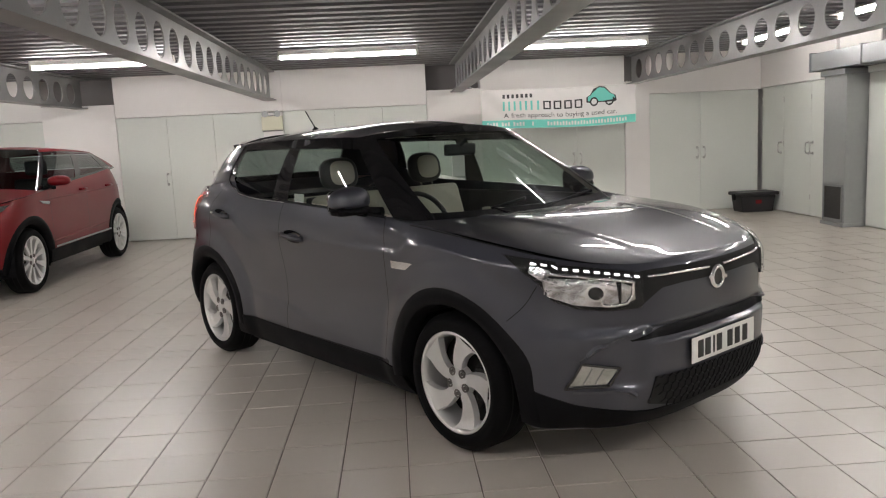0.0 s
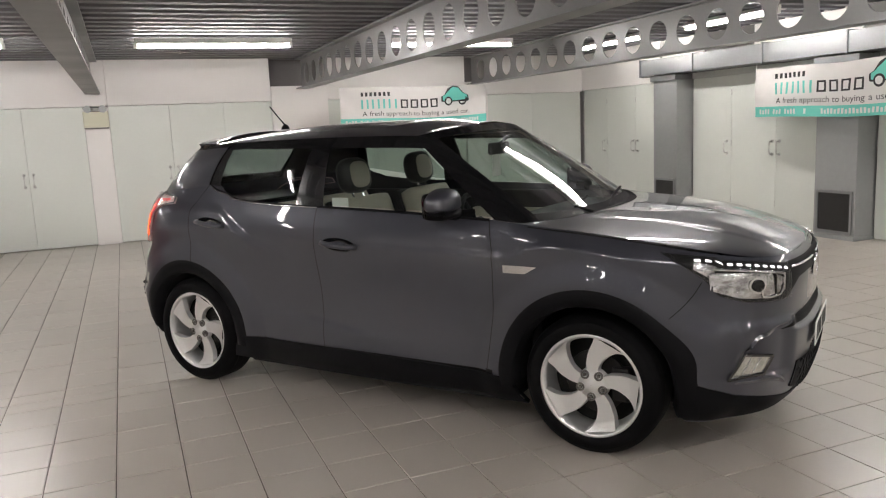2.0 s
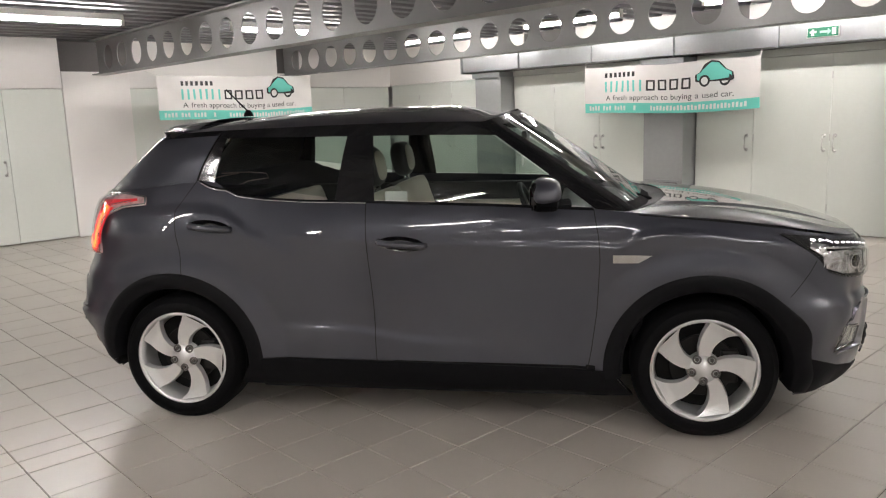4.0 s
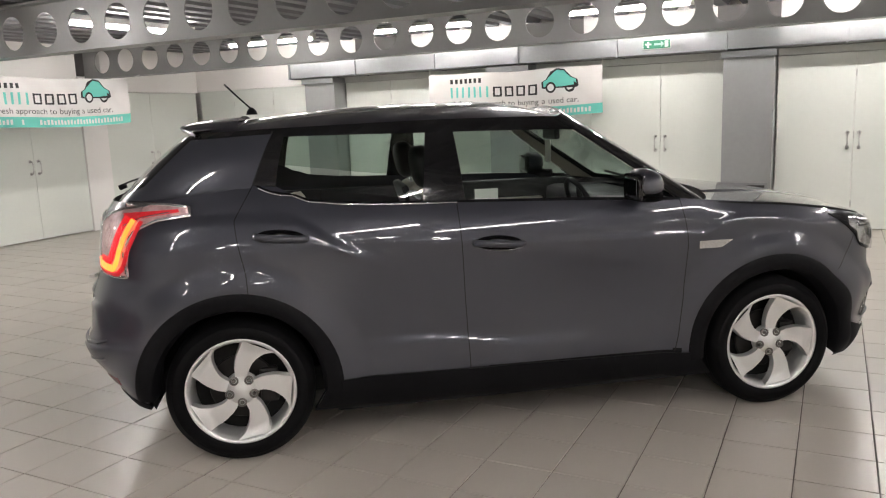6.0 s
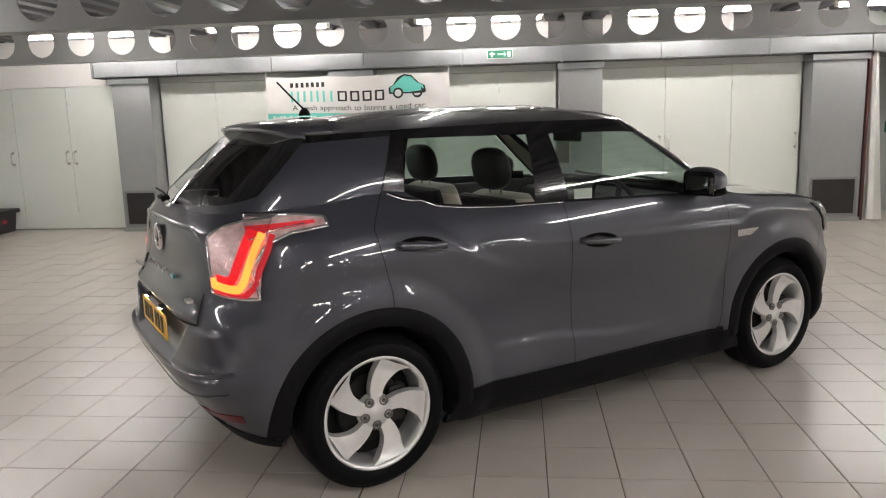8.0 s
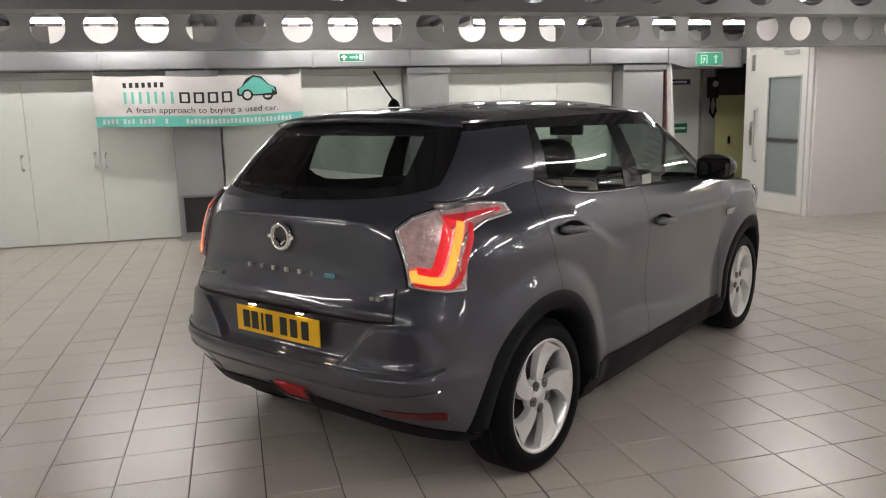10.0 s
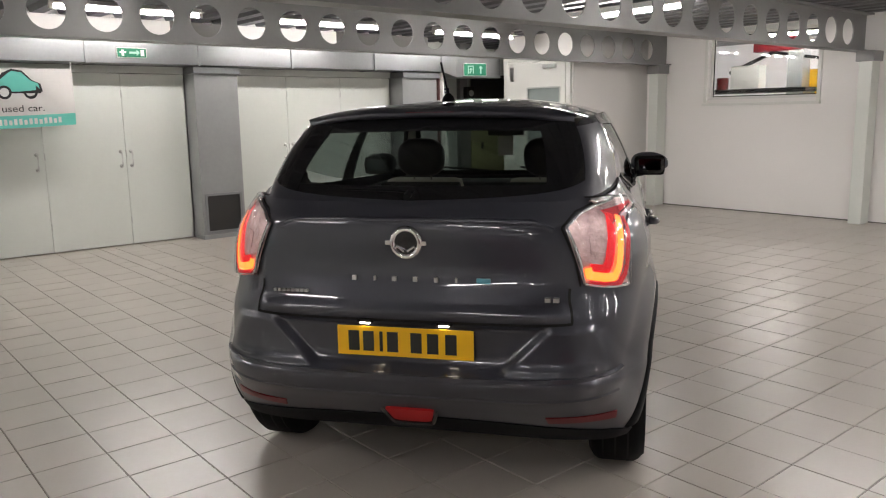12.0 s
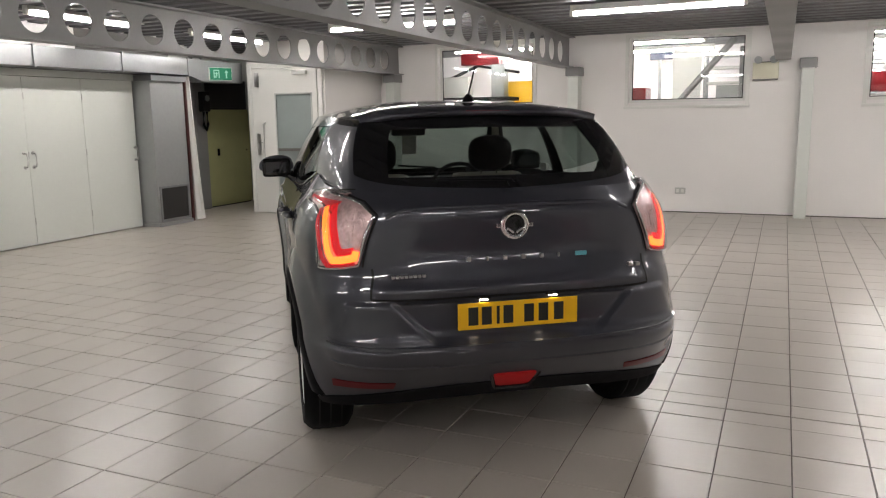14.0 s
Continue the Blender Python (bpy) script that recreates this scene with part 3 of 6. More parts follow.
def fire_door():
    ob = anchor("door_%d" % (n + 1), pose(4.98, -5.66, 0), "white fire door with a glazed panel and a closer, shut", "door", kind="structure")
    bm = boxes((-0.7, -0.62, 0.001, 0.04, 0, 2.34), (0.6, 0.68, 0.001, 0.04, 0, 2.34), (-0.62, 0.6, 0.001, 0.04, 2.27, 2.34), bevel=0.004)
    part("door_frame", bm, M["white"], ob)
    leaf = part("leaf", boxes((-0.61, -0.52, 0.004, 0.05, 0.01, 2.26), (0.16, 0.59, 0.004, 0.05, 0.01, 2.26), (-0.52, 0.16, 0.004, 0.05, 0.01, 0.26), (-0.52, 0.16, 0.004, 0.05, 1.88, 2.26)), M["white"], ob)
    part("pane", boxes((-0.52, 0.16, 0.02, 0.026, 0.26, 1.88)), M["frosted"], leaf, "frosted grey glazed panel")
    part("bead", boxes((-0.52, -0.5, 0.05, 0.058, 0.26, 1.88), (0.14, 0.16, 0.05, 0.058, 0.26, 1.88), (-0.5, 0.14, 0.05, 0.058, 1.86, 1.88), (-0.5, 0.14, 0.05, 0.058, 0.26, 0.28)), M["frame"], leaf)
    part("closer", boxes((-0.45, -0.2, 0.05, 0.1, 2.15, 2.21), bevel=0.006), M["steel"], leaf, "silver overhead closer")
    bm = sweep(bmesh.new(), [(-0.3, 0.09, 2.2), (-0.05, 0.16, 2.24), (-0.4, 0.05, 2.29)], 0.008)
    part("closer_arm", bm, M["steel"], leaf)
    bm = sweep(bmesh.new(), [(0.36, 0.05, 0.69), (0.36, 0.105, 0.71), (0.36, 0.105, 1.41), (0.36, 0.05, 1.43)], 0.014)
    part("handle", bm, M["steel"], leaf, "long steel pull handle")
    part("lock_plate", boxes((0.45, 0.53, 0.05, 0.056, 1.98, 2.2), (0.46, 0.53, 0.05, 0.056, 0.92, 1.26)), M["steel"], leaf)
    part("lever", sweep(bmesh.new(), [(0.495, 0.05, 1.12), (0.495, 0.095, 1.12), (0.40, 0.1, 1.12)], 0.01), M["steel"], leaf)
    part("mid_rail", boxes((-0.518, 0.158, 0.012, 0.054, 0.985, 1.03), bevel=0.004), M["nut"], leaf, "dark rail across the glazing")
    return ob


fire_door()
olive = anchor("recess_cupboard", pose(6.76, -6.42, 0), "olive green metal cupboard in the recess", "cupboard")
part("body", boxes((0, 0.5, -0.6, 0.56, 0.02, 1.66), bevel=0.006), M["olive"], olive)
part("cupboard_door", boxes((-0.02, -0.001, -0.59, 0.54, 0.05, 1.62), bevel=0.004), M["olive"], olive)
part("knob", boxes((-0.055, -0.02, 0.28, 0.31, 0.88, 1.0), bevel=0.006), M["rubber"], olive, "black pull")
part("lock", rod(bmesh.new(), (-0.03, -0.48, 0.95), (-0.02, -0.48, 0.95), 0.014), M["rubber"], olive)
part("base", boxes((0.02, 0.48, -0.58, 0.54, 0, 0.02)), M["dark"], olive)
# black box put in for the dark void over the cupboard
void_fill = anchor("void_filler", pose(6.76, -6.42, 1.662), "black box filling the dark space over the olive cupboard", "electrical box")
part("case", boxes((0.02, 0.5, -0.6, 0.56, 0, 0.5), bevel=0.01), M["ink"], void_fill)
part("lid", boxes((0.004, 0.0195, -0.55, 0.5, 0.03, 0.46), bevel=0.004), M["crate"], void_fill)
structure("wall_pier", boxes((6.70, 6.799, -5.838, -5.60, 0, CEIL), bevel=0.006), M["beam"], "pale grey pier in the recess", "wall")
for z, h, mat, label in ((1.155, 0.075, "green", "green safety notice with a line of white marks"), (1.885, 0.06, "navy", "dark blue notice with a line of white marks")):
    note = anchor("wall_sign", pose(6.8, -5.22, z), label, "sign")
    part("board", boxes((-0.008, -0.001, -0.17, 0.17, -h, h) if mat == "green" else (-0.008, -0.001, -0.21, 0.2, -h * 0.7, h * 0.7), bevel=0.002), M[mat], note)
    for k in range(8):
        part("character_bar", boxes((-0.0105, -0.0082, 0.125 - 0.034 * k - 0.024, 0.125 - 0.034 * k, -0.016, 0.016)), M["white"], note, "white bar")
meter = anchor("wall_meter", pose(6.70, -5.74, 0), "grey wall meter with a dark conduit", "meter")
part("case", boxes((-0.12, -0.001, -0.08, 0.08, 1.62, 1.95), bevel=0.02), M["darkalloy"], meter)
part("dial", rod(bmesh.new(), (-0.135, 0, 1.84), (-0.12, 0, 1.84), 0.05), M["clad"], meter)
part("pipe", sweep(bmesh.new(), [(-0.06, 0.03, 1.62), (-0.06, 0.04, 1.4), (-0.06, -0.02, 1.32), (-0.06, -0.06, 1.42), (-0.06, -0.05, 1.62)], 0.022), M["rubber"], meter, "black looped pipe")
part("conduit", sweep(bmesh.new(), [(-0.05, 0, 1.95), (-0.05, 0, 2.6)], 0.02), M["clad"], meter)


def strip_curtain():
    """A tied-back strip of pale plastic sheet at the edge of the recess."""
    ob = anchor("plastic_curtain", pose(5.88, -4.47, 0), "gathered pale plastic sheet hanging beside the recess", "curtain")
    rows = []
    for i in range(19):
        z = 0.02 + i * 0.1185
        k = z / 2.16
        w, c = 0.115 - 0.08 * k ** 0.7, -0.105 + 0.10 * k
        rows.append([(0.07 * math.cos(a) * (1 + 0.2 * math.sin(3 * a)), c + w * math.sin(a) * (0.85 + 0.15 * math.cos(6 * a + 2 * k)), z) for a in np.linspace(0, math.tau, 41)])
    part("sheet", sheet(rows), M["white"], ob, smooth=True)
    part("edge_strip", boxes((-0.05, 0.03, 0.045, 0.075, 0.01, 2.14)), M["maroon"], ob, "dark red edge strip")
    part("rail", rod(bmesh.new(), (0, 0.1, 2.16), (0, -0.15, 2.16), 0.015), M["steel"], ob)
    return ob


strip_curtain()


def exit_sign(m, w, h, up=False):
    ob = anchor("exit_sign", m, "green emergency exit sign with a white arrow", "sign", "exit signs")
    part("housing", boxes((-w / 2, w / 2, 0.0, 0.03, -h / 2, h / 2), bevel=0.004), M["white"], ob)
    part("face", boxes((-w / 2 + 0.006, w / 2 - 0.006, -0.004, -0.0005, -h / 2 + 0.006, h / 2 - 0.006)), M["green"], ob, "green sign face")
    bm = boxes((-0.03, 0.05, -0.007, -0.0045, -0.012, 0.012))
    vs = [bm.verts.new(p) for p in ((0.05, -0.007, 0.035), (0.05, -0.007, -0.035), (0.09, -0.007, 0))]
    bm.faces.new(vs)
    if up:
        bmesh.ops.transform(bm, verts=bm.verts, matrix=Matrix.Translation((0.09, 0, 0)) @ Matrix.Rotation(math.radians(-90), 4, "Y") @ Matrix.Translation((-0.03, 0, 0)))
    part("arrow", bm, M["signmark"], ob, "pale arrow")
    if up:
        part("doorway_mark", boxes((-0.12, -0.105, -0.007, -0.0045, -0.06, 0.06), (-0.04, -0.025, -0.007, -0.0045, -0.06, 0.06), (-0.105, -0.04, -0.007, -0.0045, 0.045, 0.06)), M["signmark"], ob)
        part("running_mark", boxes((-0.082, -0.062, -0.007, -0.0045, -0.03, 0.025), (-0.098, -0.047, -0.007, -0.0045, 0.0, 0.012), (-0.095, -0.075, -0.007, -0.0045, -0.055, -0.03)), M["signmark"], ob)
        return ob
    bm = boxes((w / 2 - 0.07, w / 2 - 0.03, -0.007, -0.0045, -h / 2 + 0.02, h / 2 - 0.02))
    part("doorway_mark", bm, M["white"], ob)
    bm = boxes((-w / 2 + 0.05, -w / 2 + 0.075, -0.007, -0.0045, -0.035, 0.03), (-w / 2 + 0.03, -w / 2 + 0.1, -0.007, -0.0045, -0.005, 0.012))
    part("running_mark", bm, M["white"], ob)
    return ob


exit_sign(pose(5.728, 0.17, 2.24, 0, 0, -90), 0.33, 0.11)
exit_sign(pose(5.66, -5.0, 2.165, 0, 0, -112), 0.37, 0.19, True)


def emergency_light(m):
    ob = anchor("emergency_light", m, "white twin-spot emergency light box on the wall", "light", "emergency lights")
    part("case", boxes((-0.17, 0.17, -0.07, 0, -0.125, 0.1), bevel=0.006), M["ivory"], ob)
    part("base_plate", boxes((-0.165, 0.165, -0.06, 0, -0.145, -0.127), bevel=0.003), M["nut"], ob, "dark lower edge")
    for k in (-1, 1):
        bm = rod(bmesh.new(), (k * 0.1, -0.03, 0.14), (k * 0.1, -0.11, 0.135), 0.034, 0.052, seg=16)
        part("spot", bm, M["clad"], ob, "round spot lamp")
    part("bracket", boxes((-0.12, 0.12, -0.05, -0.02, 0.1, 0.112)), M["rubber"], ob)
    return ob


emergency_light(pose(-2.09, NORTH - 0.012, 1.84))
emergency_light(pose(-1.88, SOUTH + 0.001, 2.06, 0, 0, 180))
sock = anchor("wall_socket", pose(-0.78, SOUTH, 0.33), "grey metal double socket on the white wall", "socket")
part("plate", boxes((-0.075, 0.075, 0.0005, 0.035, -0.045, 0.045), bevel=0.006), M["steel"], sock)
part("outlet", boxes((-0.055, -0.015, 0.0352, 0.038, -0.025, 0.025), (0.015, 0.055, 0.0352, 0.038, -0.025, 0.025)), M["white"], sock)
for sx in (-0.68, 2.4):
    sm = anchor("smoke_detector", pose(sx, 5.62, CEIL), "small round grey detector under the deck", "detector", "detectors")
    part("body", rod(bmesh.new(), (0, 0, -0.05), (0, 0, 0), 0.05, 0.055, 20), M["clad"], sm, smooth=False)
    part("sensor", rod(bmesh.new(), (0, 0, -0.07), (0, 0, -0.05), 0.025, 0.04, 16), M["dark"], sm)


def text_mesh(body, size, depth=0.0):
    cu = bpy.data.curves.new("text", "FONT")
    cu.body, cu.size, cu.align_x, cu.extrude = body, size, "LEFT", depth
    tmp = bpy.data.objects.new("text", cu)
    scene.collection.objects.link(tmp)
    me = bpy.data.meshes.new_from_object(tmp.evaluated_get(bpy.context.evaluated_depsgraph_get()))
    bpy.data.objects.remove(tmp)
    bm = bmesh.new()
    bm.from_mesh(me)
    bpy.data.meshes.remove(me)
    return bm


def car_mark(bm, x, z, w, y):
    """A simple car silhouette as an outline polygon."""
    prof = [(0, 0.12), (0, 0.27), (0.12, 0.33), (0.24, 0.52), (0.42, 0.6), (0.62, 0.57), (0.8, 0.38), (0.97, 0.3), (1, 0.14), (0.95, 0.1), (0.05, 0.1)]
    bm.faces.new([bm.verts.new((x + a * w, y, z + b * w)) for a, b in prof])
    return bm


def banner(m, width, height, ties):
    """A sagging vinyl banner: white with a mark over a teal strip."""
    ob = anchor("banner", m, "hung white vinyl banner with teal car mark and strip", "banner", "hung banners")

    def at(u, v, off=0.0):
        return (u * width, -0.02 * math.sin(u * math.pi) - 0.006 * math.sin(u * 19 + v * 4) - 0.005 * math.sin(u * 33 - v * 9) - off, -v * height - 0.022 * math.sin(u * math.pi) - 0.006 * math.sin(u * 15) * (1 - v) + 0.008 * math.sin(u * 7) * ease(0.3, 0.9, v))

    P = [[at(u, v) for v in np.linspace(0, 0.79, 13)] for u in np.linspace(0, 1, 81)]
    part("cloth", sheet(P, flip=True), M["banner"], ob, smooth=True)
    part("lower_strip", sheet([[at(u, v) for v in np.linspace(0.79, 1, 4)] for u in np.linspace(0, 1, 41)], flip=True), M["teal"], ob, "teal printed strip", True)

    def bar(name, u0, u1, v0, v1, mat, label=""):
        k = max(2, int((u1 - u0) * 40))
        part(name, sheet([[at(u, v, 0.002) for v in np.linspace(v0, v1, 3)] for u in np.linspace(u0, u1, k + 1)], flip=True), mat, ob, label)
    for k, u in enumerate((0.135, 0.170, 0.205, 0.243, 0.278, 0.313, 0.355)):
        bar("teal_mark", u, u + 0.013, 0.30, 0.54, M["teal"], "teal lettering bar")
    for k in range(4):
        u = 0.395 + k * 0.068
        bar("dark_mark", u, u + 0.011, 0.31, 0.53, M["ink"], "dark lettering bar")
        bar("dark_mark", u + 0.011, u + 0.05, 0.31, 0.345, M["ink"], "dark lettering bar")
        bar("dark_mark", u + 0.011, u + 0.05, 0.495, 0.53, M["ink"], "dark lettering bar")
        bar("dark_mark", u + 0.0395, u + 0.0505, 0.345, 0.495, M["ink"], "dark lettering bar")
    for k in range(7):
        bar("dark_mark", 0.135 + k * 0.029, 0.151 + k * 0.029, 0.12, 0.22, M["ink"], "dark lettering bar")
    for a, k in ((0.03, 4), (0.125, 3), (0.2, 4), (0.32, 1), (0.42, 27)):
        for i in range(k):
            bar("pale_mark", a + i * 0.0195, a + i * 0.0195 + 0.012, 0.845 + 0.02 * (i % 3 == 1), 0.945, M["banner"], "pale lettering bar")
    spread = []
    for word in ("A", "fresh", "approach", "to", "buying", "a", "used", "car."):
        wm = text_mesh(word, 0.088)
        spread.append((wm, max(v.co.x for v in wm.verts)))
    total, x0 = sum(w for _, w in spread) + 7 * 0.03, 0.0
    for wm, w in spread:
        for v in wm.verts:
            v.co = at(0.14 + (x0 + v.co.x) / total * 0.735, 0.725 - v.co.y * 1.1 / height, 0.003)
        part("word", wm, M["ink"], ob, "dark printed word of the slogan")
        x0 += w + 0.03
    bm = bmesh.new()
    car_mark(bm, 0, 0, 1, 0)
    for v in bm.verts:
        v.co = at(0.675 + v.co.x * 0.2, 0.50 - v.co.z * 0.2 * width / height, 0.003)
    part("mark_outline", bm, M["ink"], ob, "dark car mark outline")
    bm = bmesh.new()
    car_mark(bm, 0.0, 0, 1, 0)
    for v in bm.verts:
        x, z = 0.5 + (v.co.x - 0.5) * 0.9, 0.33 + (v.co.z - 0.33) * 0.84
        v.co = at(0.675 + x * 0.2, 0.50 - z * 0.2 * width / height, 0.0045)
    part("mark_fill", bm, M["teal"], ob, "teal car mark")
    for wx in (0.25, 0.76):
        for r, off, mat in ((0.14, 0.006, "ink"), (0.09, 0.0075, "banner")):
            bm = bmesh.new()
            c = [(wx + r * math.cos(a), 0.12 + r * math.sin(a)) for a in np.linspace(0, math.tau, 17)[:-1]]
            bm.faces.new([bm.verts.new(at(0.675 + x * 0.2, 0.50 - z * 0.2 * width / height, off)) for x, z in c])
            part("mark_wheel", bm, M[mat], ob, "dark mark wheel" if mat == "ink" else "white mark hub")
    for k, end in zip((0.004, 0.996), ties):
        part("tie", sweep(bmesh.new(), [at(k, 0.02), end], 0.004, 6), M["white"], ob, "white cord")
    return ob


banner(pose(1.22, 6.72, 2.135), 2.36, 0.58, ((-0.2, 0, 0.062), (2.6, 0, 0.062)))
banner(pose(5.72, 3.27, 2.05, 0, 0, -90), 2.44, 0.6, ((0.0, 0.02, 0.068), (2.44, 0.02, 0.068)))


def storage_crate():
    ob = anchor("storage_crate", pose(5.78, 7.45, 0), "black plastic storage crate with a lid", "crate")
    bm = boxes((-0.29, 0.29, -0.2, 0.2, 0.0, 0.27), bevel=0.02)
    for v in bm.verts:
        k = 0.88 + 0.12 * v.co.z / 0.27
        v.co.x, v.co.y = v.co.x * k, v.co.y * k
    part("tub", bm, M["crate"], ob)
    part("lid", boxes((-0.33, 0.33, -0.23, 0.23, 0.272, 0.33), bevel=0.015), M["crate"], ob)
    for k in (-1, 1):
        part("latch", boxes((k * 0.33 - 0.012, k * 0.33 + 0.012, -0.05, 0.05, 0.2, 0.3), bevel=0.006), M["rubber"], ob)
    part("sticker", boxes((-0.05, 0.05, -0.2, -0.197, 0.14, 0.2)), M["redlens"], ob, "dark red sticker")
    return ob


storage_crate()


# ---------------------------------------------------------------- cars
class Shell:
    """A car body as a wall that runs round a rounded plan, front centre to rear centre; x ahead, y to the left, z up."""

    def __init__(self, half, nose, tail, top, bottom, xf, xr, nf, nr, bulge=None, press=None):
        self.half, self.nose, self.tail, self.top, self.bottom = half, nose, tail, top, bottom
        self.xf, self.xr, self.nf = xf, xr, nf
        self.nr = nr if callable(nr) else (lambda z: nr)
        self.bulge = bulge or (lambda x, z: 0.0)
        self.press = press or (lambda x, y, z: 0.0)

    def at(self, u, z):
        """u: 0 to 1 round the front corner, 1 to 2 along the side, 2 to 3 round the rear corner."""
        w = self.half(z)
        if u <= 1:
            a = u * math.pi / 2
            x = self.xf + (self.nose(z) - self.xf) * max(0.0, math.cos(a)) ** (2 / self.nf)
            y = w * math.sin(a) ** (2 / self.nf)
        elif u < 2:
            x, y = self.xf + (self.xr - self.xf) * (u - 1), w
        else:
            a = (u - 2) * math.pi / 2
            x = self.xr + (self.tail(z) - self.xr) * math.sin(a) ** (2 / float(self.nr(z)))
            y = w * max(0.0, math.cos(a)) ** (2 / float(self.nr(z)))
        return np.array((x + self.press(x, y, z), y + self.bulge(x, z) * min(1, y / 0.6), z), float)

    def u_of_x(self, x, z):
        """The u on the side at which the wall has this x."""
        if x > self.xf:
            k = min(1.0, (x - self.xf) / (self.nose(z) - self.xf))
            return math.acos(k ** (self.nf / 2)) / (math.pi / 2)
        if x < self.xr:
            k = min(1.0, (self.xr - x) / (self.xr - self.tail(z)))
            return 2 + math.asin(k ** (float(self.nr(z)) / 2)) / (math.pi / 2)
        return 1 + (x - self.xf) / (self.xr - self.xf)

    def u_of_y(self, y, z, front=True):
        k = min(1.0, abs(y) / self.half(z))
        if front:
            return math.asin(k ** (self.nf / 2)) / (math.pi / 2)
        return 2 + math.acos(k ** (float(self.nr(z)) / 2)) / (math.pi / 2)

    def normal(self, u, z):
        e = 0.004
        a = self.at(min(u + e, 3), z) - self.at(max(u - e, 0), z)
        b = self.at(u, z + 0.006) - self.at(u, z - 0.006)
        n_ = np.cross(b, a)
        l = np.linalg.norm(n_)
        n_ = n_ / l if l > 0 else np.array((0, 1, 0))
        c = self.at(u, z) - np.array((0.0, 0.0, z))
        return n_ if n_ @ c > 0 else -n_

    def off(self, u, z, d, side=1):
        p = self.at(u, z) + d * self.normal(u, z)
        return (p[0], side * p[1], p[2])


def knots(pts, k):
    """k points spread evenly along a polyline of (a, b) pairs."""
    pts = np.array(pts, float)
    d = np.concatenate([[0], np.cumsum(np.linalg.norm(np.diff(pts, axis=0), axis=1))])
    t = np.linspace(0, d[-1], k)
    return np.stack([np.interp(t, d, pts[:, i]) for i in range(pts.shape[1])], 1)


def resolve(shell, p, front):
    """(kind, value, z) to (u, z): a place given by its x on the side or its y across an end."""
    kind, v, z = p
    return (shell.u_of_x(v, z) if kind == "x" else shell.u_of_y(v, z, front), z)


def patch(shell, low, high, d, front=True, side=1, n=24, m=6, bm=None, thick=0.0):
    """A piece that lies d above the wall between two lines of places; with thick, it has returned edges."""
    a = knots([resolve(shell, p, front) for p in low], n)
    b = knots([resolve(shell, p, front) for p in high], n)
    P = [[shell.off(*(a[i] + (b[i] - a[i]) * t), d, side) for t in np.linspace(0, 1, m)] for i in range(n)]
    bm = bm or bmesh.new()
    sheet(P, flip=side < 0, bm=bm)
    if thick:
        rim = [(a[i], 0) for i in range(n)] + [(b[i], 0) for i in reversed(range(n))]
        loop = [q for q, _ in rim]
        outer = [shell.off(*q, d, side) for q in loop]
        inner = [shell.off(*q, d - thick, side) for q in loop]
        sheet([outer + outer[:1], inner + inner[:1]], flip=side > 0, bm=bm)
    return bm


def ribbon(shell, places, width, d, front=True, side=1, n=40, bm=None, lift=0.0):
    """A thin strip along a line of places on the wall."""
    c = knots([resolve(shell, p, front) for p in places], n)
    P3 = [np.array(shell.off(*q, d, 1)) for q in c]
    rows = []
    for i in range(n):
        t = P3[min(i + 1, n - 1)] - P3[max(i - 1, 0)]
        t = t / (np.linalg.norm(t) + 1e-9)
        nn = shell.normal(*c[i])
        s_ = np.cross(nn, t)
        row = [P3[i] - s_ * width / 2, P3[i] + nn * lift, P3[i] + s_ * width / 2]
        rows.append([(q[0], side * q[1], q[2]) for q in row])
    return sheet(rows, flip=side < 0, bm=bm)


def shaded(ob, normals):
    """Smooth shading that carries across the seams between panels."""
    me = ob.data
    me.polygons.foreach_set("use_smooth", [True] * len(me.polygons))
    me.normals_split_custom_set_from_vertices([tuple(v) for v in normals])


@functools.lru_cache(maxsize=4)
def wall_grid(shell, nu, nv):
    """Points of the wall of one side, evenly spaced along each of its three stretches."""
    us = [np.linspace(1, 2, nu[1], endpoint=False)]
    for lo, k in ((0, nu[0]), (2, nu[2] + 1)):
        fine = np.linspace(lo, lo + 1, 600)
        Q = np.array([shell.at(u, 0.7) for u in fine])
        run = np.concatenate([[0], np.cumsum(np.linalg.norm(np.diff(Q, axis=0), axis=1))])
        even = np.interp(np.linspace(0, run[-1], k, endpoint=lo == 2), run, fine)
        us = [even] + us if lo == 0 else us + [even]
    us = np.concatenate(us)
    P = np.zeros((len(us), nv, 3))
    for i, u in enumerate(us):
        x0 = shell.at(u, 0.9)[0]
        z0, z1 = float(shell.bottom(x0)), float(shell.top(x0))
        for j, v in enumerate(np.linspace(0, 1, nv)):
            P[i, j] = shell.at(u, z0 + (z1 - z0) * v)
    return P


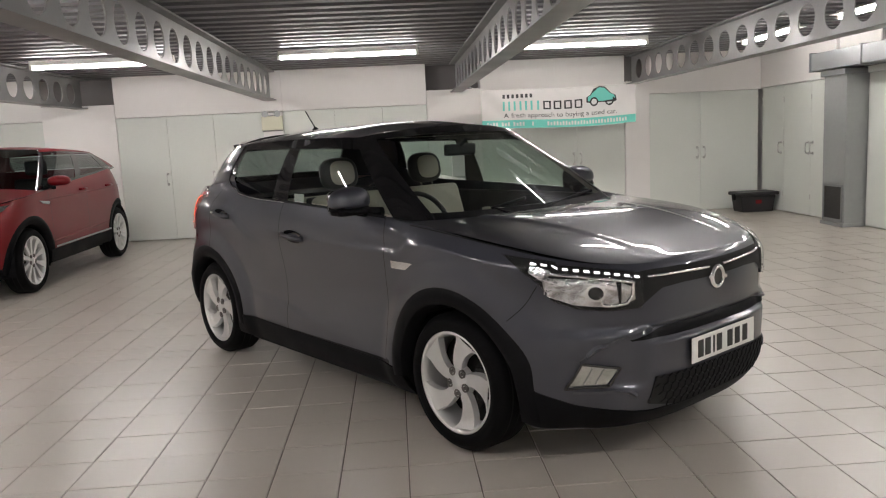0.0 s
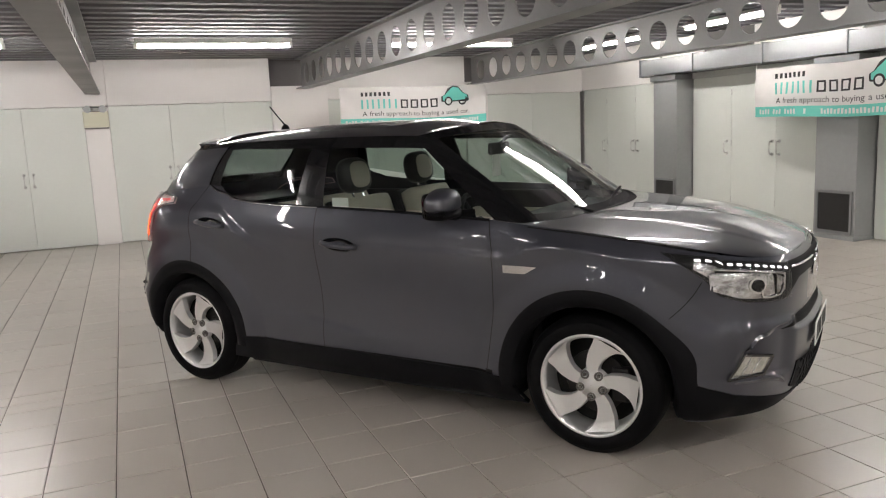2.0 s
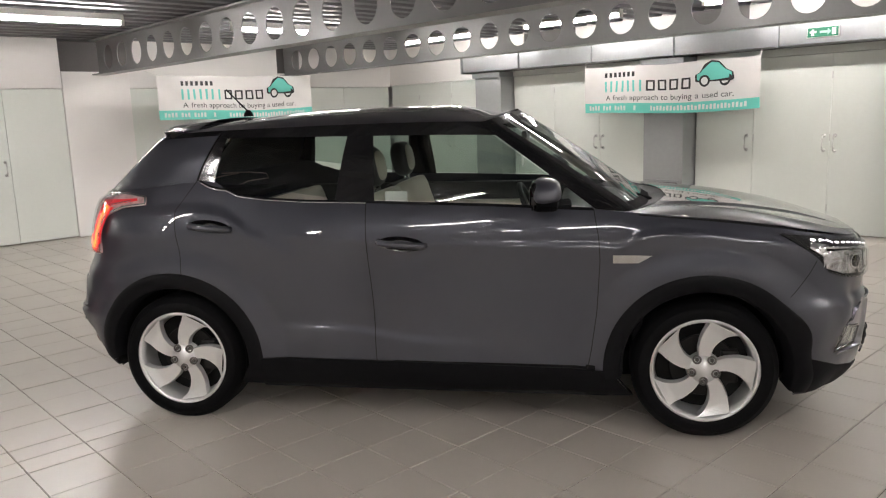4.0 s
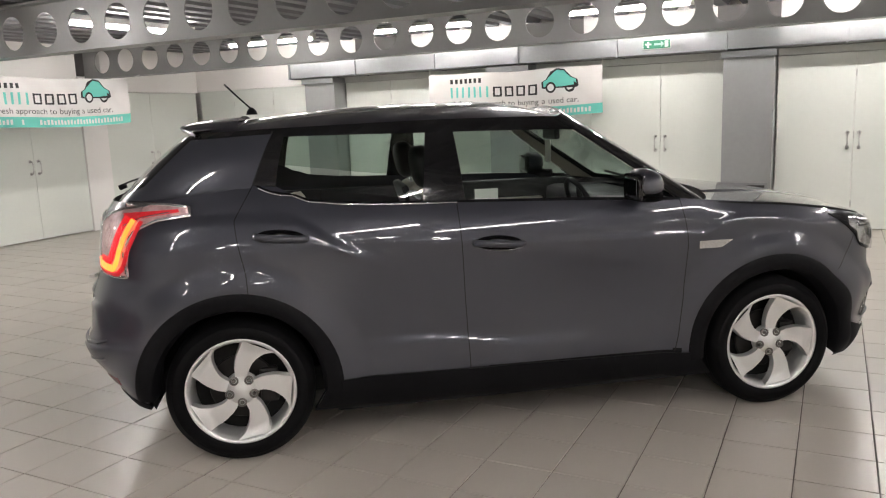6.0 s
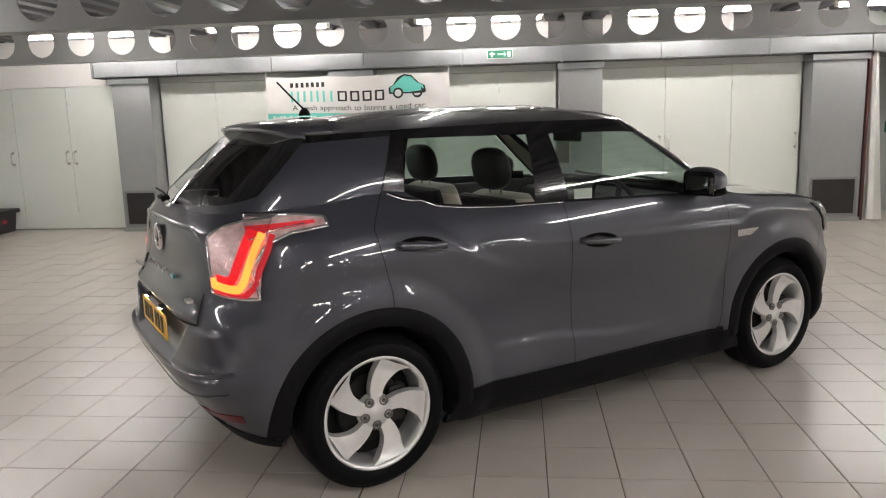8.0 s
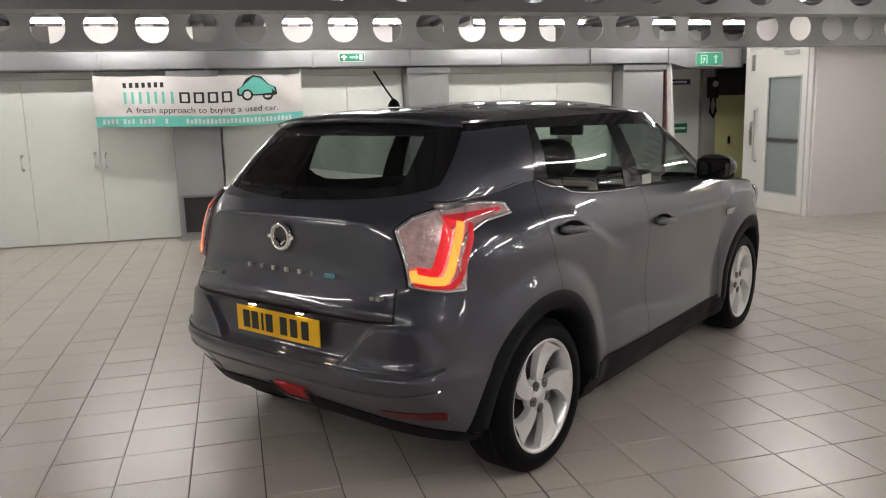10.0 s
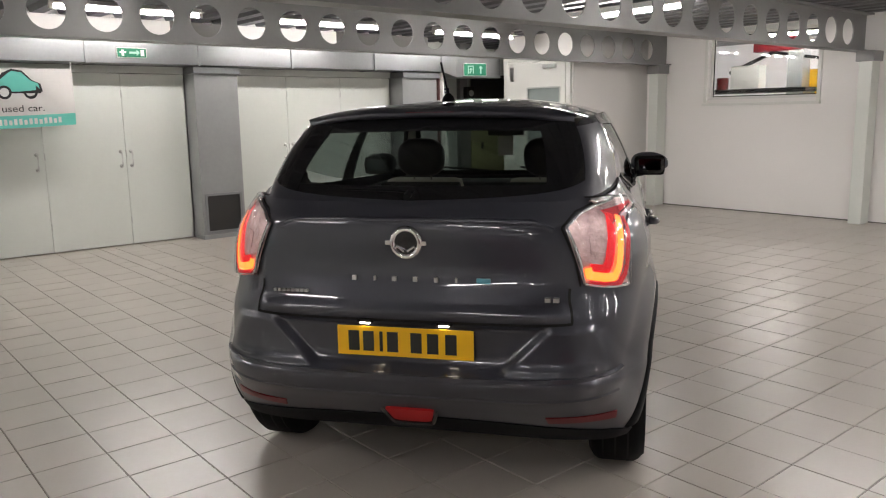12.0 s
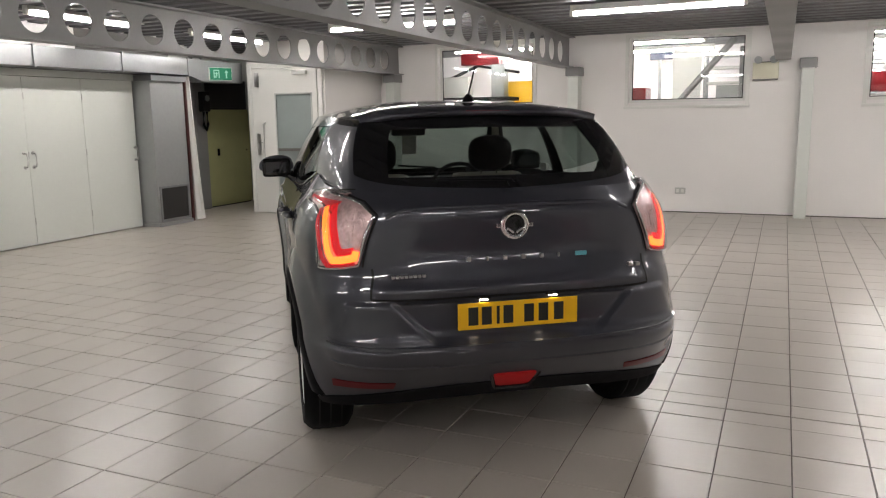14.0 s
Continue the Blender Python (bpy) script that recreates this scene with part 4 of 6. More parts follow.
def panels(shell, parent, material, sort, side, nu=(70, 150, 70), nv=44):
    """The wall of one side as panels; sort names the panel of a place, or gives None for a hole."""
    P = wall_grid(shell, nu, nv)
    us = range(len(P))
    gu, gv = np.gradient(P, axis=0), np.gradient(P, axis=1)
    N = np.cross(gv, gu)
    N /= np.linalg.norm(N, axis=2, keepdims=True) + 1e-9
    if N[len(us) // 2, nv // 2, 1] < 0:
        N = -N
    groups = {}
    for i in range(len(us) - 1):
        for j in range(nv - 1):
            c = (P[i, j] + P[i + 1, j] + P[i + 1, j + 1] + P[i, j + 1]) / 4
            name = sort(*c)
            if name:
                groups.setdefault(name, []).append((i, j))
    made = {}
    for name, cells in groups.items():
        ids, verts, norms, faces = {}, [], [], []
        for i, j in cells:
            q = []
            for k in ((i, j), (i, j + 1), (i + 1, j + 1), (i + 1, j)):
                if k not in ids:
                    ids[k] = len(verts)
                    verts.append((P[k][0], side * P[k][1], P[k][2]))
                    norms.append((N[k][0], side * N[k][1], N[k][2]))
                q.append(ids[k])
            faces.append(q[::-1] if side > 0 else q)
        me = bpy.data.meshes.new(name)
        me.from_pydata(verts, [], faces)
        me.materials.append(material)
        ob = new(name, me)
        ob.parent = parent
        shaded(ob, norms)
        made[name] = ob
    return made


def wheel(parent, x, y, z, side, r, rim, spokes="swept"):
    """Tyre, rim, spokes, nuts, disc; the outer face looks to +y, turned for the other side."""
    hub = new("wheel")
    hub.parent = parent
    hub.matrix_basis = Matrix.Translation((x, y, z)) @ Matrix.Diagonal((1, side, 1, 1))
    hub["label"] = "silver five-spoke alloy wheel with a black tyre"
    w = 0.105
    bm = lathe(bmesh.new(), [(rim - 0.012, -2 * w + 0.03), (rim + 0.01, -2 * w + 0.005), (r - 0.045, -2 * w - 0.005), (r - 0.012, -2 * w + 0.015), (r, -2 * w + 0.035), (r + 0.001, -w), (r, -0.03), (r - 0.012, -0.01), (r - 0.03, 0.006),
                             ((r + rim) / 2 + 0.01, 0.012), (rim + 0.012, 0.008), (rim + 0.002, 0.0), (rim - 0.012, -0.012)], 72)
    part("tyre", bm, M["tyre"], hub, "black rubber tyre", True)
    bm = bmesh.new()
    for k in range(3):
        yy = -w - 0.05 + k * 0.05
        lathe(bm, [(r + 0.0016, yy - 0.004), (r + 0.0016, yy + 0.004)], 72)
    part("tread_groove", bm, M["gap"], hub)
    rm = part("rim", lathe(bmesh.new(), [(rim - 0.03, -2 * w + 0.02), (rim - 0.025, -0.06), (rim - 0.022, -0.03), (rim - 0.014, -0.006), (rim - 0.004, 0.002), (rim + 0.004, 0.001), (rim + 0.005, -0.006)], 72), M["alloy"], hub, "silver alloy rim", True)
    # blades: centre angle, half width and depth against radius
    if spokes == "swept":
        mid, wide = curve((0.2, 0.38, 0.58, 0.78, 1.0), (88, 87, 81, 73, 63)), curve((0.2, 0.38, 0.58, 0.78, 0.9, 1.0), (30, 21, 18.5, 18.5, 20.5, 24))
    else:
        mid, wide = curve((0.2, 0.6, 1.0), (90, 90, 90)), curve((0.2, 0.5, 0.8, 1.0), (17, 9, 8, 10))
    arms = 5 if spokes == "swept" else 10
    for s_ in range(arms):
        rows = []
        for t in np.linspace(0.24, 0.97, 26):
            row = []
            for e in (-1, -0.88, 0.88, 1):
                a = math.radians(float(mid(t)) + 360 / arms * s_ + e * float(wide(t)))
                deep = -0.016 - 0.01 * (1 - t) + 0.012 * smoothstep(0.75, 1.0, t) - (0.03 if abs(e) == 1 else 0.0)
                row.append((rim * t * math.cos(a), float(deep), rim * t * math.sin(a)))
            rows.append(row)
        part("spoke", sheet(rows, flip=False), M["alloy"], rm)
    part("hub_face", lathe(bmesh.new(), [(0.0005, -0.012), (0.03, -0.012), (0.034, -0.018), (0.07, -0.024), (0.078, -0.06)], 40), M["alloy"], rm, smooth=True)
    for s_ in range(5):
        a = math.radians(88 + 36 + 72 * s_)
        c = Vector((0.056 * math.cos(a), -0.02, 0.056 * math.sin(a)))
        bm = lathe(bmesh.new(), [(0.021, -0.006), (0.021, 0.004), (0.0145, 0.005), (0.0125, 0.001)], 14)
        rod(bm, (0, -0.004, 0), (0, 0.008, 0), 0.0105, 0.008, 6)
        bmesh.ops.translate(bm, verts=bm.verts, vec=c)
        part("wheel_nut", bm, M["nut"], rm, "dull steel wheel nut")
    bm = lathe(bmesh.new(), [(0.001, -0.085), (0.145, -0.085), (0.148, -0.09), (0.148, -0.1), (0.1, -0.102)], 48)
    part("brake_disc", bm, M["darkalloy"], hub, "dull steel brake disc")
    part("backing", lathe(bmesh.new(), [(0.001, -0.125), (rim - 0.028, -0.125)], 32), M["gap"], hub)
    part("brake_caliper", boxes((0.08, 0.16, -0.12, -0.06, -0.08, 0.08), bevel=0.012), M["darkalloy"], hub)
    return hub


def plate(parent, m, colour, name, label):
    """A number plate with its characters as plain bars."""
    ob = new(name)
    ob.parent, ob.matrix_basis = parent, m
    ob["label"] = label
    part("backing", boxes((-0.26, 0.26, -0.004, 0.0, -0.056, 0.056), bevel=0.0015), colour, ob)
    for k, c in enumerate((-0.195, -0.138, -0.089, -0.045, 0.045, 0.108, 0.176)):
        w = 0.006 if k == 2 else 0.021
        part("character_bar", boxes((c - w, c + w, -0.0062, -0.0042, -0.038, 0.038)), M["ink"], ob, "black bar")
    return ob


def seat(parent, x, y, high=0.62, headrest=True):
    ob = new("seat")
    ob.parent, ob.matrix_basis = parent, Matrix.Translation((x, y, 0.42))
    ob["label"] = "cream and black leather car seat"
    part("cushion", boxes((-0.25, 0.27, -0.24, 0.24, 0, 0.16), bevel=0.05), M["cream"], ob, smooth=True)
    bm = boxes((-0.07, 0.07, -0.23, 0.23, 0, high), bevel=0.05)
    bmesh.ops.transform(bm, verts=bm.verts, matrix=pose(-0.26, 0, 0.12, 0, -18, 0))
    part("backrest", bm, M["cream"], ob, smooth=True)
    bm = boxes((-0.085, -0.04, -0.235, 0.235, 0, high + 0.01), bevel=0.02)
    bmesh.ops.transform(bm, verts=bm.verts, matrix=pose(-0.27, 0, 0.12, 0, -18, 0))
    part("back_panel", bm, M["blackleather"], ob)
    if not headrest:
        return ob
    for nm, mat, lab, dims, dx in (("headrest", "blackleather", "black headrest", (0.058, 0.138, 0.108), 0.0), ("headrest_pad", "cream", "cream headrest pad", (0.03, 0.098, 0.082), 0.036)):
        bm = bmesh.new()
        bmesh.ops.create_uvsphere(bm, u_segments=20, v_segments=14, radius=1)
        for v in bm.verts:
            v.co = [math.copysign(abs(c) ** 0.72, c) * d for c, d in zip(v.co, dims)]
        bmesh.ops.transform(bm, verts=bm.verts, matrix=pose(-0.47, 0, 0.735, 0, -10, 0) @ Matrix.Translation((dx, 0, 0.105)))
        part(nm, bm, M[mat], ob, lab, True)
    for k in (-0.05, 0.05):
        part("headrest_post", rod(bmesh.new(), (-0.45, k, 0.68), (-0.48, k, 0.78), 0.006), M["chrome"], ob)
    return ob


class Cabin:
    """The glasshouse: straight-ish lines from a base line to a top line round half the car."""

    def __init__(self, base, top, bow=0.02):
        self.base, self.top, self.bow = base, top, bow

    def at(self, q, t, d=0.0):
        b, c = self.base(q), self.top(q)
        p = b + (c - b) * t
        out = np.array((p[0] * 0.35 + 0.1, p[1] * 2.2, 0.0))
        out /= np.linalg.norm(out) + 1e-9
        return p + out * (self.bow * 4 * t * (1 - t) + d)

    def piece(self, q0, q1, t0, t1, d=0.0, side=1, n=16, m=10, bm=None, both=False):
        """Between two stations; q0 and q1 may be pairs (at the base, at the top)."""
        (a0, a1), (b0, b1) = (q if isinstance(q, tuple) else (q, q) for q in (q0, q1))
        rows = []
        for s_ in np.linspace(0, 1, n):
            row = []
            for t in np.linspace(t0, t1, m):
                q = (a0 + (a1 - a0) * t) * (1 - s_) + (b0 + (b1 - b0) * t) * s_
                p = self.at(q, t, d)
                row.append((p[0], side * p[1], p[2]))
            rows.append(row)
        return sheet(rows, flip=side < 0, bm=bm)


def poly3(stations, cols):
    fs = [curve(stations, [c[i] for c in cols]) for i in range(3)]
    return lambda q: np.array([float(f(q)) for f in fs])


def full_piece(cabin, q1, t0, t1, d, front=True, n=16, m=10):
    """A piece that crosses the middle of the car, from station q1 on one side to q1 on the other."""
    a0, a1 = q1 if isinstance(q1, tuple) else (q1, q1)
    end = 0.0 if front else 5.0
    rows = []
    for s_ in np.linspace(-1, 1, 2 * n + 1):
        row = []
        for t in np.linspace(t0, t1, m):
            q = end + ((a0 + (a1 - a0) * t) - end) * abs(s_)
            p = cabin.at(q, t, d)
            row.append((p[0], (1 if s_ >= 0 else -1) * p[1], p[2]))
        rows.append(row)
    return sheet(rows, flip=not front)


# ---- the grey crossover in the middle of the floor
CAR_TURN = -53.4
car = anchor("crossover_car", pose(0, 0, 0, 0, 0, CAR_TURN), "dark grey metallic crossover car, silver alloy wheels, lit lamps", "car")
HUB, BASE = 0.326, 1.30

half = curve((0.15, 0.22, 0.30, 0.38, 0.47, 0.56, 0.70, 0.84, 0.92, 0.955, 1.0, 1.06, 1.14, 1.24), (0.77, 0.82, 0.847, 0.854, 0.855, 0.860, 0.868, 0.873, 0.875, 0.874, 0.866, 0.846, 0.804, 0.738))
nose = curve((0.15, 0.20, 0.28, 0.36, 0.45, 0.56, 0.61, 0.66, 0.74, 0.82, 0.88, 0.93, 1.1), (1.98, 2.06, 2.12, 2.145, 2.155, 2.16, 2.155, 2.13, 2.13, 2.125, 2.10, 2.05, 1.8))
tail = curve((0.15, 0.22, 0.32, 0.42, 0.50, 0.545, 0.575, 0.62, 0.70, 0.76, 0.80, 0.90, 1.0, 1.10, 1.16, 1.24), (-1.76, -1.80, -1.885, -1.965, -2.022, -2.035, -2.005, -1.985, -1.98, -1.982, -1.978, -1.955, -1.945, -1.93, -1.895, -1.84))
top_edge = curve((-2.1, -1.9, -1.7, -1.4, -1.17, -0.95, -0.6, -0.3, 0.33, 0.78, 1.05, 1.35, 1.6, 1.8, 1.95, 2.06, 2.2), (1.175, 1.178, 1.185, 1.215, 1.238, 1.165, 1.135, 1.128, 1.106, 1.080, 1.052, 1.024, 0.990, 0.950, 0.916, 0.900, 0.895))
bottom_edge = curve((-2.1, -1.95, -1.8, -1.68, -0.9, 0.9, 1.7, 1.9, 2.2), (0.285, 0.282, 0.27, 0.25, 0.205, 0.195, 0.19, 0.185, 0.185))


REAR_LINE = curve((-1.75, -1.4, -1.2, -1.04, -0.946, -0.85, -0.627, -0.4), (1.09, 1.12, 1.128, 1.112, 1.065, 1.0, 0.905, 0.86))
FRONT_LINE = curve((-0.7, -0.4, 0.2, 0.6, 0.8, 0.90, 0.95, 1.0, 1.13, 1.25, 1.5, 1.75), (0.985, 0.972, 0.945, 0.938, 0.936, 0.928, 0.942, 0.975, 0.992, 0.985, 0.95, 0.92))


def haunch(x, z):
    """How far the flank stands out: wheel-arch flares, shoulders under the lines, hollow doors that kick out over the sill."""
    out = 0.0
    for c, amp in ((BASE, 0.031), (-BASE, 0.033)):
        out += amp * (1 - ease(0.46, 0.60, math.hypot(x - c, z - HUB)))
    if x < -0.35:
        line = float(REAR_LINE(x))
        out += 0.014 * (1 - ease(line - 0.055, line + 0.012, z)) * ease(0.6, 0.95, z) * (1 - ease(-0.8, -0.45, x)) * ease(-1.85, -1.6, x)
    if x > -0.7:
        line = float(FRONT_LINE(x))
        amp = 0.005 + 0.006 * ease(0.1, 0.7, x)
        out += amp * (1 - ease(line - 0.032, line + 0.004, z)) * ease(0.58, 0.88, z) * ease(-0.7, -0.3, x) * (1 - ease(1.45, 1.75, x))
    if x > 0.85:
        rim = float(top_edge(x))
        out -= 0.026 * ease(rim - 0.075, rim + 0.012, z) * ease(0.85, 1.15, x)
    doors = math.exp(-((x + 0.02) / 0.74) ** 4)
    out += doors * (-0.016 * math.exp(-((z - 0.68) / 0.15) ** 2) + 0.010 * (1 - ease(0.38, 0.54, z)))
    fold = 0.505 - 0.06 * ease(-0.5, 0.1, x)
    out += 0.009 * (1 - ease(fold - 0.02, fold + 0.022, z)) * ease(-0.85, -0.55, x) * (1 - ease(-0.1, 0.5, x))
    return out


def pressing(x, y, z):
    """Folds of the two ends, along the car: the number plate recess and raised corners behind, the slot and fog pockets in front."""
    if x < -1.6 and z < 1.2:
        rise = ease(0.565, 0.582, z) * (1 - ease(0.728, 0.745, z))
        k = (z - 0.57) / 0.165
        inner, outer = 0.355 + 0.165 * k, 0.80 - 0.10 * k
        dent = 0.020 * rise * (1 - ease(inner - 0.016, inner + 0.016, y))
        wing = -0.013 * rise * ease(inner - 0.016, inner + 0.016, y) * (1 - ease(outer - 0.03, outer + 0.03, y))
        hollow = 0.012 * math.exp(-((z - 0.95) / 0.09) ** 2) * (1 - ease(0.35, 0.62, y))
        lip = -0.012 * math.exp(-((z - 0.785) / 0.022) ** 2) * (1 - ease(0.56, 0.62, y))
        return dent + wing + hollow + lip
    if x > 1.6 and z < 0.9:
        fold = 0.64 - 0.02 * ease(0.4, 0.55, y) - 0.10 * ease(0.55, 0.78, y)
        slot = -0.022 * ease(0.572, 0.584, z) * (1 - ease(fold - 0.008, fold + 0.006, z)) * (1 - ease(0.40, 0.50, y))
        corner = ease(0.65, 0.765, y) * ease(1.60, 1.78, x) * (0.062 * math.exp(-((z - 0.57) / 0.14) ** 2) + 0.03 * (1 - ease(0.28, 0.42, z)))
        pocket = -0.022 * ease(0.376, 0.41, z) * (1 - ease(fold - 0.024, fold - 0.002, z)) * ease(0.45, 0.53, y) * (1 - ease(0.69, 0.75, y))
        return slot + pocket + corner
    return 0.0


body = Shell(half, nose, tail, top_edge, bottom_edge, 1.12, -1.02, 3.15, curve((0.15, 0.55, 0.70, 0.86, 1.3), (5.4, 5.4, 5.0, 3.9, 3.5)), haunch, pressing)
ARCH = 0.385


def in_arch(x, z, r=ARCH):
    return any((x - c) ** 2 + (z - HUB) ** 2 < r * r or (abs(x - c) < r and z < HUB) for c in (BASE, -BASE))


def car_panel(x, y, z):
    if in_arch(x, z, ARCH + 0.02) and y > 0.5:
        return None
    if x > 1.72:
        return "front_bumper" if z < 0.9 else "front_wing"
    if x > 0.80:
        return "front_wing"
    if z < 0.34 and x > -1.0:
        return "sill"
    if x > -0.27:
        return "front_door"
    if x > -1.24 - 0.03 * smoothstep(0.82, 1.09, z) and z > 0.34:
        return "rear_door"
    if y < 0.64 and z > 0.755 and x < -1.8:
        return "tailgate"
    if x < -1.6 and z < 0.86:
        return "rear_bumper"
    return "rear_wing"


for side in (1, -1):
    made = panels(body, car, M["paint"], car_panel, side, (120, 150, 150), 90)
    made["sill"].data.materials[0] = M["rubber"]
    made["sill"]["label"] = "black plastic sill"

# black lower skirts, arches, and the panel gaps
for side in (1, -1):
    for c in (BASE, -BASE):
        n_a = 60
        rows = []
        for a in np.linspace(math.radians(-6 if c < 0 else -15), math.radians(182 if c < 0 else 186), n_a):
            row = []
            for r, d in ((ARCH - 0.02, -0.06), (ARCH - 0.006, 0.0), (ARCH, 0.010), (ARCH + 0.035, 0.012), (ARCH + 0.066, 0.008), (ARCH + 0.074, 0.0)):
                x, z = c + r * math.cos(a) * 1.0, HUB + r * math.sin(a)
                z = max(z, float(body.bottom(x)) - 0.005)
                u = body.u_of_x(x, z)
                row.append(body.off(u, z, d, side))
            rows.append(row)
        part("arch_trim", sheet(rows, flip=side > 0), M["rubber"], car, "black plastic wheel arch trim", True)
        # liner behind the wheel
        bm = bmesh.new()
        rows = []
        for a in np.linspace(math.radians(-12), math.radians(192), 40):
            x, z = c + (ARCH + 0.005) * math.cos(a), max(0.26, HUB + (ARCH + 0.005) * math.sin(a))
            edge = body.at(body.u_of_x(x, z), z)[1] - 0.002
            rows.append([(x, side * edge, z), (x, side * 0.5, z)])
        part("arch_liner", sheet(rows), M["gap"], car)
        rows = [[(c, side * 0.52, HUB), (c + (ARCH + 0.01) * math.cos(a), side * 0.52, HUB + (ARCH + 0.01) * math.sin(a))] for a in np.linspace(0, math.tau, 33)]
        part("well_back", sheet([[(p[0], p[1], max(p[2], 0.2)) for p in r_] for r_ in rows]), M["gap"], car, "dark back of the wheel well")
    low = [("x", -0.98, 0.205), ("x", 0.0, 0.195), ("x", 0.98, 0.192)]
    high = [("x", -0.90, 0.345), ("x", 0.0, 0.338), ("x", 0.88, 0.318)]
    part("sill_cover", patch(body, low, high, 0.008, side=side, n=60, m=8, thick=0.02), M["rubber"], car, "black plastic sill cover", True)
    for line in ([("x", 0.80, 1.075), ("x", 0.822, 0.95), ("x", 0.828, 0.85), ("x", 0.815, 0.6), ("x", 0.79, 0.42), ("x", 0.772, 0.325)],
                 [("x", -0.282, 1.125), ("x", -0.272, 0.9), ("x", -0.258, 0.6), ("x", -0.25, 0.345)],
                 [("x", -1.19, 1.23), ("x", -1.272, 1.09), ("x", -1.262, 1.0), ("x", -1.235, 0.84), ("x", -1.232, 0.78)],
                 [("x", -0.88, 0.346), ("x", 0.0, 0.34), ("x", 0.775, 0.322)],
                 [("x", 1.775, 0.83), ("x", 1.74, 0.775), ("x", 1.65, 0.675)]):
        part("panel_gap", ribbon(body, line, 0.0046, 0.0035, side=side), M["gap"], car, "dark gap between panels")
    # door pulls
    for x0, x1, z0, z1 in ((-1.185, -0.965, 1.025, 1.003), (-0.215, 0.015, 0.935, 0.918)):
        cx, cz = (x0 + x1) / 2, (z0 + z1) / 2
        base = body.at(body.u_of_x(cx, cz), cz)
        hd = new("door_handle")
        hd.parent = car
        hd.matrix_basis = Matrix.Translation((base[0], side * base[1], base[2])) @ Matrix.Diagonal((1, side, 1, 1)) @ pose(0, 0, 0, 0, math.degrees(math.atan2(z0 - z1, x1 - x0)), 0)
        L = (x1 - x0) / 2
        pts = [(-L, 0.0, 0), (-L * 0.9, 0.022, 0), (-L * 0.4, 0.036, 0), (L * 0.4, 0.036, 0), (L * 0.9, 0.022, 0), (L, 0.0, 0)]
        bm = sweep(bmesh.new(), pts, 0.014, 10)
        for v in bm.verts:
            v.co.z *= 1.15
        part("grip", bm, M["paint"], hd, smooth=True)
        rows = [[((L * 0.98) * math.cos(a) * k, 0.004 - 0.012 * (1 - k), 0.036 * math.sin(a) * k) for k in (1.0, 0.85, 0.5, 0.02)] for a in np.linspace(0, math.tau, 33)]
        part("recess", sheet(rows), M["gloss"], hd, "dark recess", True)
    # side repeater
    low = [("x", 0.885, 0.835), ("x", 1.0, 0.835), ("x", 1.055, 0.868)]
    high = [("x", 0.885, 0.872), ("x", 1.0, 0.872), ("x", 1.06, 0.870)]
    rep = part("side_repeater", patch(body, low, high, 0.006, side=side, n=10, m=4, thick=0.008), M["lamplens"], car, "clear side repeater in a chrome wedge", True)
    # chrome strip under the side windows
    line = [("x", 0.80, 1.077), ("x", 0.33, 1.10), ("x", -0.3, 1.122), ("x", -0.6, 1.130), ("x", -0.80, 1.142), ("x", -0.95, 1.160), ("x", -1.08, 1.195), ("x", -1.17, 1.228)]
    line2 = [("x", -0.28, 1.116), ("x", -0.6, 1.124), ("x", -0.80, 1.136), ("x", -0.95, 1.154), ("x", -1.08, 1.189), ("x", -1.165, 1.222)]
    part("belt_chrome", ribbon(body, line2, 0.006, 0.006, side=side, n=50, lift=0.003), M["chrome"], car, "thin chrome line under the rear window", True)
    part("belt_strip", ribbon(body, line, 0.014, 0.004, side=side, n=60, lift=0.004), M["rubber"], car, "dark strip under the windows", True)


# bonnet
BONNET_MID = curve((0.9, 1.15, 1.45, 1.75, 1.92, 2.02, 2.09), (1.068, 1.062, 1.044, 0.998, 0.958, 0.927, 0.905))


def bonnet():
    """A nearly flat lid with rounded sides and two folds that run back from the badge."""
    rows = []
    for t in np.linspace(0, 1, 70):
        row = []
        for s_ in np.linspace(-1, 1, 97):
            back = 1.185 - 0.25 * abs(s_) ** 2.2
            x = back + (2.09 - back) * t
            z = float(top_edge(x))
            e = body.at(body.u_of_x(x, z), z)
            y = e[1] * s_
            rise = max(0.004, float(BONNET_MID(x)) - z)
            fade = (1 - ease(1.75, 2.06, x)) * ease(0.95, 1.2, x)
            fold = 0.34 + 0.16 * (2.0 - x)
            panel = 0.007 * (1 - ease(fold - 0.022, fold + 0.022, abs(y))) * fade
            row.append((x, y, z + rise * (0.75 * (1 - abs(s_) ** 2.2) + 0.25 * (1 - abs(s_) ** 7)) + panel))
        rows.append(row)
    return sheet(rows, flip=True)


part("bonnet", bonnet(), M["paint"], car, "dark grey bonnet with two raised lines", True)
for side in (1, -1):
    gap = bmesh.new()
    rows = []
    for x in np.linspace(1.0, 1.74, 30):
        z = float(top_edge(x))
        e = body.at(body.u_of_x(x, z - 0.012), z - 0.012)
        rows.append([(x, side * (e[1] + 0.003), z - 0.010), (x, side * (e[1] + 0.002), z - 0.004)])
    part("bonnet_gap", sheet(rows, bm=gap), M["gap"], car)

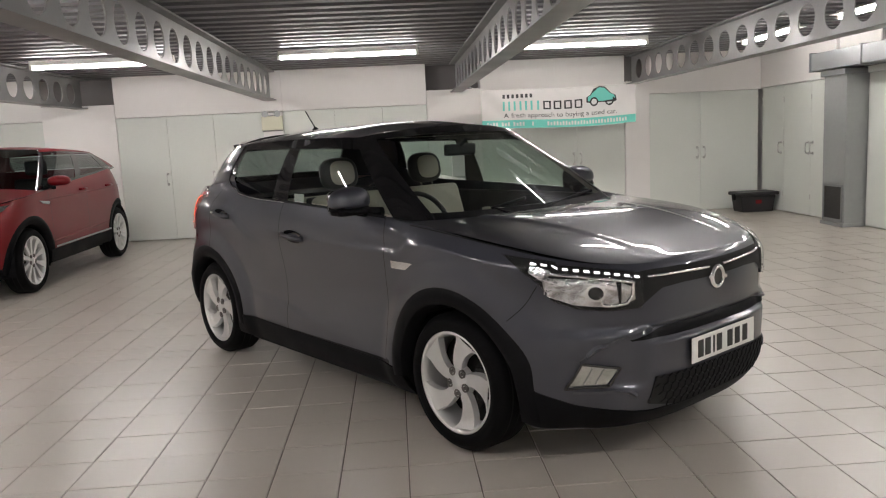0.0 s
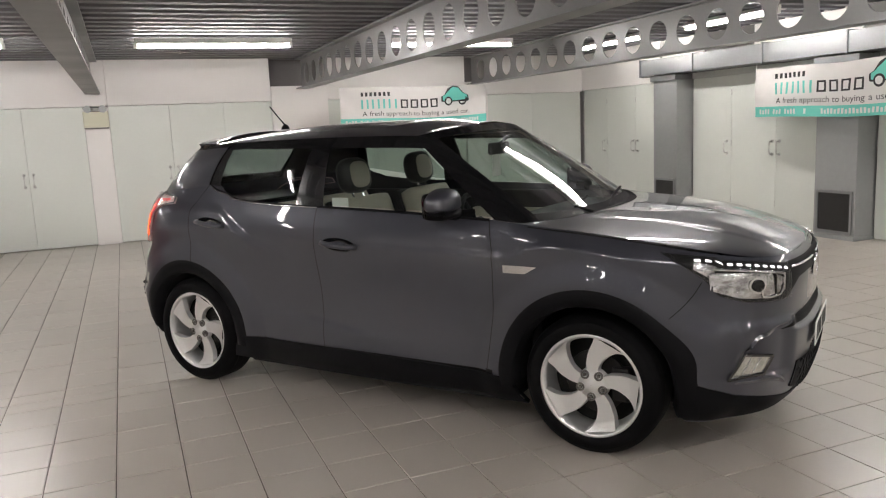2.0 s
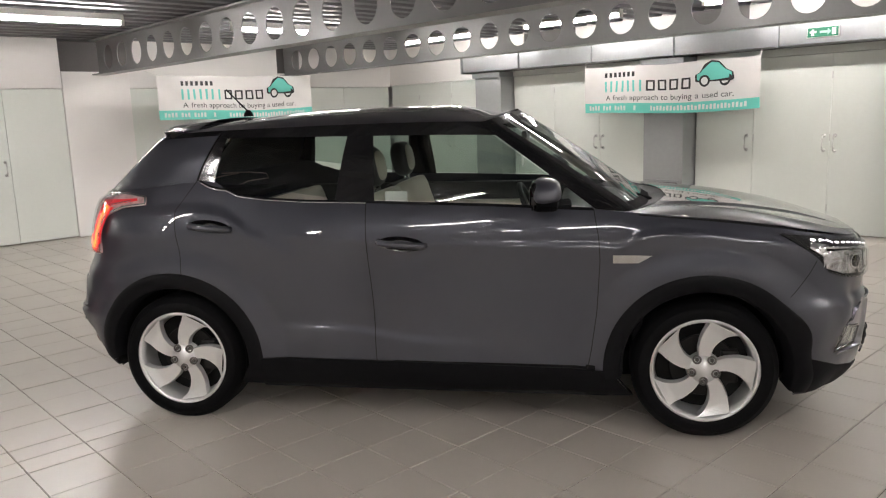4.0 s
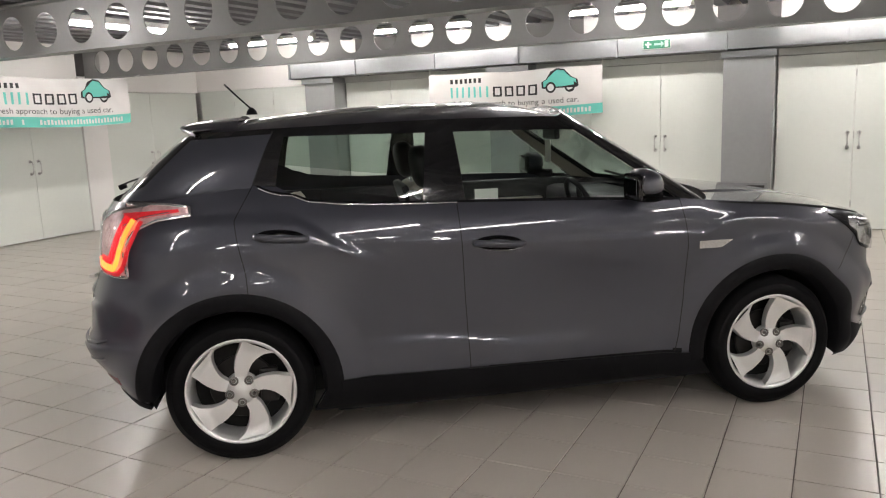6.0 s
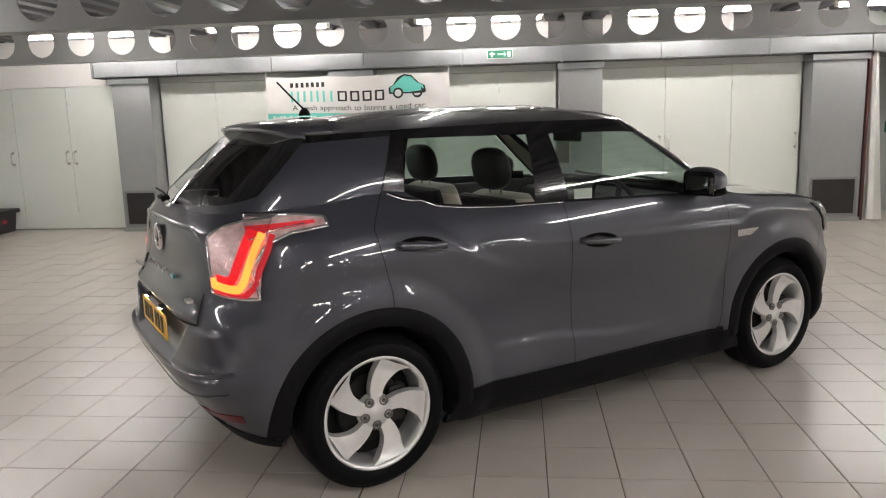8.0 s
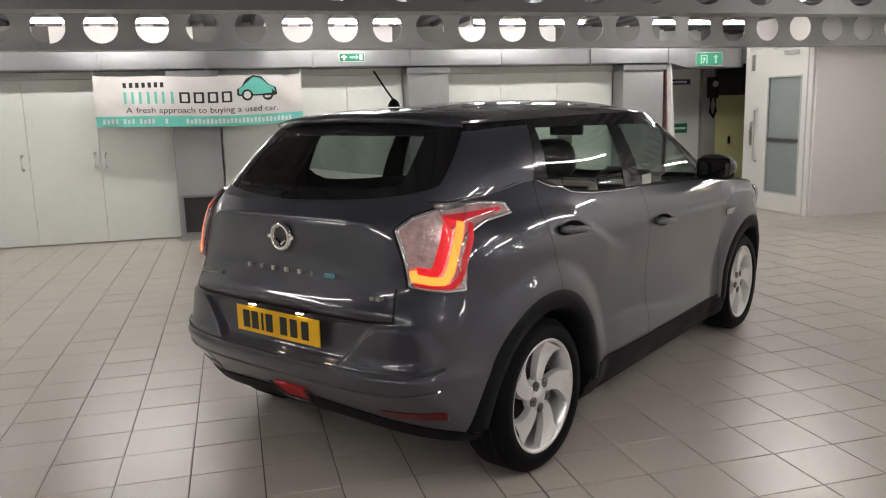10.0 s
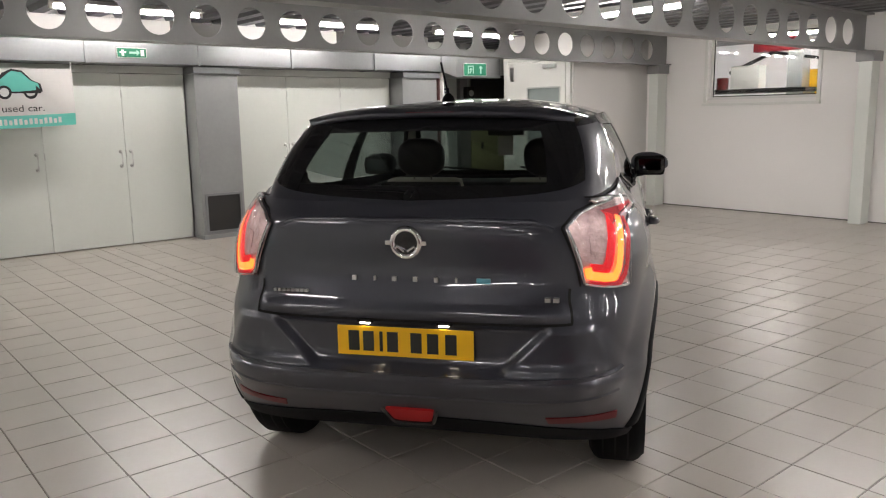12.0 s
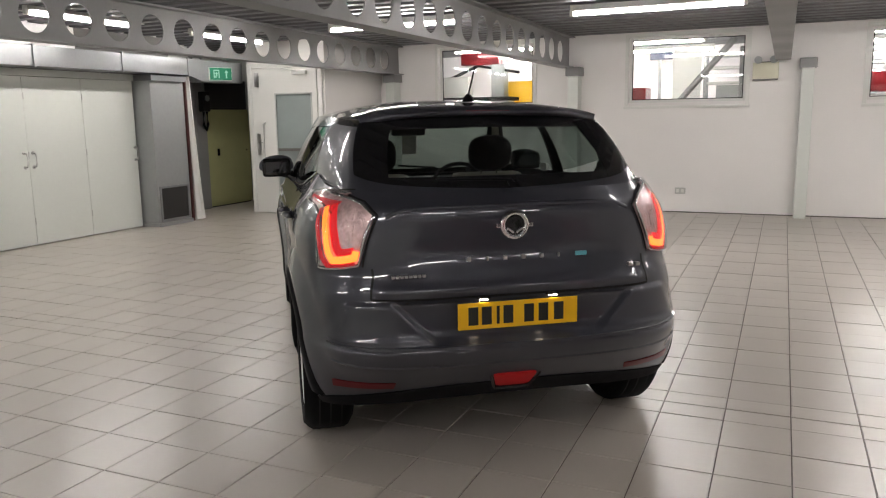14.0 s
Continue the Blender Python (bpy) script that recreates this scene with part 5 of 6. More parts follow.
# ---- glasshouse: stations 0 front centre, 1 screen corner, 2 front of side glass, 3 rear of side glass, 4 rear corner, 5 rear centre
base_line = poly3((0, 0.5, 0.9, 1.1, 1.5, 2, 2.5, 3, 3.5, 4, 4.3, 5), ((1.13, 0, 1.035), (1.08, 0.45, 1.04), (0.98, 0.72, 1.052), (0.90, 0.772, 1.06), (0.78, 0.802, 1.075), (0.45, 0.816, 1.098), (-0.35, 0.815, 1.126), (-1.19, 0.74, 1.235),
                  (-1.45, 0.715, 1.205), (-1.70, 0.64, 1.185), (-1.78, 0.55, 1.183), (-1.88, 0, 1.178)))
top_line = poly3((0, 0.5, 0.9, 1.1, 1.5, 2, 2.5, 3, 3.5, 4, 4.3, 5), ((0.40, 0, 1.535), (0.37, 0.34, 1.52), (0.30, 0.565, 1.495), (0.26, 0.605, 1.487), (0.17, 0.632, 1.49), (0.04, 0.645, 1.492), (-0.33, 0.650, 1.494), (-1.08, 0.63, 1.482),
                 (-1.28, 0.602, 1.476), (-1.43, 0.552, 1.47), (-1.47, 0.455, 1.474), (-1.52, 0, 1.485)))
cabin = Cabin(base_line, top_line)


def roof_panel():
    """The roof: spans between the two top lines, with a low crown and a lip over the rear window."""
    xs = np.linspace(0.39, -1.50, 70)
    qs = np.linspace(0, 5, 600)
    line = np.array([top_line(q) for q in qs])
    rows = []
    for x in xs:
        side_q = qs[(qs > 0.3) & (qs < 4.7)]
        pts = line[(qs > 0.0) & (qs < 5.0)]
        k = np.argmin(np.abs(pts[:, 0] - x))
        e = pts[k]
        crown = 0.075 * float(smoothstep(0.46, 0.0, x)) * (1 - 0.55 * float(smoothstep(-0.6, -1.55, x)))
        rows.append([(x, e[1] * s_ * 1.0, e[2] + 0.008 * (1 - abs(s_) ** 8) + crown * (1 - abs(s_) ** 2.3)) for s_ in np.linspace(-1, 1, 41)])
    return sheet(rows, flip=False)


part("roof", roof_panel(), M["paint"], car, "dark grey roof", True)
part("windscreen", full_piece(cabin, (0.93, 0.95), 0.02, 0.95, 0.0), M["glass"], car, "clear sloping windscreen", True)
part("screen_band", full_piece(cabin, (0.95, 0.97), 0.93, 1.0, 0.003), M["gloss"], car, "black band along the screen top", True)
part("scuttle", full_piece(cabin, (1.0, 1.0), -0.05, 0.09, 0.003), M["rubber"], car, "black scuttle panel", True)
rows = []
for s_ in np.linspace(-1, 1, 33):
    back, z = 1.185 - 0.25 * abs(s_) ** 2.2, 1.058 - 0.012 * abs(s_)
    y = 0.80 * s_ - 0.03 * s_ ** 3
    rows.append([(back - 0.14, y, z - 0.012), (back - 0.06, y, z - 0.002), (back - 0.012, y, z + 0.010), (back + 0.012, y, z + 0.004), (back + 0.016, y, z - 0.012)])
part("cowl", sheet(rows, flip=True), M["rubber"], car, "black cowl along the foot of the screen", True)
part("rear_window", full_piece(cabin, (4.05, 4.02), 0.03, 0.93, 0.004, front=False), M["tintglass"], car, "dark tinted rear window", True)
part("rear_window_foot", full_piece(cabin, (4.05, 4.02), 0.0, 0.17, 0.006, front=False), M["gloss"], car, "black foot of the rear window", True)
rows = []
for s_ in np.linspace(-1, 1, 61):
    q = 5.0 + (3.98 - 5.0) * abs(s_)
    top_t = 0.02 + 0.24 * abs(s_) ** 2.4
    rows.append([(p[0], math.copysign(p[1], s_), p[2]) for p in (cabin.at(q, t, 0.0125) for t in np.linspace(-0.03, top_t, 7))])
part("tailgate_shoulder", sheet(rows), M["paint"], car, "painted shoulder that curves up round the rear glass", True)
part("rear_window_band", full_piece(cabin, (4.0, 3.98), 0.83, 1.0, 0.006, front=False), M["gloss"], car, "black band over the rear window", True)
for side in (1, -1):
    part("screen_border", cabin.piece((0.80, 0.84), (0.96, 0.98), 0.0, 1.0, 0.003, side, 6, 14), M["gloss"], car, "black printed border of the screen", True)
    part("screen_pillar", cabin.piece((0.92, 0.94), (1.42, 1.18), -0.02, 1.0, 0.006, side, 12, 14), M["gloss"], car, "gloss black windscreen pillar", True)
    part("front_side_window", cabin.piece((1.42, 1.25), (2.45, 2.45), 0.03, 0.86, 0.0, side, 24, 10), M["glass"], car, "clear front side window", True)
    part("rear_side_window", cabin.piece((2.54, 2.54), (2.93, 2.955), 0.03, 0.86, 0.0, side, 24, 10), M["glass"], car, "lightly tinted rear side window", True)
    part("door_pillar", cabin.piece((2.435, 2.435), (2.55, 2.55), 0.0, 0.9, 0.004, side, 8, 8), M["gloss"], car, "black door pillar", True)
    part("window_rail", cabin.piece((1.2, 1.15), (3.02, 3.02), 0.84, 1.0, 0.005, side, 40, 5), M["gloss"], car, "gloss black rail over the side windows", True)
    part("rear_quarter_panel", cabin.piece((3.0, 3.0), (4.10, 3.97), -0.04, 0.9, 0.0105, side, 34, 16), M["paint"], car, "dark grey body panel behind the doors", True)
    part("rear_rail", cabin.piece((3.0, 3.0), (4.02, 3.98), 0.88, 1.0, 0.004, side, 24, 5), M["gloss"], car, "gloss black band under the roof", True)
    part("rear_screen_edge", cabin.piece((3.97, 3.9), (4.42, 4.38), 0.0, 0.95, 0.009, side, 10, 14), M["gloss"], car, "black edge of the rear window", True)
    part("rear_door_frame", cabin.piece((2.905, 2.94), (3.0, 3.0), 0.0, 0.88, 0.006, side, 5, 10), M["gloss"], car, "black rear edge of the door glass", True)
    line = bmesh.new()
    cabin.piece((2.993, 2.993), (3.008, 3.008), 0.0, 0.95, 0.0095, side, 2, 12, bm=line)
    part("panel_gap", line, M["gap"], car, "dark gap between panels")


for side in (1, -1):
    for q0, q1, mat, nm in ((0.80, 1.6, "rubber", "scuttle_side"), (2.95, 4.05, "paint", "wing_top")):
        rows = []
        for q in np.linspace(q0, q1, 24):
            p = cabin.at(q, 0.0, 0.004)
            z = float(top_edge(p[0]))
            o = body.at(body.u_of_x(p[0], z), z)
            rows.append([(p[0], side * (p[1] + (o[1] - p[1]) * k), p[2] + (o[2] - p[2]) * k + 0.004 * k * (1 - k)) for k in (-0.1, 0.3, 0.7, 1.0)])
        part(nm, sheet(rows, flip=side < 0), M[mat], car, "", True)
    part("rear_pillar_lining", cabin.piece((3.85, 3.85), (4.32, 4.34), 0.0, 0.98, -0.025, side, 8, 8), M["blackleather"], car, "", True)


def spoiler():
    rows = []
    for s_ in np.linspace(-1, 1, 41):
        y = 0.57 * s_
        xe = -1.555 + 0.12 * abs(s_) ** 3
        z = 1.522 - 0.046 * s_ ** 4
        rows.append([(-1.25, y, z + 0.012 + 0.012 * (1 - s_ * s_)), (-1.45, y, z + 0.006), (xe, y, z - 0.012), (xe - 0.006, y, z - 0.022), (xe, y, z - 0.034), (-1.45, y, z - 0.045)])
    return sheet(rows)


part("roof_spoiler", spoiler(), M["paint"], car, "small roof spoiler over the rear window", True)
part("brake_light", boxes((-1.558, -1.552, -0.1, 0.1, 1.497, 1.506)), M["redlens"], car, "slim red high brake light")
bm = sweep(bmesh.new(), [(-1.22, 0, 1.585), (-1.285, 0, 1.65), (-1.345, 0, 1.713)], 0.0045, 8)
ant = part("aerial", bm, M["rubber"], car, "black whip aerial")
part("aerial_base", lathe(bmesh.new(), [(0.03, 0.0), (0.024, 0.02), (0.012, 0.034), (0.004, 0.038)], 20), M["rubber"], ant).matrix_basis = pose(-1.215, 0, 1.552, 90, 0, 0)


# ---- front of the car
def front(low, high, d, mat, name, label="", mirror=True, parent=None, thick=0.012, n=24, m=6):
    obs = []
    for side in ((1, -1) if mirror else (1,)):
        obs.append(part(name, patch(body, low, high, d, True, side, n, m, thick=thick), mat, parent or car, label, True))
    return obs


for side in (1, -1):
    lamp = part("headlight", patch(body, [("y", 0.488, 0.728), ("y", 0.60, 0.726), ("y", 0.71, 0.738), ("y", 0.765, 0.768), ("x", 1.79, 0.832), ("x", 1.63, 0.941)], [("y", 0.478, 0.868), ("y", 0.58, 0.886), ("y", 0.67, 0.902), ("y", 0.745, 0.914), ("x", 1.82, 0.926), ("x", 1.61, 0.952)], 0.006, True, side, 36, 8, thick=0.015), M["gap"], car, "clear headlight with a lit row of white leds", True)
    part("bowl", patch(body, [("y", 0.580, 0.750), ("y", 0.65, 0.746), ("y", 0.72, 0.756), ("y", 0.775, 0.79)], [("y", 0.585, 0.842), ("y", 0.65, 0.852), ("y", 0.71, 0.860), ("y", 0.775, 0.866)], 0.0085, True, side, 30, 6), M["bowl"], lamp, "silver outer reflector", True)
    part("bowl", patch(body, [("y", 0.515, 0.764), ("y", 0.572, 0.754)], [("y", 0.515, 0.815), ("y", 0.565, 0.838)], 0.0085, True, side, 12, 5), M["bowl"], lamp, "silver inner reflector", True)
    for r, d, mat, nm in ((0.036, 0.012, "chrome", "projector_ring"), (0.026, 0.016, "gloss", "projector")):
        ring = [(0.655 + r * 0.9 * math.cos(a), 0.802 + r * math.sin(a)) for a in np.linspace(math.pi, math.tau, 11)]
        part(nm, patch(body, [("y", y, z) for y, z in ring], [("y", y, 1.604 - z) for y, z in ring], d, True, side, 16, 7, thick=0.006), M[mat], lamp, "", True)
    part("bowl", patch(body, [("y", 0.780, 0.795), ("x", 1.82, 0.835), ("x", 1.74, 0.886)], [("y", 0.780, 0.872), ("x", 1.82, 0.893), ("x", 1.74, 0.912)], 0.0085, True, side, 12, 4), M["bowl"], lamp, "silver corner reflector", True)
    part("light_guide", ribbon(body, [("y", 0.520, 0.835), ("y", 0.526, 0.785), ("y", 0.55, 0.752), ("y", 0.60, 0.746), ("y", 0.635, 0.750), ("y", 0.645, 0.79)], 0.011, 0.013, True, side, 24, lift=0.004), M["chrome"], lamp, "", True)
    row = knots([resolve(body, q, True) for q in (("y", 0.492, 0.850), ("y", 0.58, 0.866), ("y", 0.67, 0.883), ("y", 0.745, 0.897), ("x", 1.82, 0.908), ("x", 1.72, 0.919))], 45)
    for k in range(11):
        a, b = row[4 * k], row[4 * k + 2]
        rows = [[body.off(*(a + (b - a) * t + np.array((0, dz))), 0.014, side) for dz in (-0.0036, 0.0, 0.0036)] for t in (0, 0.33, 0.67, 1)]
        part("led", sheet(rows, flip=side < 0), M["whiteglow"], lamp, "lit white led")
    part("led_shelf", ribbon(body, [("y", 0.52, 0.834), ("y", 0.60, 0.850), ("y", 0.70, 0.868), ("y", 0.765, 0.880), ("x", 1.82, 0.889)], 0.012, 0.012, True, side, 40, lift=0.006), M["bowl"], lamp, "bright shelf under the leds", True)
    part("lens", patch(body, [("y", 0.488, 0.728), ("y", 0.60, 0.726), ("y", 0.71, 0.738), ("y", 0.765, 0.768), ("x", 1.79, 0.832), ("x", 1.63, 0.941)], [("y", 0.478, 0.868), ("y", 0.58, 0.886), ("y", 0.67, 0.902), ("y", 0.745, 0.914), ("x", 1.82, 0.926), ("x", 1.61, 0.952)], 0.02, True, side, 36, 8, thick=0.014), M["lamplens_clear"], lamp, "clear cover", True)
    # fog lamp in its corner
    part("bumper_ridge", ribbon(body, [("y", 0.44, 0.630), ("y", 0.54, 0.606), ("y", 0.62, 0.588), ("y", 0.672, 0.570), ("y", 0.70, 0.548), ("y", 0.716, 0.515)], 0.024, 0.001, True, side, 40, lift=0.011), M["paint"], car, "folded shelf over the fog light")
    fogp = part("fog_light", patch(body, [("y", 0.620, 0.408), ("y", 0.735, 0.404)], [("y", 0.582, 0.474), ("y", 0.705, 0.500)], 0.003, True, side, 12, 8, thick=0.02), M["fogbowl"], car, "clear fog light in the bumper corner", True)
    part("lens", patch(body, [("y", 0.620, 0.408), ("y", 0.735, 0.404)], [("y", 0.582, 0.474), ("y", 0.705, 0.500)], 0.008, True, side, 12, 8, thick=0.004), M["clear"], fogp, "clear cover", True)
    part("fog_surround", ribbon(body, [("y", 0.612, 0.400), ("y", 0.742, 0.396), ("y", 0.712, 0.508), ("y", 0.574, 0.480), ("y", 0.612, 0.400)], 0.012, 0.009, True, side, 60, lift=0.004), M["gloss"], fogp, "dark frame", True)
    for y0, y1 in ((0.655, 0.627), (0.69, 0.665)):
        part("reflector_fold", ribbon(body, [("y", y0, 0.412), ("y", y1, 0.482)], 0.005, 0.005, True, side, 10, lift=0.003), M["lamplens"], fogp)
    part("bumper_fold", ribbon(body, [("y", 0.52, 0.352), ("y", 0.55, 0.374), ("y", 0.60, 0.384), ("y", 0.68, 0.382), ("y", 0.725, 0.384)], 0.022, 0.001, True, side, 24, lift=0.010), M["paint"], car, "folded line under the fog light")
    part("bumper_slot", patch(body, [("y", 0.0, 0.586), ("y", 0.35, 0.588), ("y", 0.46, 0.592), ("y", 0.53, 0.586)], [("y", 0.0, 0.632), ("y", 0.35, 0.632), ("y", 0.46, 0.614), ("y", 0.54, 0.594)], 0.003, True, side, 40, 8), M["rubber"], car, "black slot across the bumper", True)
    part("grille_strip", patch(body, [("y", 0.0, 0.798), ("y", 0.25, 0.803), ("y", 0.38, 0.797), ("y", 0.44, 0.765), ("y", 0.487, 0.735)], [("y", 0.0, 0.868), ("y", 0.25, 0.872), ("y", 0.38, 0.874), ("y", 0.44, 0.874), ("y", 0.478, 0.872)], 0.005, True, side, 24, 5), M["gap"], car, "black grille strip", True)
    part("grille_chrome", ribbon(body, [("y", 0.06, 0.838), ("y", 0.25, 0.845), ("y", 0.45, 0.850)], 0.010, 0.008, True, side, 24, lift=0.006), M["chrome"], car, "thin bright grille bar", True)
    part("lower_grille", patch(body, [("y", 0.0, 0.275), ("y", 0.30, 0.278), ("y", 0.46, 0.31)], [("y", 0.0, 0.425), ("y", 0.30, 0.425), ("y", 0.44, 0.425)], 0.009, True, side, 24, 8, thick=0.012), M["gap"], car, "dark lower air intake", True)
    bm = bmesh.new()
    for i in range(11):
        for j in range(4):
            y, z = 0.0425 * (i + (0.5 if j % 2 else 0)), 0.296 + j * 0.0368
            if y > 0.425 - 0.012 * (3 - j) + 0.02:
                continue
            hexa = [(y + 0.0245 * math.cos(a), z + 0.0245 * math.sin(a)) for a in np.linspace(math.pi / 6, math.pi / 6 + math.tau, 7)]
            for (y0, z0), (y1, z1) in list(zip(hexa, hexa[1:]))[:3] if i else zip(hexa, hexa[1:]):
                if y0 < 0 or y1 < 0:
                    continue
                ribbon(body, [("y", y0, z0), ("y", y1, z1)], 0.006, 0.011, True, side, 3, bm=bm, lift=0.004)
    part("honeycomb", bm, M["rubber"], car, "black honeycomb bars")
    part("chin", patch(body, [("y", 0.0, 0.20), ("y", 0.5, 0.20), ("y", 0.76, 0.21), ("x", 1.70, 0.262)], [("y", 0.0, 0.268), ("y", 0.45, 0.27), ("y", 0.72, 0.325), ("x", 1.70, 0.40)], 0.006, True, side, 30, 6, thick=0.02), M["rubber"], car, "black lower bumper lip", True)
plate(car, pose(2.168, 0, 0.505, 0, 0, 90), M["white"], "front_number_plate", "white front number plate with black bars")
bm = lathe(bmesh.new(), [(0.034, 0.0), (0.036, 0.008), (0.044, 0.012), (0.052, 0.008), (0.055, 0.0)], 36)
badge = part("front_badge", bm, M["chrome"], car, "chrome ring badge", True)
badge.matrix_basis = pose(2.135, 0, 0.79, 0, -6, -90)
part("badge_disc", lathe(bmesh.new(), [(0.0005, 0.004), (0.036, 0.004)], 24), M["gloss"], badge)
for k in (-0.06, 0.06):
    part("badge_wing", boxes((k - 0.012, k + 0.012, 0.0, 0.008, -0.008, 0.01), bevel=0.003), M["chrome"], badge)

# ---- rear of the car
for side in (1, -1):
    low = [("y", 0.640, 0.888), ("y", 0.69, 0.876), ("y", 0.74, 0.867), ("y", 0.782, 0.867), ("x", -1.755, 0.985), ("x", -1.70, 1.062), ("x", -1.60, 1.103), ("x", -1.455, 1.120)]
    high = [("y", 0.570, 1.088), ("y", 0.61, 1.128), ("y", 0.66, 1.150), ("y", 0.72, 1.164), ("x", -1.74, 1.170), ("x", -1.66, 1.171), ("x", -1.56, 1.168), ("x", -1.46, 1.155)]
    tl = part("tail_light", patch(body, low, high, 0.012, False, side, 56, 12, thick=0.022), M["facet"], car, "lit red and clear wrap-round tail light", True)
    part("clear_section", patch(body, [("y", 0.632, 0.962), ("y", 0.668, 0.958), ("y", 0.700, 0.972)], [("y", 0.588, 1.082), ("y", 0.63, 1.122), ("y", 0.690, 1.142)], 0.0145, False, side, 18, 10), M["facet"], tl, "clear faceted section", True)
    part("clear_bulb", patch(body, [("y", 0.655, 0.985), ("y", 0.682, 0.985)], [("y", 0.648, 1.045), ("y", 0.682, 1.055)], 0.018, False, side, 8, 6, thick=0.006), M["facet"], tl, "silver reversing lamp reflector", True)
    part("red_section", ribbon(body, [("y", 0.652, 0.940), ("y", 0.69, 0.932), ("y", 0.704, 0.932), ("y", 0.714, 0.955), ("y", 0.718, 1.0), ("y", 0.717, 1.06), ("y", 0.708, 1.118)], 0.040, 0.0165, False, side, 60, lift=0.004), M["redsoft"], tl, "softly lit inner red guide", True)
    part("red_border", ribbon(body, [("y", 0.652, 0.894), ("y", 0.70, 0.882), ("y", 0.75, 0.877), ("y", 0.768, 0.91), ("y", 0.772, 0.98), ("y", 0.768, 1.05), ("y", 0.755, 1.10)], 0.024, 0.0160, False, side, 60, lift=0.003), M["redwing"], tl, "red outer border", True)
    part("red_wing", patch(body, [("y", 0.728, 1.080), ("x", -1.742, 1.076), ("x", -1.66, 1.110), ("x", -1.50, 1.133)], [("y", 0.70, 1.124), ("x", -1.75, 1.130), ("x", -1.62, 1.139), ("x", -1.505, 1.145)], 0.0168, False, side, 24, 6), M["redwing"], tl, "red wing of the lens", True)
    part("wing_line", ribbon(body, [("x", -1.742, 1.082), ("x", -1.66, 1.114), ("x", -1.54, 1.133)], 0.006, 0.0185, False, side, 20, lift=0.002), M["lamplens"], tl, "bright line along the red wing", True)
    part("light_bar", ribbon(body, [("y", 0.645, 0.945), ("y", 0.650, 0.918), ("y", 0.70, 0.905), ("y", 0.732, 0.902), ("y", 0.743, 0.93), ("y", 0.747, 0.98), ("y", 0.744, 1.04), ("y", 0.735, 1.105)], 0.031, 0.0195, False, side, 70, lift=0.004), M["redglow"], tl, "glowing L-shaped light bar", True)
    edge = low + high[::-1] + low[:1]
    part("lens_edge", ribbon(body, edge, 0.013, 0.013, False, side, 150, lift=0.005), M["lamplens"], tl, "clear lens edge", True)
    part("lens", patch(body, low, high, 0.0245, False, side, 56, 12, thick=0.010), M["lamplens_clear"], tl, "clear outer lens", True)
    part("lamp_gap", ribbon(body, [("y", 0.628, 0.880), ("y", 0.556, 1.088), ("y", 0.60, 1.14), ("y", 0.66, 1.164), ("y", 0.72, 1.178), ("x", -1.74, 1.184)], 0.008, 0.004, False, side, 60), M["gap"], tl, "dark gap beside the lamp")
    # tailgate gap and bumper lines
    gap = bmesh.new()
    ribbon(body, [("y", 0.0, 0.752), ("y", 0.5, 0.752), ("y", 0.605, 0.755), ("y", 0.60, 0.80), ("y", 0.592, 0.875)], 0.010, 0.004, False, side, 40, bm=gap)
    part("tailgate_gap", gap, M["gap"], car, "dark gap round the tailgate")
    part("tailgate_crease", ribbon(body, [("y", 0.0, 1.118), ("y", 0.3, 1.118), ("y", 0.46, 1.112), ("y", 0.53, 1.08)], 0.018, 0.002, False, side, 30, lift=0.006), M["paint"], car, "raised line under the rear window", True)
    part("bumper_line", ribbon(body, [("y", 0.0, 0.552), ("y", 0.4, 0.556), ("y", 0.65, 0.562), ("y", 0.78, 0.585)], 0.020, 0.002, False, side, 30, lift=0.009), M["paint"], car, "raised line across the rear bumper")
    part("bumper_line", ribbon(body, [("y", 0.0, 0.470), ("y", 0.4, 0.474), ("y", 0.66, 0.486), ("y", 0.77, 0.505)], 0.014, 0.001, False, side, 30, lift=0.005), M["paint"], car, "thin folded line low on the rear bumper")
    part("reflector", patch(body, [("y", 0.52, 0.366), ("y", 0.745, 0.376)], [("y", 0.512, 0.396), ("y", 0.755, 0.409)], 0.004, False, side, 16, 3, thick=0.01), M["reflector"], car, "long red reflector in the bumper", True)
    part("rear_skirt", patch(body, [("y", 0.0, 0.285), ("y", 0.5, 0.275), ("y", 0.74, 0.265), ("x", -1.70, 0.262)], [("y", 0.0, 0.362), ("y", 0.5, 0.345), ("y", 0.74, 0.315), ("x", -1.70, 0.29)], 0.005, False, side, 30, 6, thick=0.02), M["rubber"], car, "black lower rear skirt", True)
rf = part("rear_fog_light", patch(body, [("y", 0.0, 0.337), ("y", 0.05, 0.337), ("y", 0.075, 0.345)], [("y", 0.0, 0.403), ("y", 0.08, 0.403), ("y", 0.095, 0.40)], 0.010, False, 1, 10, 5, thick=0.012), M["foglens"], car, "lit red rear fog light", True)
part("lens_half", patch(body, [("y", 0.0, 0.337), ("y", 0.05, 0.337), ("y", 0.075, 0.345)], [("y", 0.0, 0.403), ("y", 0.08, 0.403), ("y", 0.095, 0.40)], 0.010, False, -1, 10, 5, thick=0.012), M["foglens"], rf, "", True)
for side in (1, -1):
    part("fog_surround", ribbon(body, [("y", 0.0, 0.323), ("y", 0.075, 0.325), ("y", 0.11, 0.41)], 0.014, 0.012, False, side, 20, lift=0.006), M["gloss"], rf)
plate(car, pose(-1.994, 0, 0.672, 0, 0, -90), M["yellow"], "rear_number_plate", "yellow rear number plate with black bars")
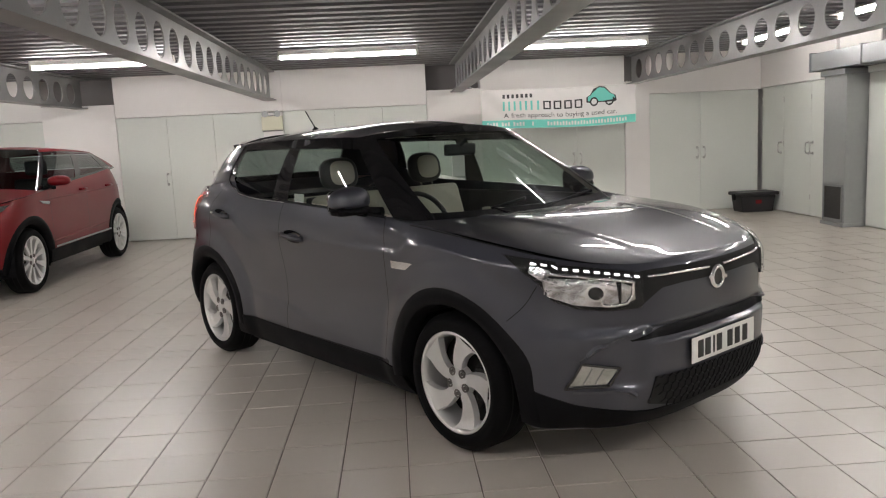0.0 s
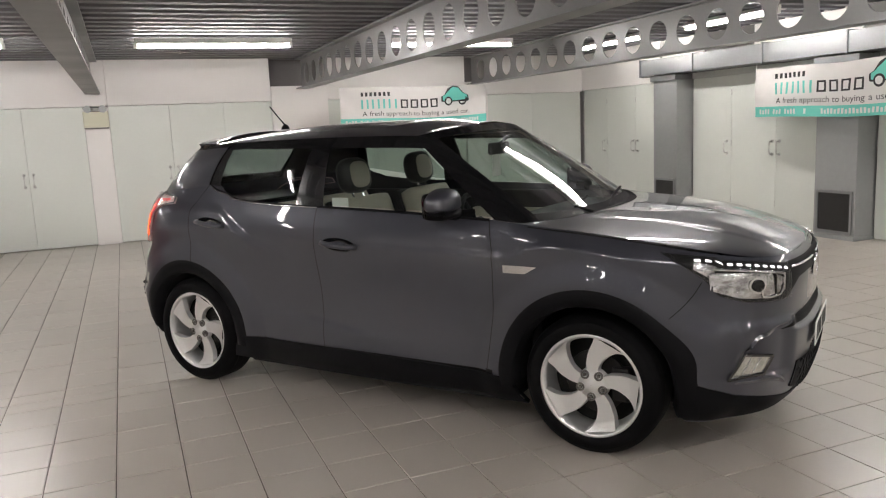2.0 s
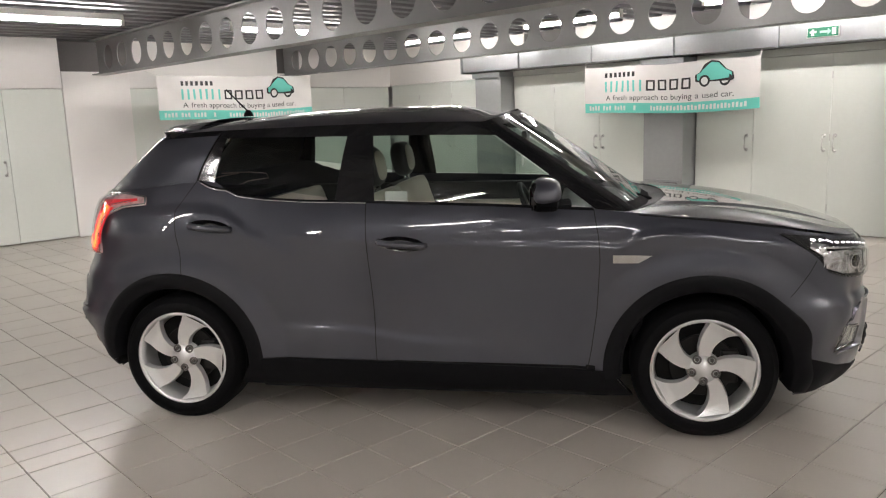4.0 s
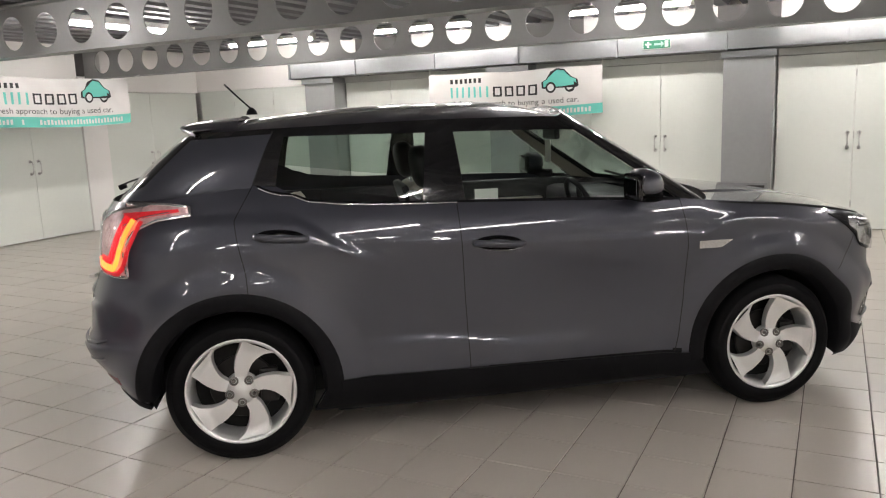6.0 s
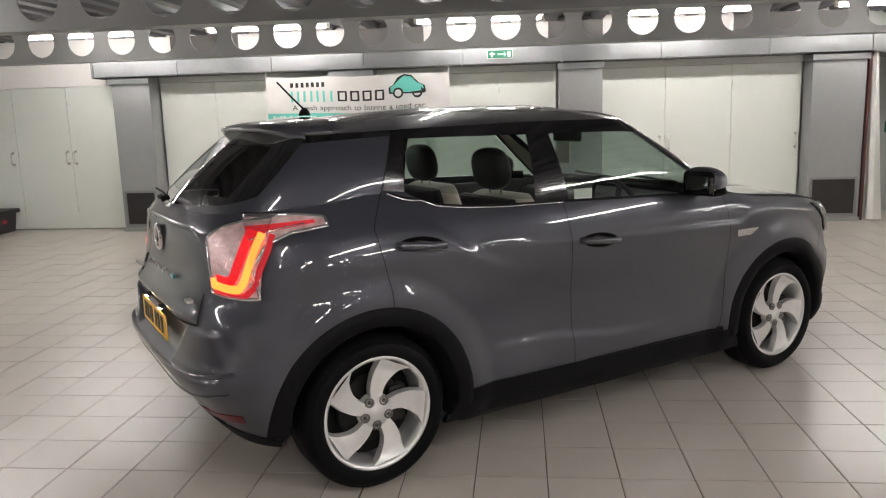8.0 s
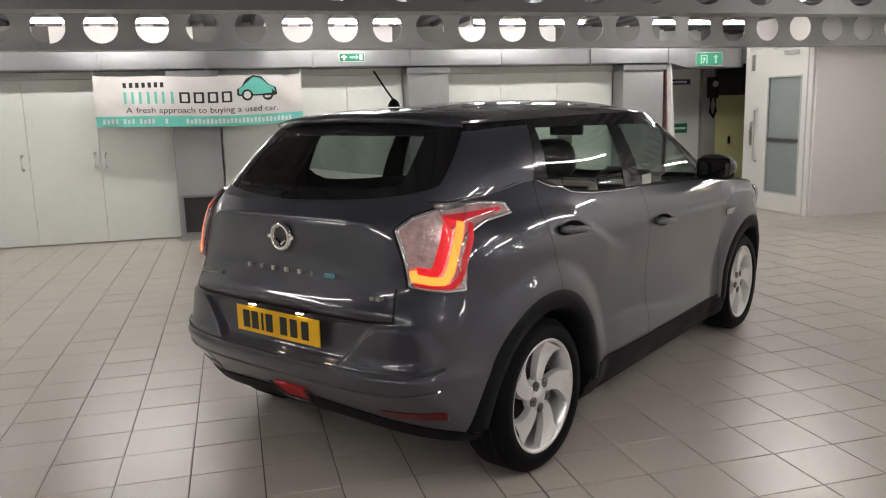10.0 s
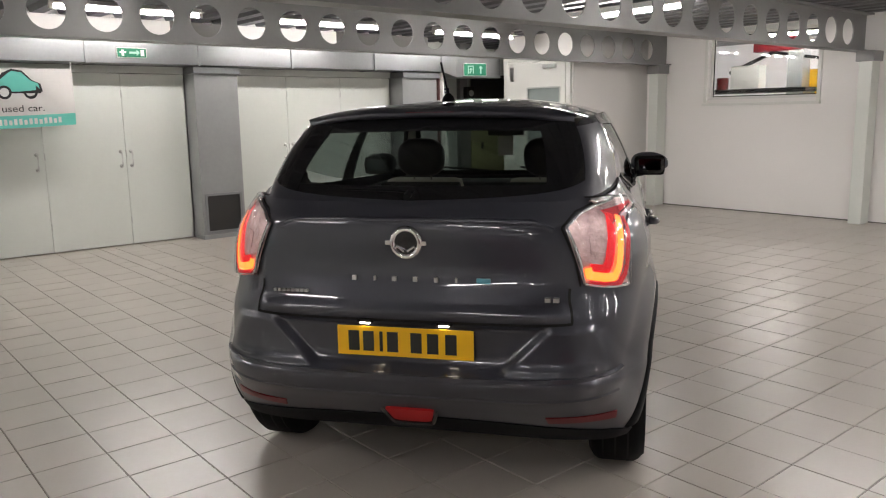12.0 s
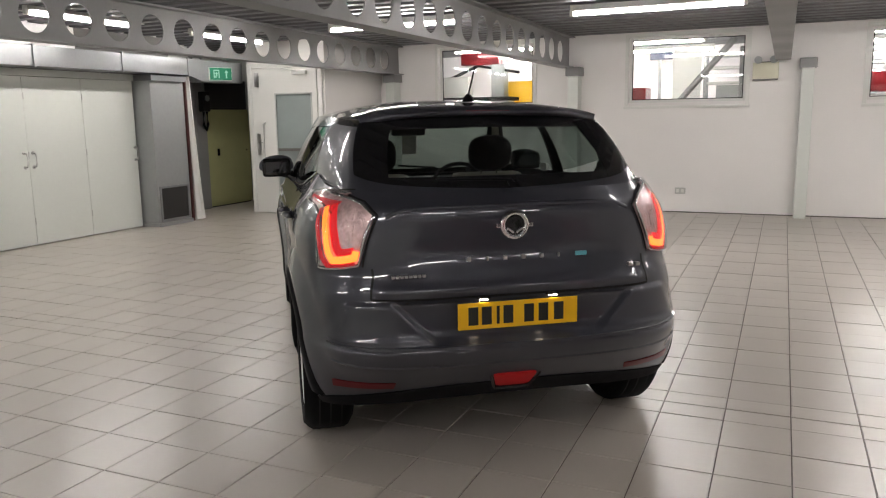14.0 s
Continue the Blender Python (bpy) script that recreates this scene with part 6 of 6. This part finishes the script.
rb = part("rear_badge", lathe(bmesh.new(), [(0.04, 0.0), (0.043, 0.010), (0.052, 0.014), (0.06, 0.009), (0.063, 0.0)], 40), M["chrome"], car, "chrome ring badge on the tailgate", True)
rb.matrix_basis = pose(-1.942, 0, 1.035, 0, 0, 90) @ Matrix.Scale(1.0, 4)
part("badge_disc", lathe(bmesh.new(), [(0.0005, 0.004), (0.042, 0.004)], 24), M["gloss"], rb)
for k in (-0.065, 0.065):
    part("badge_wing", boxes((k - 0.014, k + 0.014, 0.0, 0.008, -0.009, 0.009), bevel=0.003), M["chrome"], rb)
    part("badge_fold", sweep(bmesh.new(), [(k * 0.75, 0.006, -0.032), (k * 0.5, 0.008, -0.012), (k * 0.1, 0.008, -0.03)], 0.005, 6), M["chrome"], rb)
for k, y in enumerate((0.20, 0.12, 0.045, -0.035, -0.115, -0.19)):
    w = 0.003 if k in (1, 5) else 0.0075
    part("letter_bar", boxes((-1.962, -1.950, y - w, y + w, 0.894, 0.911)), M["steel"], car, "chrome bar of lettering")
part("round_badge", boxes((-1.962, -1.950, -0.315, -0.265, 0.895, 0.913), bevel=0.003), M["bluebadge"], car, "small blue-green badge")
for k in range(8):
    part("letter_bar", boxes((-1.972, -1.955, 0.385 + 0.018 * k, 0.397 + 0.018 * k, 0.842, 0.852)), M["steel"], car, "small chrome lettering bar")
for y in (-0.56, -0.53):
    part("letter_bar", boxes((-1.965, -1.940, y, y + 0.02, 0.836, 0.85)), M["steel"], car, "small chrome lettering bar")
bm = sweep(bmesh.new(), [(-1.895, -0.02, 1.215), (-1.89, 0.06, 1.222), (-1.876, 0.32, 1.226)], 0.005, 8)
wip = part("rear_wiper", bm, M["rubber"], car, "black rear wiper")
part("wiper_hub", rod(bmesh.new(), (-1.92, 0.0, 1.20), (-1.885, 0.0, 1.212), 0.014), M["rubber"], wip)

for ob in car.children:
    if ob.name.split(".")[0] in ("windscreen", "front_side_window", "rear_side_window", "rear_window"):
        ob.visible_shadow = False

# lit lamps over the number plate
for y in (-0.15, 0.15):
    pl = part("plate_lamp", boxes((-1.998, -1.972, y - 0.03, y + 0.03, 0.742, 0.752), bevel=0.002), M["rubber"], car, "small lit lamp over the number plate")
    part("bulb", boxes((-2.003, -1.99, y - 0.018, y + 0.018, 0.7385, 0.7418)), M["platelamp"], pl, "warm lit bulb")

# mirrors
for side in (1, -1):
    mr = new("door_mirror")
    mr.parent, mr.matrix_basis = car, Matrix.Translation((0.575, side * 0.915, 1.15)) @ Matrix.Diagonal((1, side, 1, 1))
    mr["label"] = "dark grey door mirror with a black foot"
    bm = bmesh.new()
    bmesh.ops.create_uvsphere(bm, u_segments=24, v_segments=14, radius=1)
    for v in bm.verts:
        x, y, z = v.co
        sx = 0.085 if x > 0 else 0.05
        v.co = (math.copysign(abs(x) ** 0.8, x) * sx, math.copysign(abs(y) ** 0.7, y) * 0.118, math.copysign(abs(z) ** 0.65, z) * (0.085 - 0.02 * max(0, y)) if z > 0 else -0.035 * abs(z))
    part("cover", bm, M["paint"], mr, smooth=True)
    part("mirror_glass", boxes((-0.058, -0.053, -0.07, 0.072, -0.034, 0.042), bevel=0.002), M["mirror"], mr, "mirror glass")
    part("rim", boxes((-0.0535, -0.02, -0.095, 0.096, -0.058, 0.064), bevel=0.028), M["gloss"], mr, "black mirror rim", True)
    part("lower_case", boxes((-0.046, 0.07, -0.098, 0.096, -0.064, -0.012), bevel=0.026), M["rubber"], mr, "black lower case", True)
    part("foot", sweep(bmesh.new(), [(0.01, -0.05, -0.045), (0.05, -0.10, -0.055), (0.11, -0.14, -0.055)], 0.028, 10), M["rubber"], mr)

# wipers on the screen
for y0, y1 in ((-0.62, -0.02), (0.0, 0.56)):
    bm = sweep(bmesh.new(), [(1.10, y0 * 0.4, 1.055), (1.03, (y0 + y1) / 2, 1.085), (0.98, y1, 1.11)], 0.008, 6)
    part("wiper", bm, M["rubber"], car, "black windscreen wiper")

# floor, cabin and seats
part("underbody", boxes((-1.62, 1.85, -0.62, 0.62, 0.21, 0.34), (-0.88, 0.88, -0.82, 0.82, 0.17, 0.33), bevel=0.02), M["gap"], car, "black underbody")
part("firewall", boxes((0.98, 1.03, -0.78, 0.78, 0.3, 1.0)), M["rubber"], car)
part("dashboard", boxes((0.62, 1.02, -0.74, 0.74, 0.78, 1.03), bevel=0.05), M["blackleather"], car, "black dashboard", True)
part("boot_floor", boxes((-1.85, -1.25, -0.6, 0.6, 0.62, 0.68)), M["rubber"], car)
part("parcel_shelf", boxes((-1.78, -1.25, -0.62, 0.62, 1.06, 1.09), bevel=0.01), M["rubber"], car, "black parcel shelf")
for side in (1, -1):
    part("door_lining", boxes((-0.88, 0.85, side * 0.76, side * 0.80, 0.4, 1.07), (-1.15, -0.875, side * 0.76, side * 0.80, 0.76, 1.07), bevel=0.012), M["blackleather"], car)
    part("armrest", boxes((-0.15, 0.6, side * 0.70, side * 0.762, 0.78, 0.95), bevel=0.015), M["cream"], car, "cream door armrest")
    part("pillar_lining", cabin.piece((0.95, 0.97), (1.38, 1.15), 0.0, 0.98, -0.02, side, 6, 10), M["cream"], car, "", True)
    part("pillar_lining", cabin.piece((3.02, 3.02), (3.9, 3.9), 0.0, 0.95, -0.03, side, 10, 8), M["blackleather"], car, "", True)
    seat(car, 0.12, side * 0.36)
for y in (-0.38, 0.0, 0.38):
    seat(car, -0.62, y, 0.56, False)
part("headlining", sheet([[(x, y, 1.475) for y in (-0.6, 0.6)] for x in (0.32, -1.42)]), M["cream"], car)
wheel_ring = bmesh.new()
sweep(wheel_ring, [(0.185 * math.cos(a), 0.185 * math.sin(a), 0) for a in np.linspace(0, math.tau, 33)], 0.015, 8)
for a in (90, 210, 330):
    rod(wheel_ring, (0, 0, -0.02), (0.17 * math.cos(math.radians(a)), 0.17 * math.sin(math.radians(a)), 0), 0.016)
sw = part("steering_wheel", wheel_ring, M["blackleather"], car, "black steering wheel", True)
sw.matrix_basis = pose(0.50, -0.36, 0.98, 0, 66, 0)
part("boss", rod(bmesh.new(), (0, 0, -0.03), (0, 0, 0.01), 0.06, 0.05, 16), M["blackleather"], sw)
mi = part("inside_mirror", boxes((0.42, 0.45, -0.12, 0.12, 1.352, 1.422), bevel=0.014), M["blackleather"], car, "inside rear-view mirror")
part("mirror_stem", rod(bmesh.new(), (0.44, 0, 1.41), (0.50, 0, 1.455), 0.01), M["blackleather"], mi)
part("paper_tag", boxes((0.414, 0.417, -0.05, 0.05, 1.225, 1.35)), M["white"], mi, "pale paper tag hanging under the mirror")
part("window_sticker", boxes((-0.19, -0.08, -0.798, -0.796, 1.12, 1.17)), M["white"], car, "small white sticker in the door glass")
for side in (1, -1):
    for c in (BASE, -BASE):
        wheel(car, c, side * 0.865, HUB, side, 0.33, 0.242)
part("exhaust", sweep(bmesh.new(), [(-1.5, 0.45, 0.33), (-1.75, 0.45, 0.31), (-1.82, 0.45, 0.30)], 0.025, 12), M["darkalloy"], car)


# ---- the red car by the north-west bay
def red_car():
    ob = anchor("red_car", pose(-5.03, 4.90, 0, 0, 0, -90), "shiny red compact suv with dark trim and silver wheels", "car")
    hub, base, arch = 0.352, 1.33, 0.415
    half_r = curve((0.2, 0.3, 0.45, 0.7, 0.95, 1.05, 1.15, 1.25), (0.88, 0.92, 0.94, 0.948, 0.945, 0.93, 0.90, 0.86))
    nose_r = curve((0.2, 0.4, 0.6, 0.8, 0.95, 1.1), (2.02, 2.14, 2.17, 2.14, 2.06, 1.9))
    tail_r = curve((0.2, 0.4, 0.6, 0.8, 1.0, 1.25), (-1.9, -2.02, -2.06, -2.04, -2.0, -1.93))
    top_r = curve((-2.2, -1.6, -0.6, 0.6, 1.0, 1.6, 1.9, 2.2), (1.265, 1.265, 1.20, 1.12, 1.08, 1.03, 0.98, 0.95))
    low_r = curve((-2.2, 0, 2.2), (0.32, 0.27, 0.27))
    sh = Shell(half_r, nose_r, tail_r, top_r, low_r, 1.15, -1.1, 2.9, 2.5)

    def sort(x, y, z):
        if y > 0.5 and any((x - c) ** 2 + (z - hub) ** 2 < (arch + 0.02) ** 2 or (abs(x - c) < arch and z < hub) for c in (base, -base)):
            return None
        if z < 0.42 and abs(x) < 1.0:
            return "sill"
        if x > 0.85:
            return "front_wing"
        if x > -0.2:
            return "front_door"
        if x > -1.2:
            return "rear_door"
        return "rear_wing"
    cab = Cabin(poly3((0, 1, 2, 3, 4, 5), ((1.05, 0, 1.09), (0.88, 0.80, 1.10), (0.3, 0.865, 1.135), (-1.25, 0.85, 1.245), (-1.85, 0.72, 1.27), (-2.02, 0, 1.265))),
                poly3((0, 1, 2, 3, 4, 5), ((0.36, 0, 1.585), (0.25, 0.62, 1.555), (-0.1, 0.66, 1.558), (-1.2, 0.63, 1.505), (-1.48, 0.56, 1.475), (-1.56, 0, 1.485))))
    for side in (1, -1):
        made_r = panels(sh, ob, M["red"], sort, side, (40, 90, 40), 30)
        made_r["sill"].data.materials[0] = M["rubber"]
        for c in (base, -base):
            rows = []
            for a in np.linspace(math.radians(-16), math.radians(196), 50):
                row = []
                for r, d in ((arch - 0.02, -0.06), (arch, 0.008), (arch + 0.05, 0.010), (arch + 0.07, 0.0)):
                    x, z = c + r * math.cos(a), max(hub + r * math.sin(a), 0.27)
                    row.append(sh.off(sh.u_of_x(x, z), z, d, side))
                rows.append(row)
            part("arch_trim", sheet(rows), M["rubber"], ob, "black wheel arch trim", True)
            part("arch_liner", sheet([[(c + arch * math.cos(a), side * yy, hub + arch * math.sin(a)) for yy in (0.9, 0.5)] for a in np.linspace(-0.3, math.pi + 0.3, 30)]), M["rubber"], ob)
            wheel(ob, c, side * 0.915, hub, side, 0.352, 0.262, "straight")
        part("sill_cover", patch(sh, [("x", -0.95, 0.28), ("x", 0.95, 0.28)], [("x", -0.95, 0.43), ("x", 0.95, 0.41)], 0.01, side=side, n=30, m=5, thick=0.02), M["rubber"], ob, "black sill cover", True)
        for line in ([("x", 0.86, 1.09), ("x", 0.86, 0.44)], [("x", -0.2, 1.15), ("x", -0.2, 0.43)], [("x", -1.15, 1.2), ("x", -1.2, 0.95), ("x", -1.05, 0.7), ("x", -0.93, 0.5)]):
            part("panel_gap", ribbon(sh, line, 0.006, 0.002, side=side), M["dark"], ob)
        part("door_crease", ribbon(sh, [("x", 0.95, 0.985), ("x", -0.2, 1.0), ("x", -1.6, 1.02)], 0.02, 0.001, side=side, lift=0.007), M["red"], ob, "", True)
        part("door_crease", ribbon(sh, [("x", 0.85, 0.50), ("x", -0.85, 0.56)], 0.025, 0.001, side=side, lift=0.012), M["red"], ob, "", True)
        for x in (-0.12, -1.0):
            z = 1.04
            p = sh.at(sh.u_of_x(x, z), z)
            part("door_handle", sweep(bmesh.new(), [(x - 0.1, side * p[1], z), (x - 0.08, side * (p[1] + 0.03), z), (x + 0.08, side * (p[1] + 0.03), z), (x + 0.1, side * p[1], z)], 0.014), M["red"], ob, "", True)
        part("side_window", cab.piece((1.25, 1.2), (2.32, 2.4), 0.05, 0.9, 0.0, side, 20, 8), M["tintglass"], ob, "dark side glass", True)
        part("side_window", cab.piece((2.38, 2.46), (2.9, 2.9), 0.05, 0.9, 0.0, side, 20, 8), M["tintglass"], ob, "dark side glass", True)
        part("side_window", cab.piece((2.98, 2.98), (3.34, 3.28), 0.08, 0.88, 0.0, side, 20, 8), M["tintglass"], ob, "dark side glass", True)
        for q in ((1.0, 0.95, 1.27, 1.22), (2.3, 2.38, 2.4, 2.48), (2.89, 2.89, 2.99, 2.99), (3.30, 3.24, 4.1, 4.05)):
            part("window_pillar", cab.piece((q[0], q[1]), (q[2], q[3]), -0.02, 1.0, 0.004, side, 6, 8), M["gloss"] if q[0] < 3.2 else M["red"], ob, "", True)
        part("roof_rail", cab.piece((1.0, 0.95), (4.0, 4.0), 0.93, 1.0, 0.008, side, 40, 4), M["red"], ob, "", True)
        part("window_trim", cab.piece((1.2, 1.15), (3.3, 3.3), 0.88, 0.935, 0.006, side, 40, 4), M["gloss"], ob, "", True)
        part("sill_strip", ribbon(sh, [("x", 0.85, 0.437), ("x", -0.9, 0.452)], 0.022, 0.016, side=side, lift=0.006), M["clad"], ob, "silver strip over the sill", True)
        part("waist_rail", cab.piece((1.0, 1.0), (3.7, 3.7), -0.03, 0.07, 0.005, side, 40, 4), M["gloss"], ob, "", True)
        part("headlight", patch(sh, [("y", 0.55, 0.86), ("y", 0.75, 0.86), ("x", 1.75, 0.93)], [("y", 0.55, 0.95), ("y", 0.75, 0.965), ("x", 1.65, 0.985)], 0.01, True, side, 20, 5, thick=0.015), M["lamplens"], ob, "slim headlight", True)
        part("tail_light", patch(sh, [("y", 0.62, 0.95), ("x", -1.9, 0.93)], [("y", 0.62, 1.05), ("x", -1.78, 1.05)], 0.01, False, side, 14, 5, thick=0.015), M["redlens"], ob, "red tail light", True)
        part("wing_vent", patch(sh, [("x", 0.9, 0.93), ("x", 1.05, 0.95)], [("x", 0.88, 0.96), ("x", 1.12, 0.985)], 0.008, True, side, 8, 3, thick=0.01), M["clad"], ob, "grey wing vent", True)
        mr = new("door_mirror")
        mr.parent, mr.matrix_basis = ob, Matrix.Translation((0.68, side * 1.0, 1.17)) @ Matrix.Diagonal((1, side, 1, 1))
        bm = bmesh.new()
        bmesh.ops.create_uvsphere(bm, u_segments=20, v_segments=12, radius=1)
        for v in bm.verts:
            v.co = (math.copysign(abs(v.co.x) ** 0.8, v.co.x) * (0.085 if v.co.x > 0 else 0.045), math.copysign(abs(v.co.y) ** 0.75, v.co.y) * 0.13, math.copysign(abs(v.co.z) ** 0.8, v.co.z) * (0.075 if v.co.z > 0 else 0.045))
        part("cover", bm, M["red"], mr, "red mirror cover", True)
        part("foot", sweep(bmesh.new(), [(0.0, -0.05, -0.05), (0.06, -0.16, -0.06)], 0.03), M["rubber"], mr)
        part("seat_back", boxes((-0.18, -0.02, side * 0.36 - 0.22, side * 0.36 + 0.22, 0.5, 1.2), bevel=0.05), M["blackleather"], ob, "", True)
        part("headrest", boxes((-0.25, -0.15, side * 0.36 - 0.13, side * 0.36 + 0.13, 1.24, 1.42), bevel=0.04), M["blackleather"], ob, "", True)
    rows = []
    for x in np.linspace(0.95, 2.12, 30):
        z = float(top_r(x))
        e = sh.at(sh.u_of_x(x, z), z)
        rows.append([(x, e[1] * s_, z + (0.05 - 0.04 * float(smoothstep(1.7, 2.1, x))) * (1 - abs(s_) ** 2.6)) for s_ in np.linspace(-1, 1, 31)])
    part("bonnet", sheet(rows, flip=True), M["red"], ob, "red bonnet", True)
    rows = []
    for q in np.linspace(0.02, 4.98, 60):
        e = cab.at(q, 1.0)
        rows.append([(e[0], e[1] * s_, e[2] + 0.045 * (1 - abs(s_) ** 2.2) * float(smoothstep(0.4, 0.0, e[0]))) for s_ in np.linspace(-1, 1, 25)])
    part("roof", sheet(rows), M["red"], ob, "red roof", True)
    part("windscreen", full_piece(cab, (1.0, 1.0), 0.0, 1.0, 0.0), M["tintglass"], ob, "dark windscreen", True)
    part("rear_window", full_piece(cab, (4.0, 4.0), 0.05, 0.95, 0.0, front=False), M["tintglass"], ob, "dark rear window", True)
    part("grille", patch(sh, [("y", 0.0, 0.78), ("y", 0.5, 0.80)], [("y", 0.0, 0.90), ("y", 0.54, 0.92)], 0.006, True, 1, 12, 4, thick=0.01), M["rubber"], ob, "", True)
    part("grille", patch(sh, [("y", 0.0, 0.78), ("y", 0.5, 0.80)], [("y", 0.0, 0.90), ("y", 0.54, 0.92)], 0.006, True, -1, 12, 4, thick=0.01), M["rubber"], ob, "", True)
    part("dashboard", boxes((0.5, 0.95, -0.78, 0.78, 0.8, 1.08), bevel=0.05), M["blackleather"], ob, "", True)
    part("underbody", boxes((-1.95, 1.95, -0.8, 0.8, 0.22, 0.34), (-1.0, 1.0, -0.86, 0.86, 0.26, 0.9), bevel=0.02), M["rubber"], ob)
    return ob


red_car()


# ---------------------------------------------------------------- floor tiles
def tile_mesh(bm, x0, x1, y0, y1, z=0.0):
    c = 0.0015
    lo = [bm.verts.new(p) for p in ((x0, y0, z - 0.006), (x1, y0, z - 0.006), (x1, y1, z - 0.006), (x0, y1, z - 0.006))]
    hi = [bm.verts.new(p) for p in ((x0 + c, y0 + c, z), (x1 - c, y0 + c, z), (x1 - c, y1 - c, z), (x0 + c, y1 - c, z))]
    bm.faces.new(hi)
    for k in range(4):
        bm.faces.new((lo[k], lo[(k + 1) % 4], hi[(k + 1) % 4], hi[k]))


floor_ob = bpy.data.objects["floor"]
PX, PY, JOINT = 0.302, 0.308, 0.0046
bm = bmesh.new()
tile_mesh(bm, -PX / 2 + JOINT / 2, PX / 2 - JOINT / 2, -PY / 2 + JOINT / 2, PY / 2 - JOINT / 2)
one = bpy.data.meshes.new("tile")
bm.to_mesh(one)
bm.free()
one.materials.append(M["tile"])
rest = bmesh.new()
ys = []
y = 0.61 + 0.162
while y < 8.3:
    ys.append((y, y + PY))
    y += PY
y = 0.61 - 0.162
while y > SOUTH - 0.2:
    ys.append((y - PY, y))
    y -= PY
count = 0
for y0, y1 in ys + [(0.612, 0.772), (0.448, 0.608)]:
    x = -1.965 - 24 * PX
    while x < 7.3:
        cx, cy = x + PX / 2, (y0 + y1) / 2
        near = abs(y1 - y0 - PY) < 0.001 and -3.6 < cx < 1.6 and (-3.7 < cy < -1.3 or (1.6 < cy < 3.2 and cx < 0.6)) and count < 300
        dz = 0.0008 * math.sin(cx * 37.1 + cy * 91.7)
        if near:
            t_ob = new("tile", one)
            t_ob.parent = floor_ob
            t_ob.location = (cx, cy, dz)
            count += 1
        else:
            g = JOINT / 2
            tile_mesh(rest, x + g, x + PX - g, y0 + g, y1 - g, dz)
        x += PX
part("tile_field", rest, M["tiles"], floor_ob)["kind"] = "stuff"
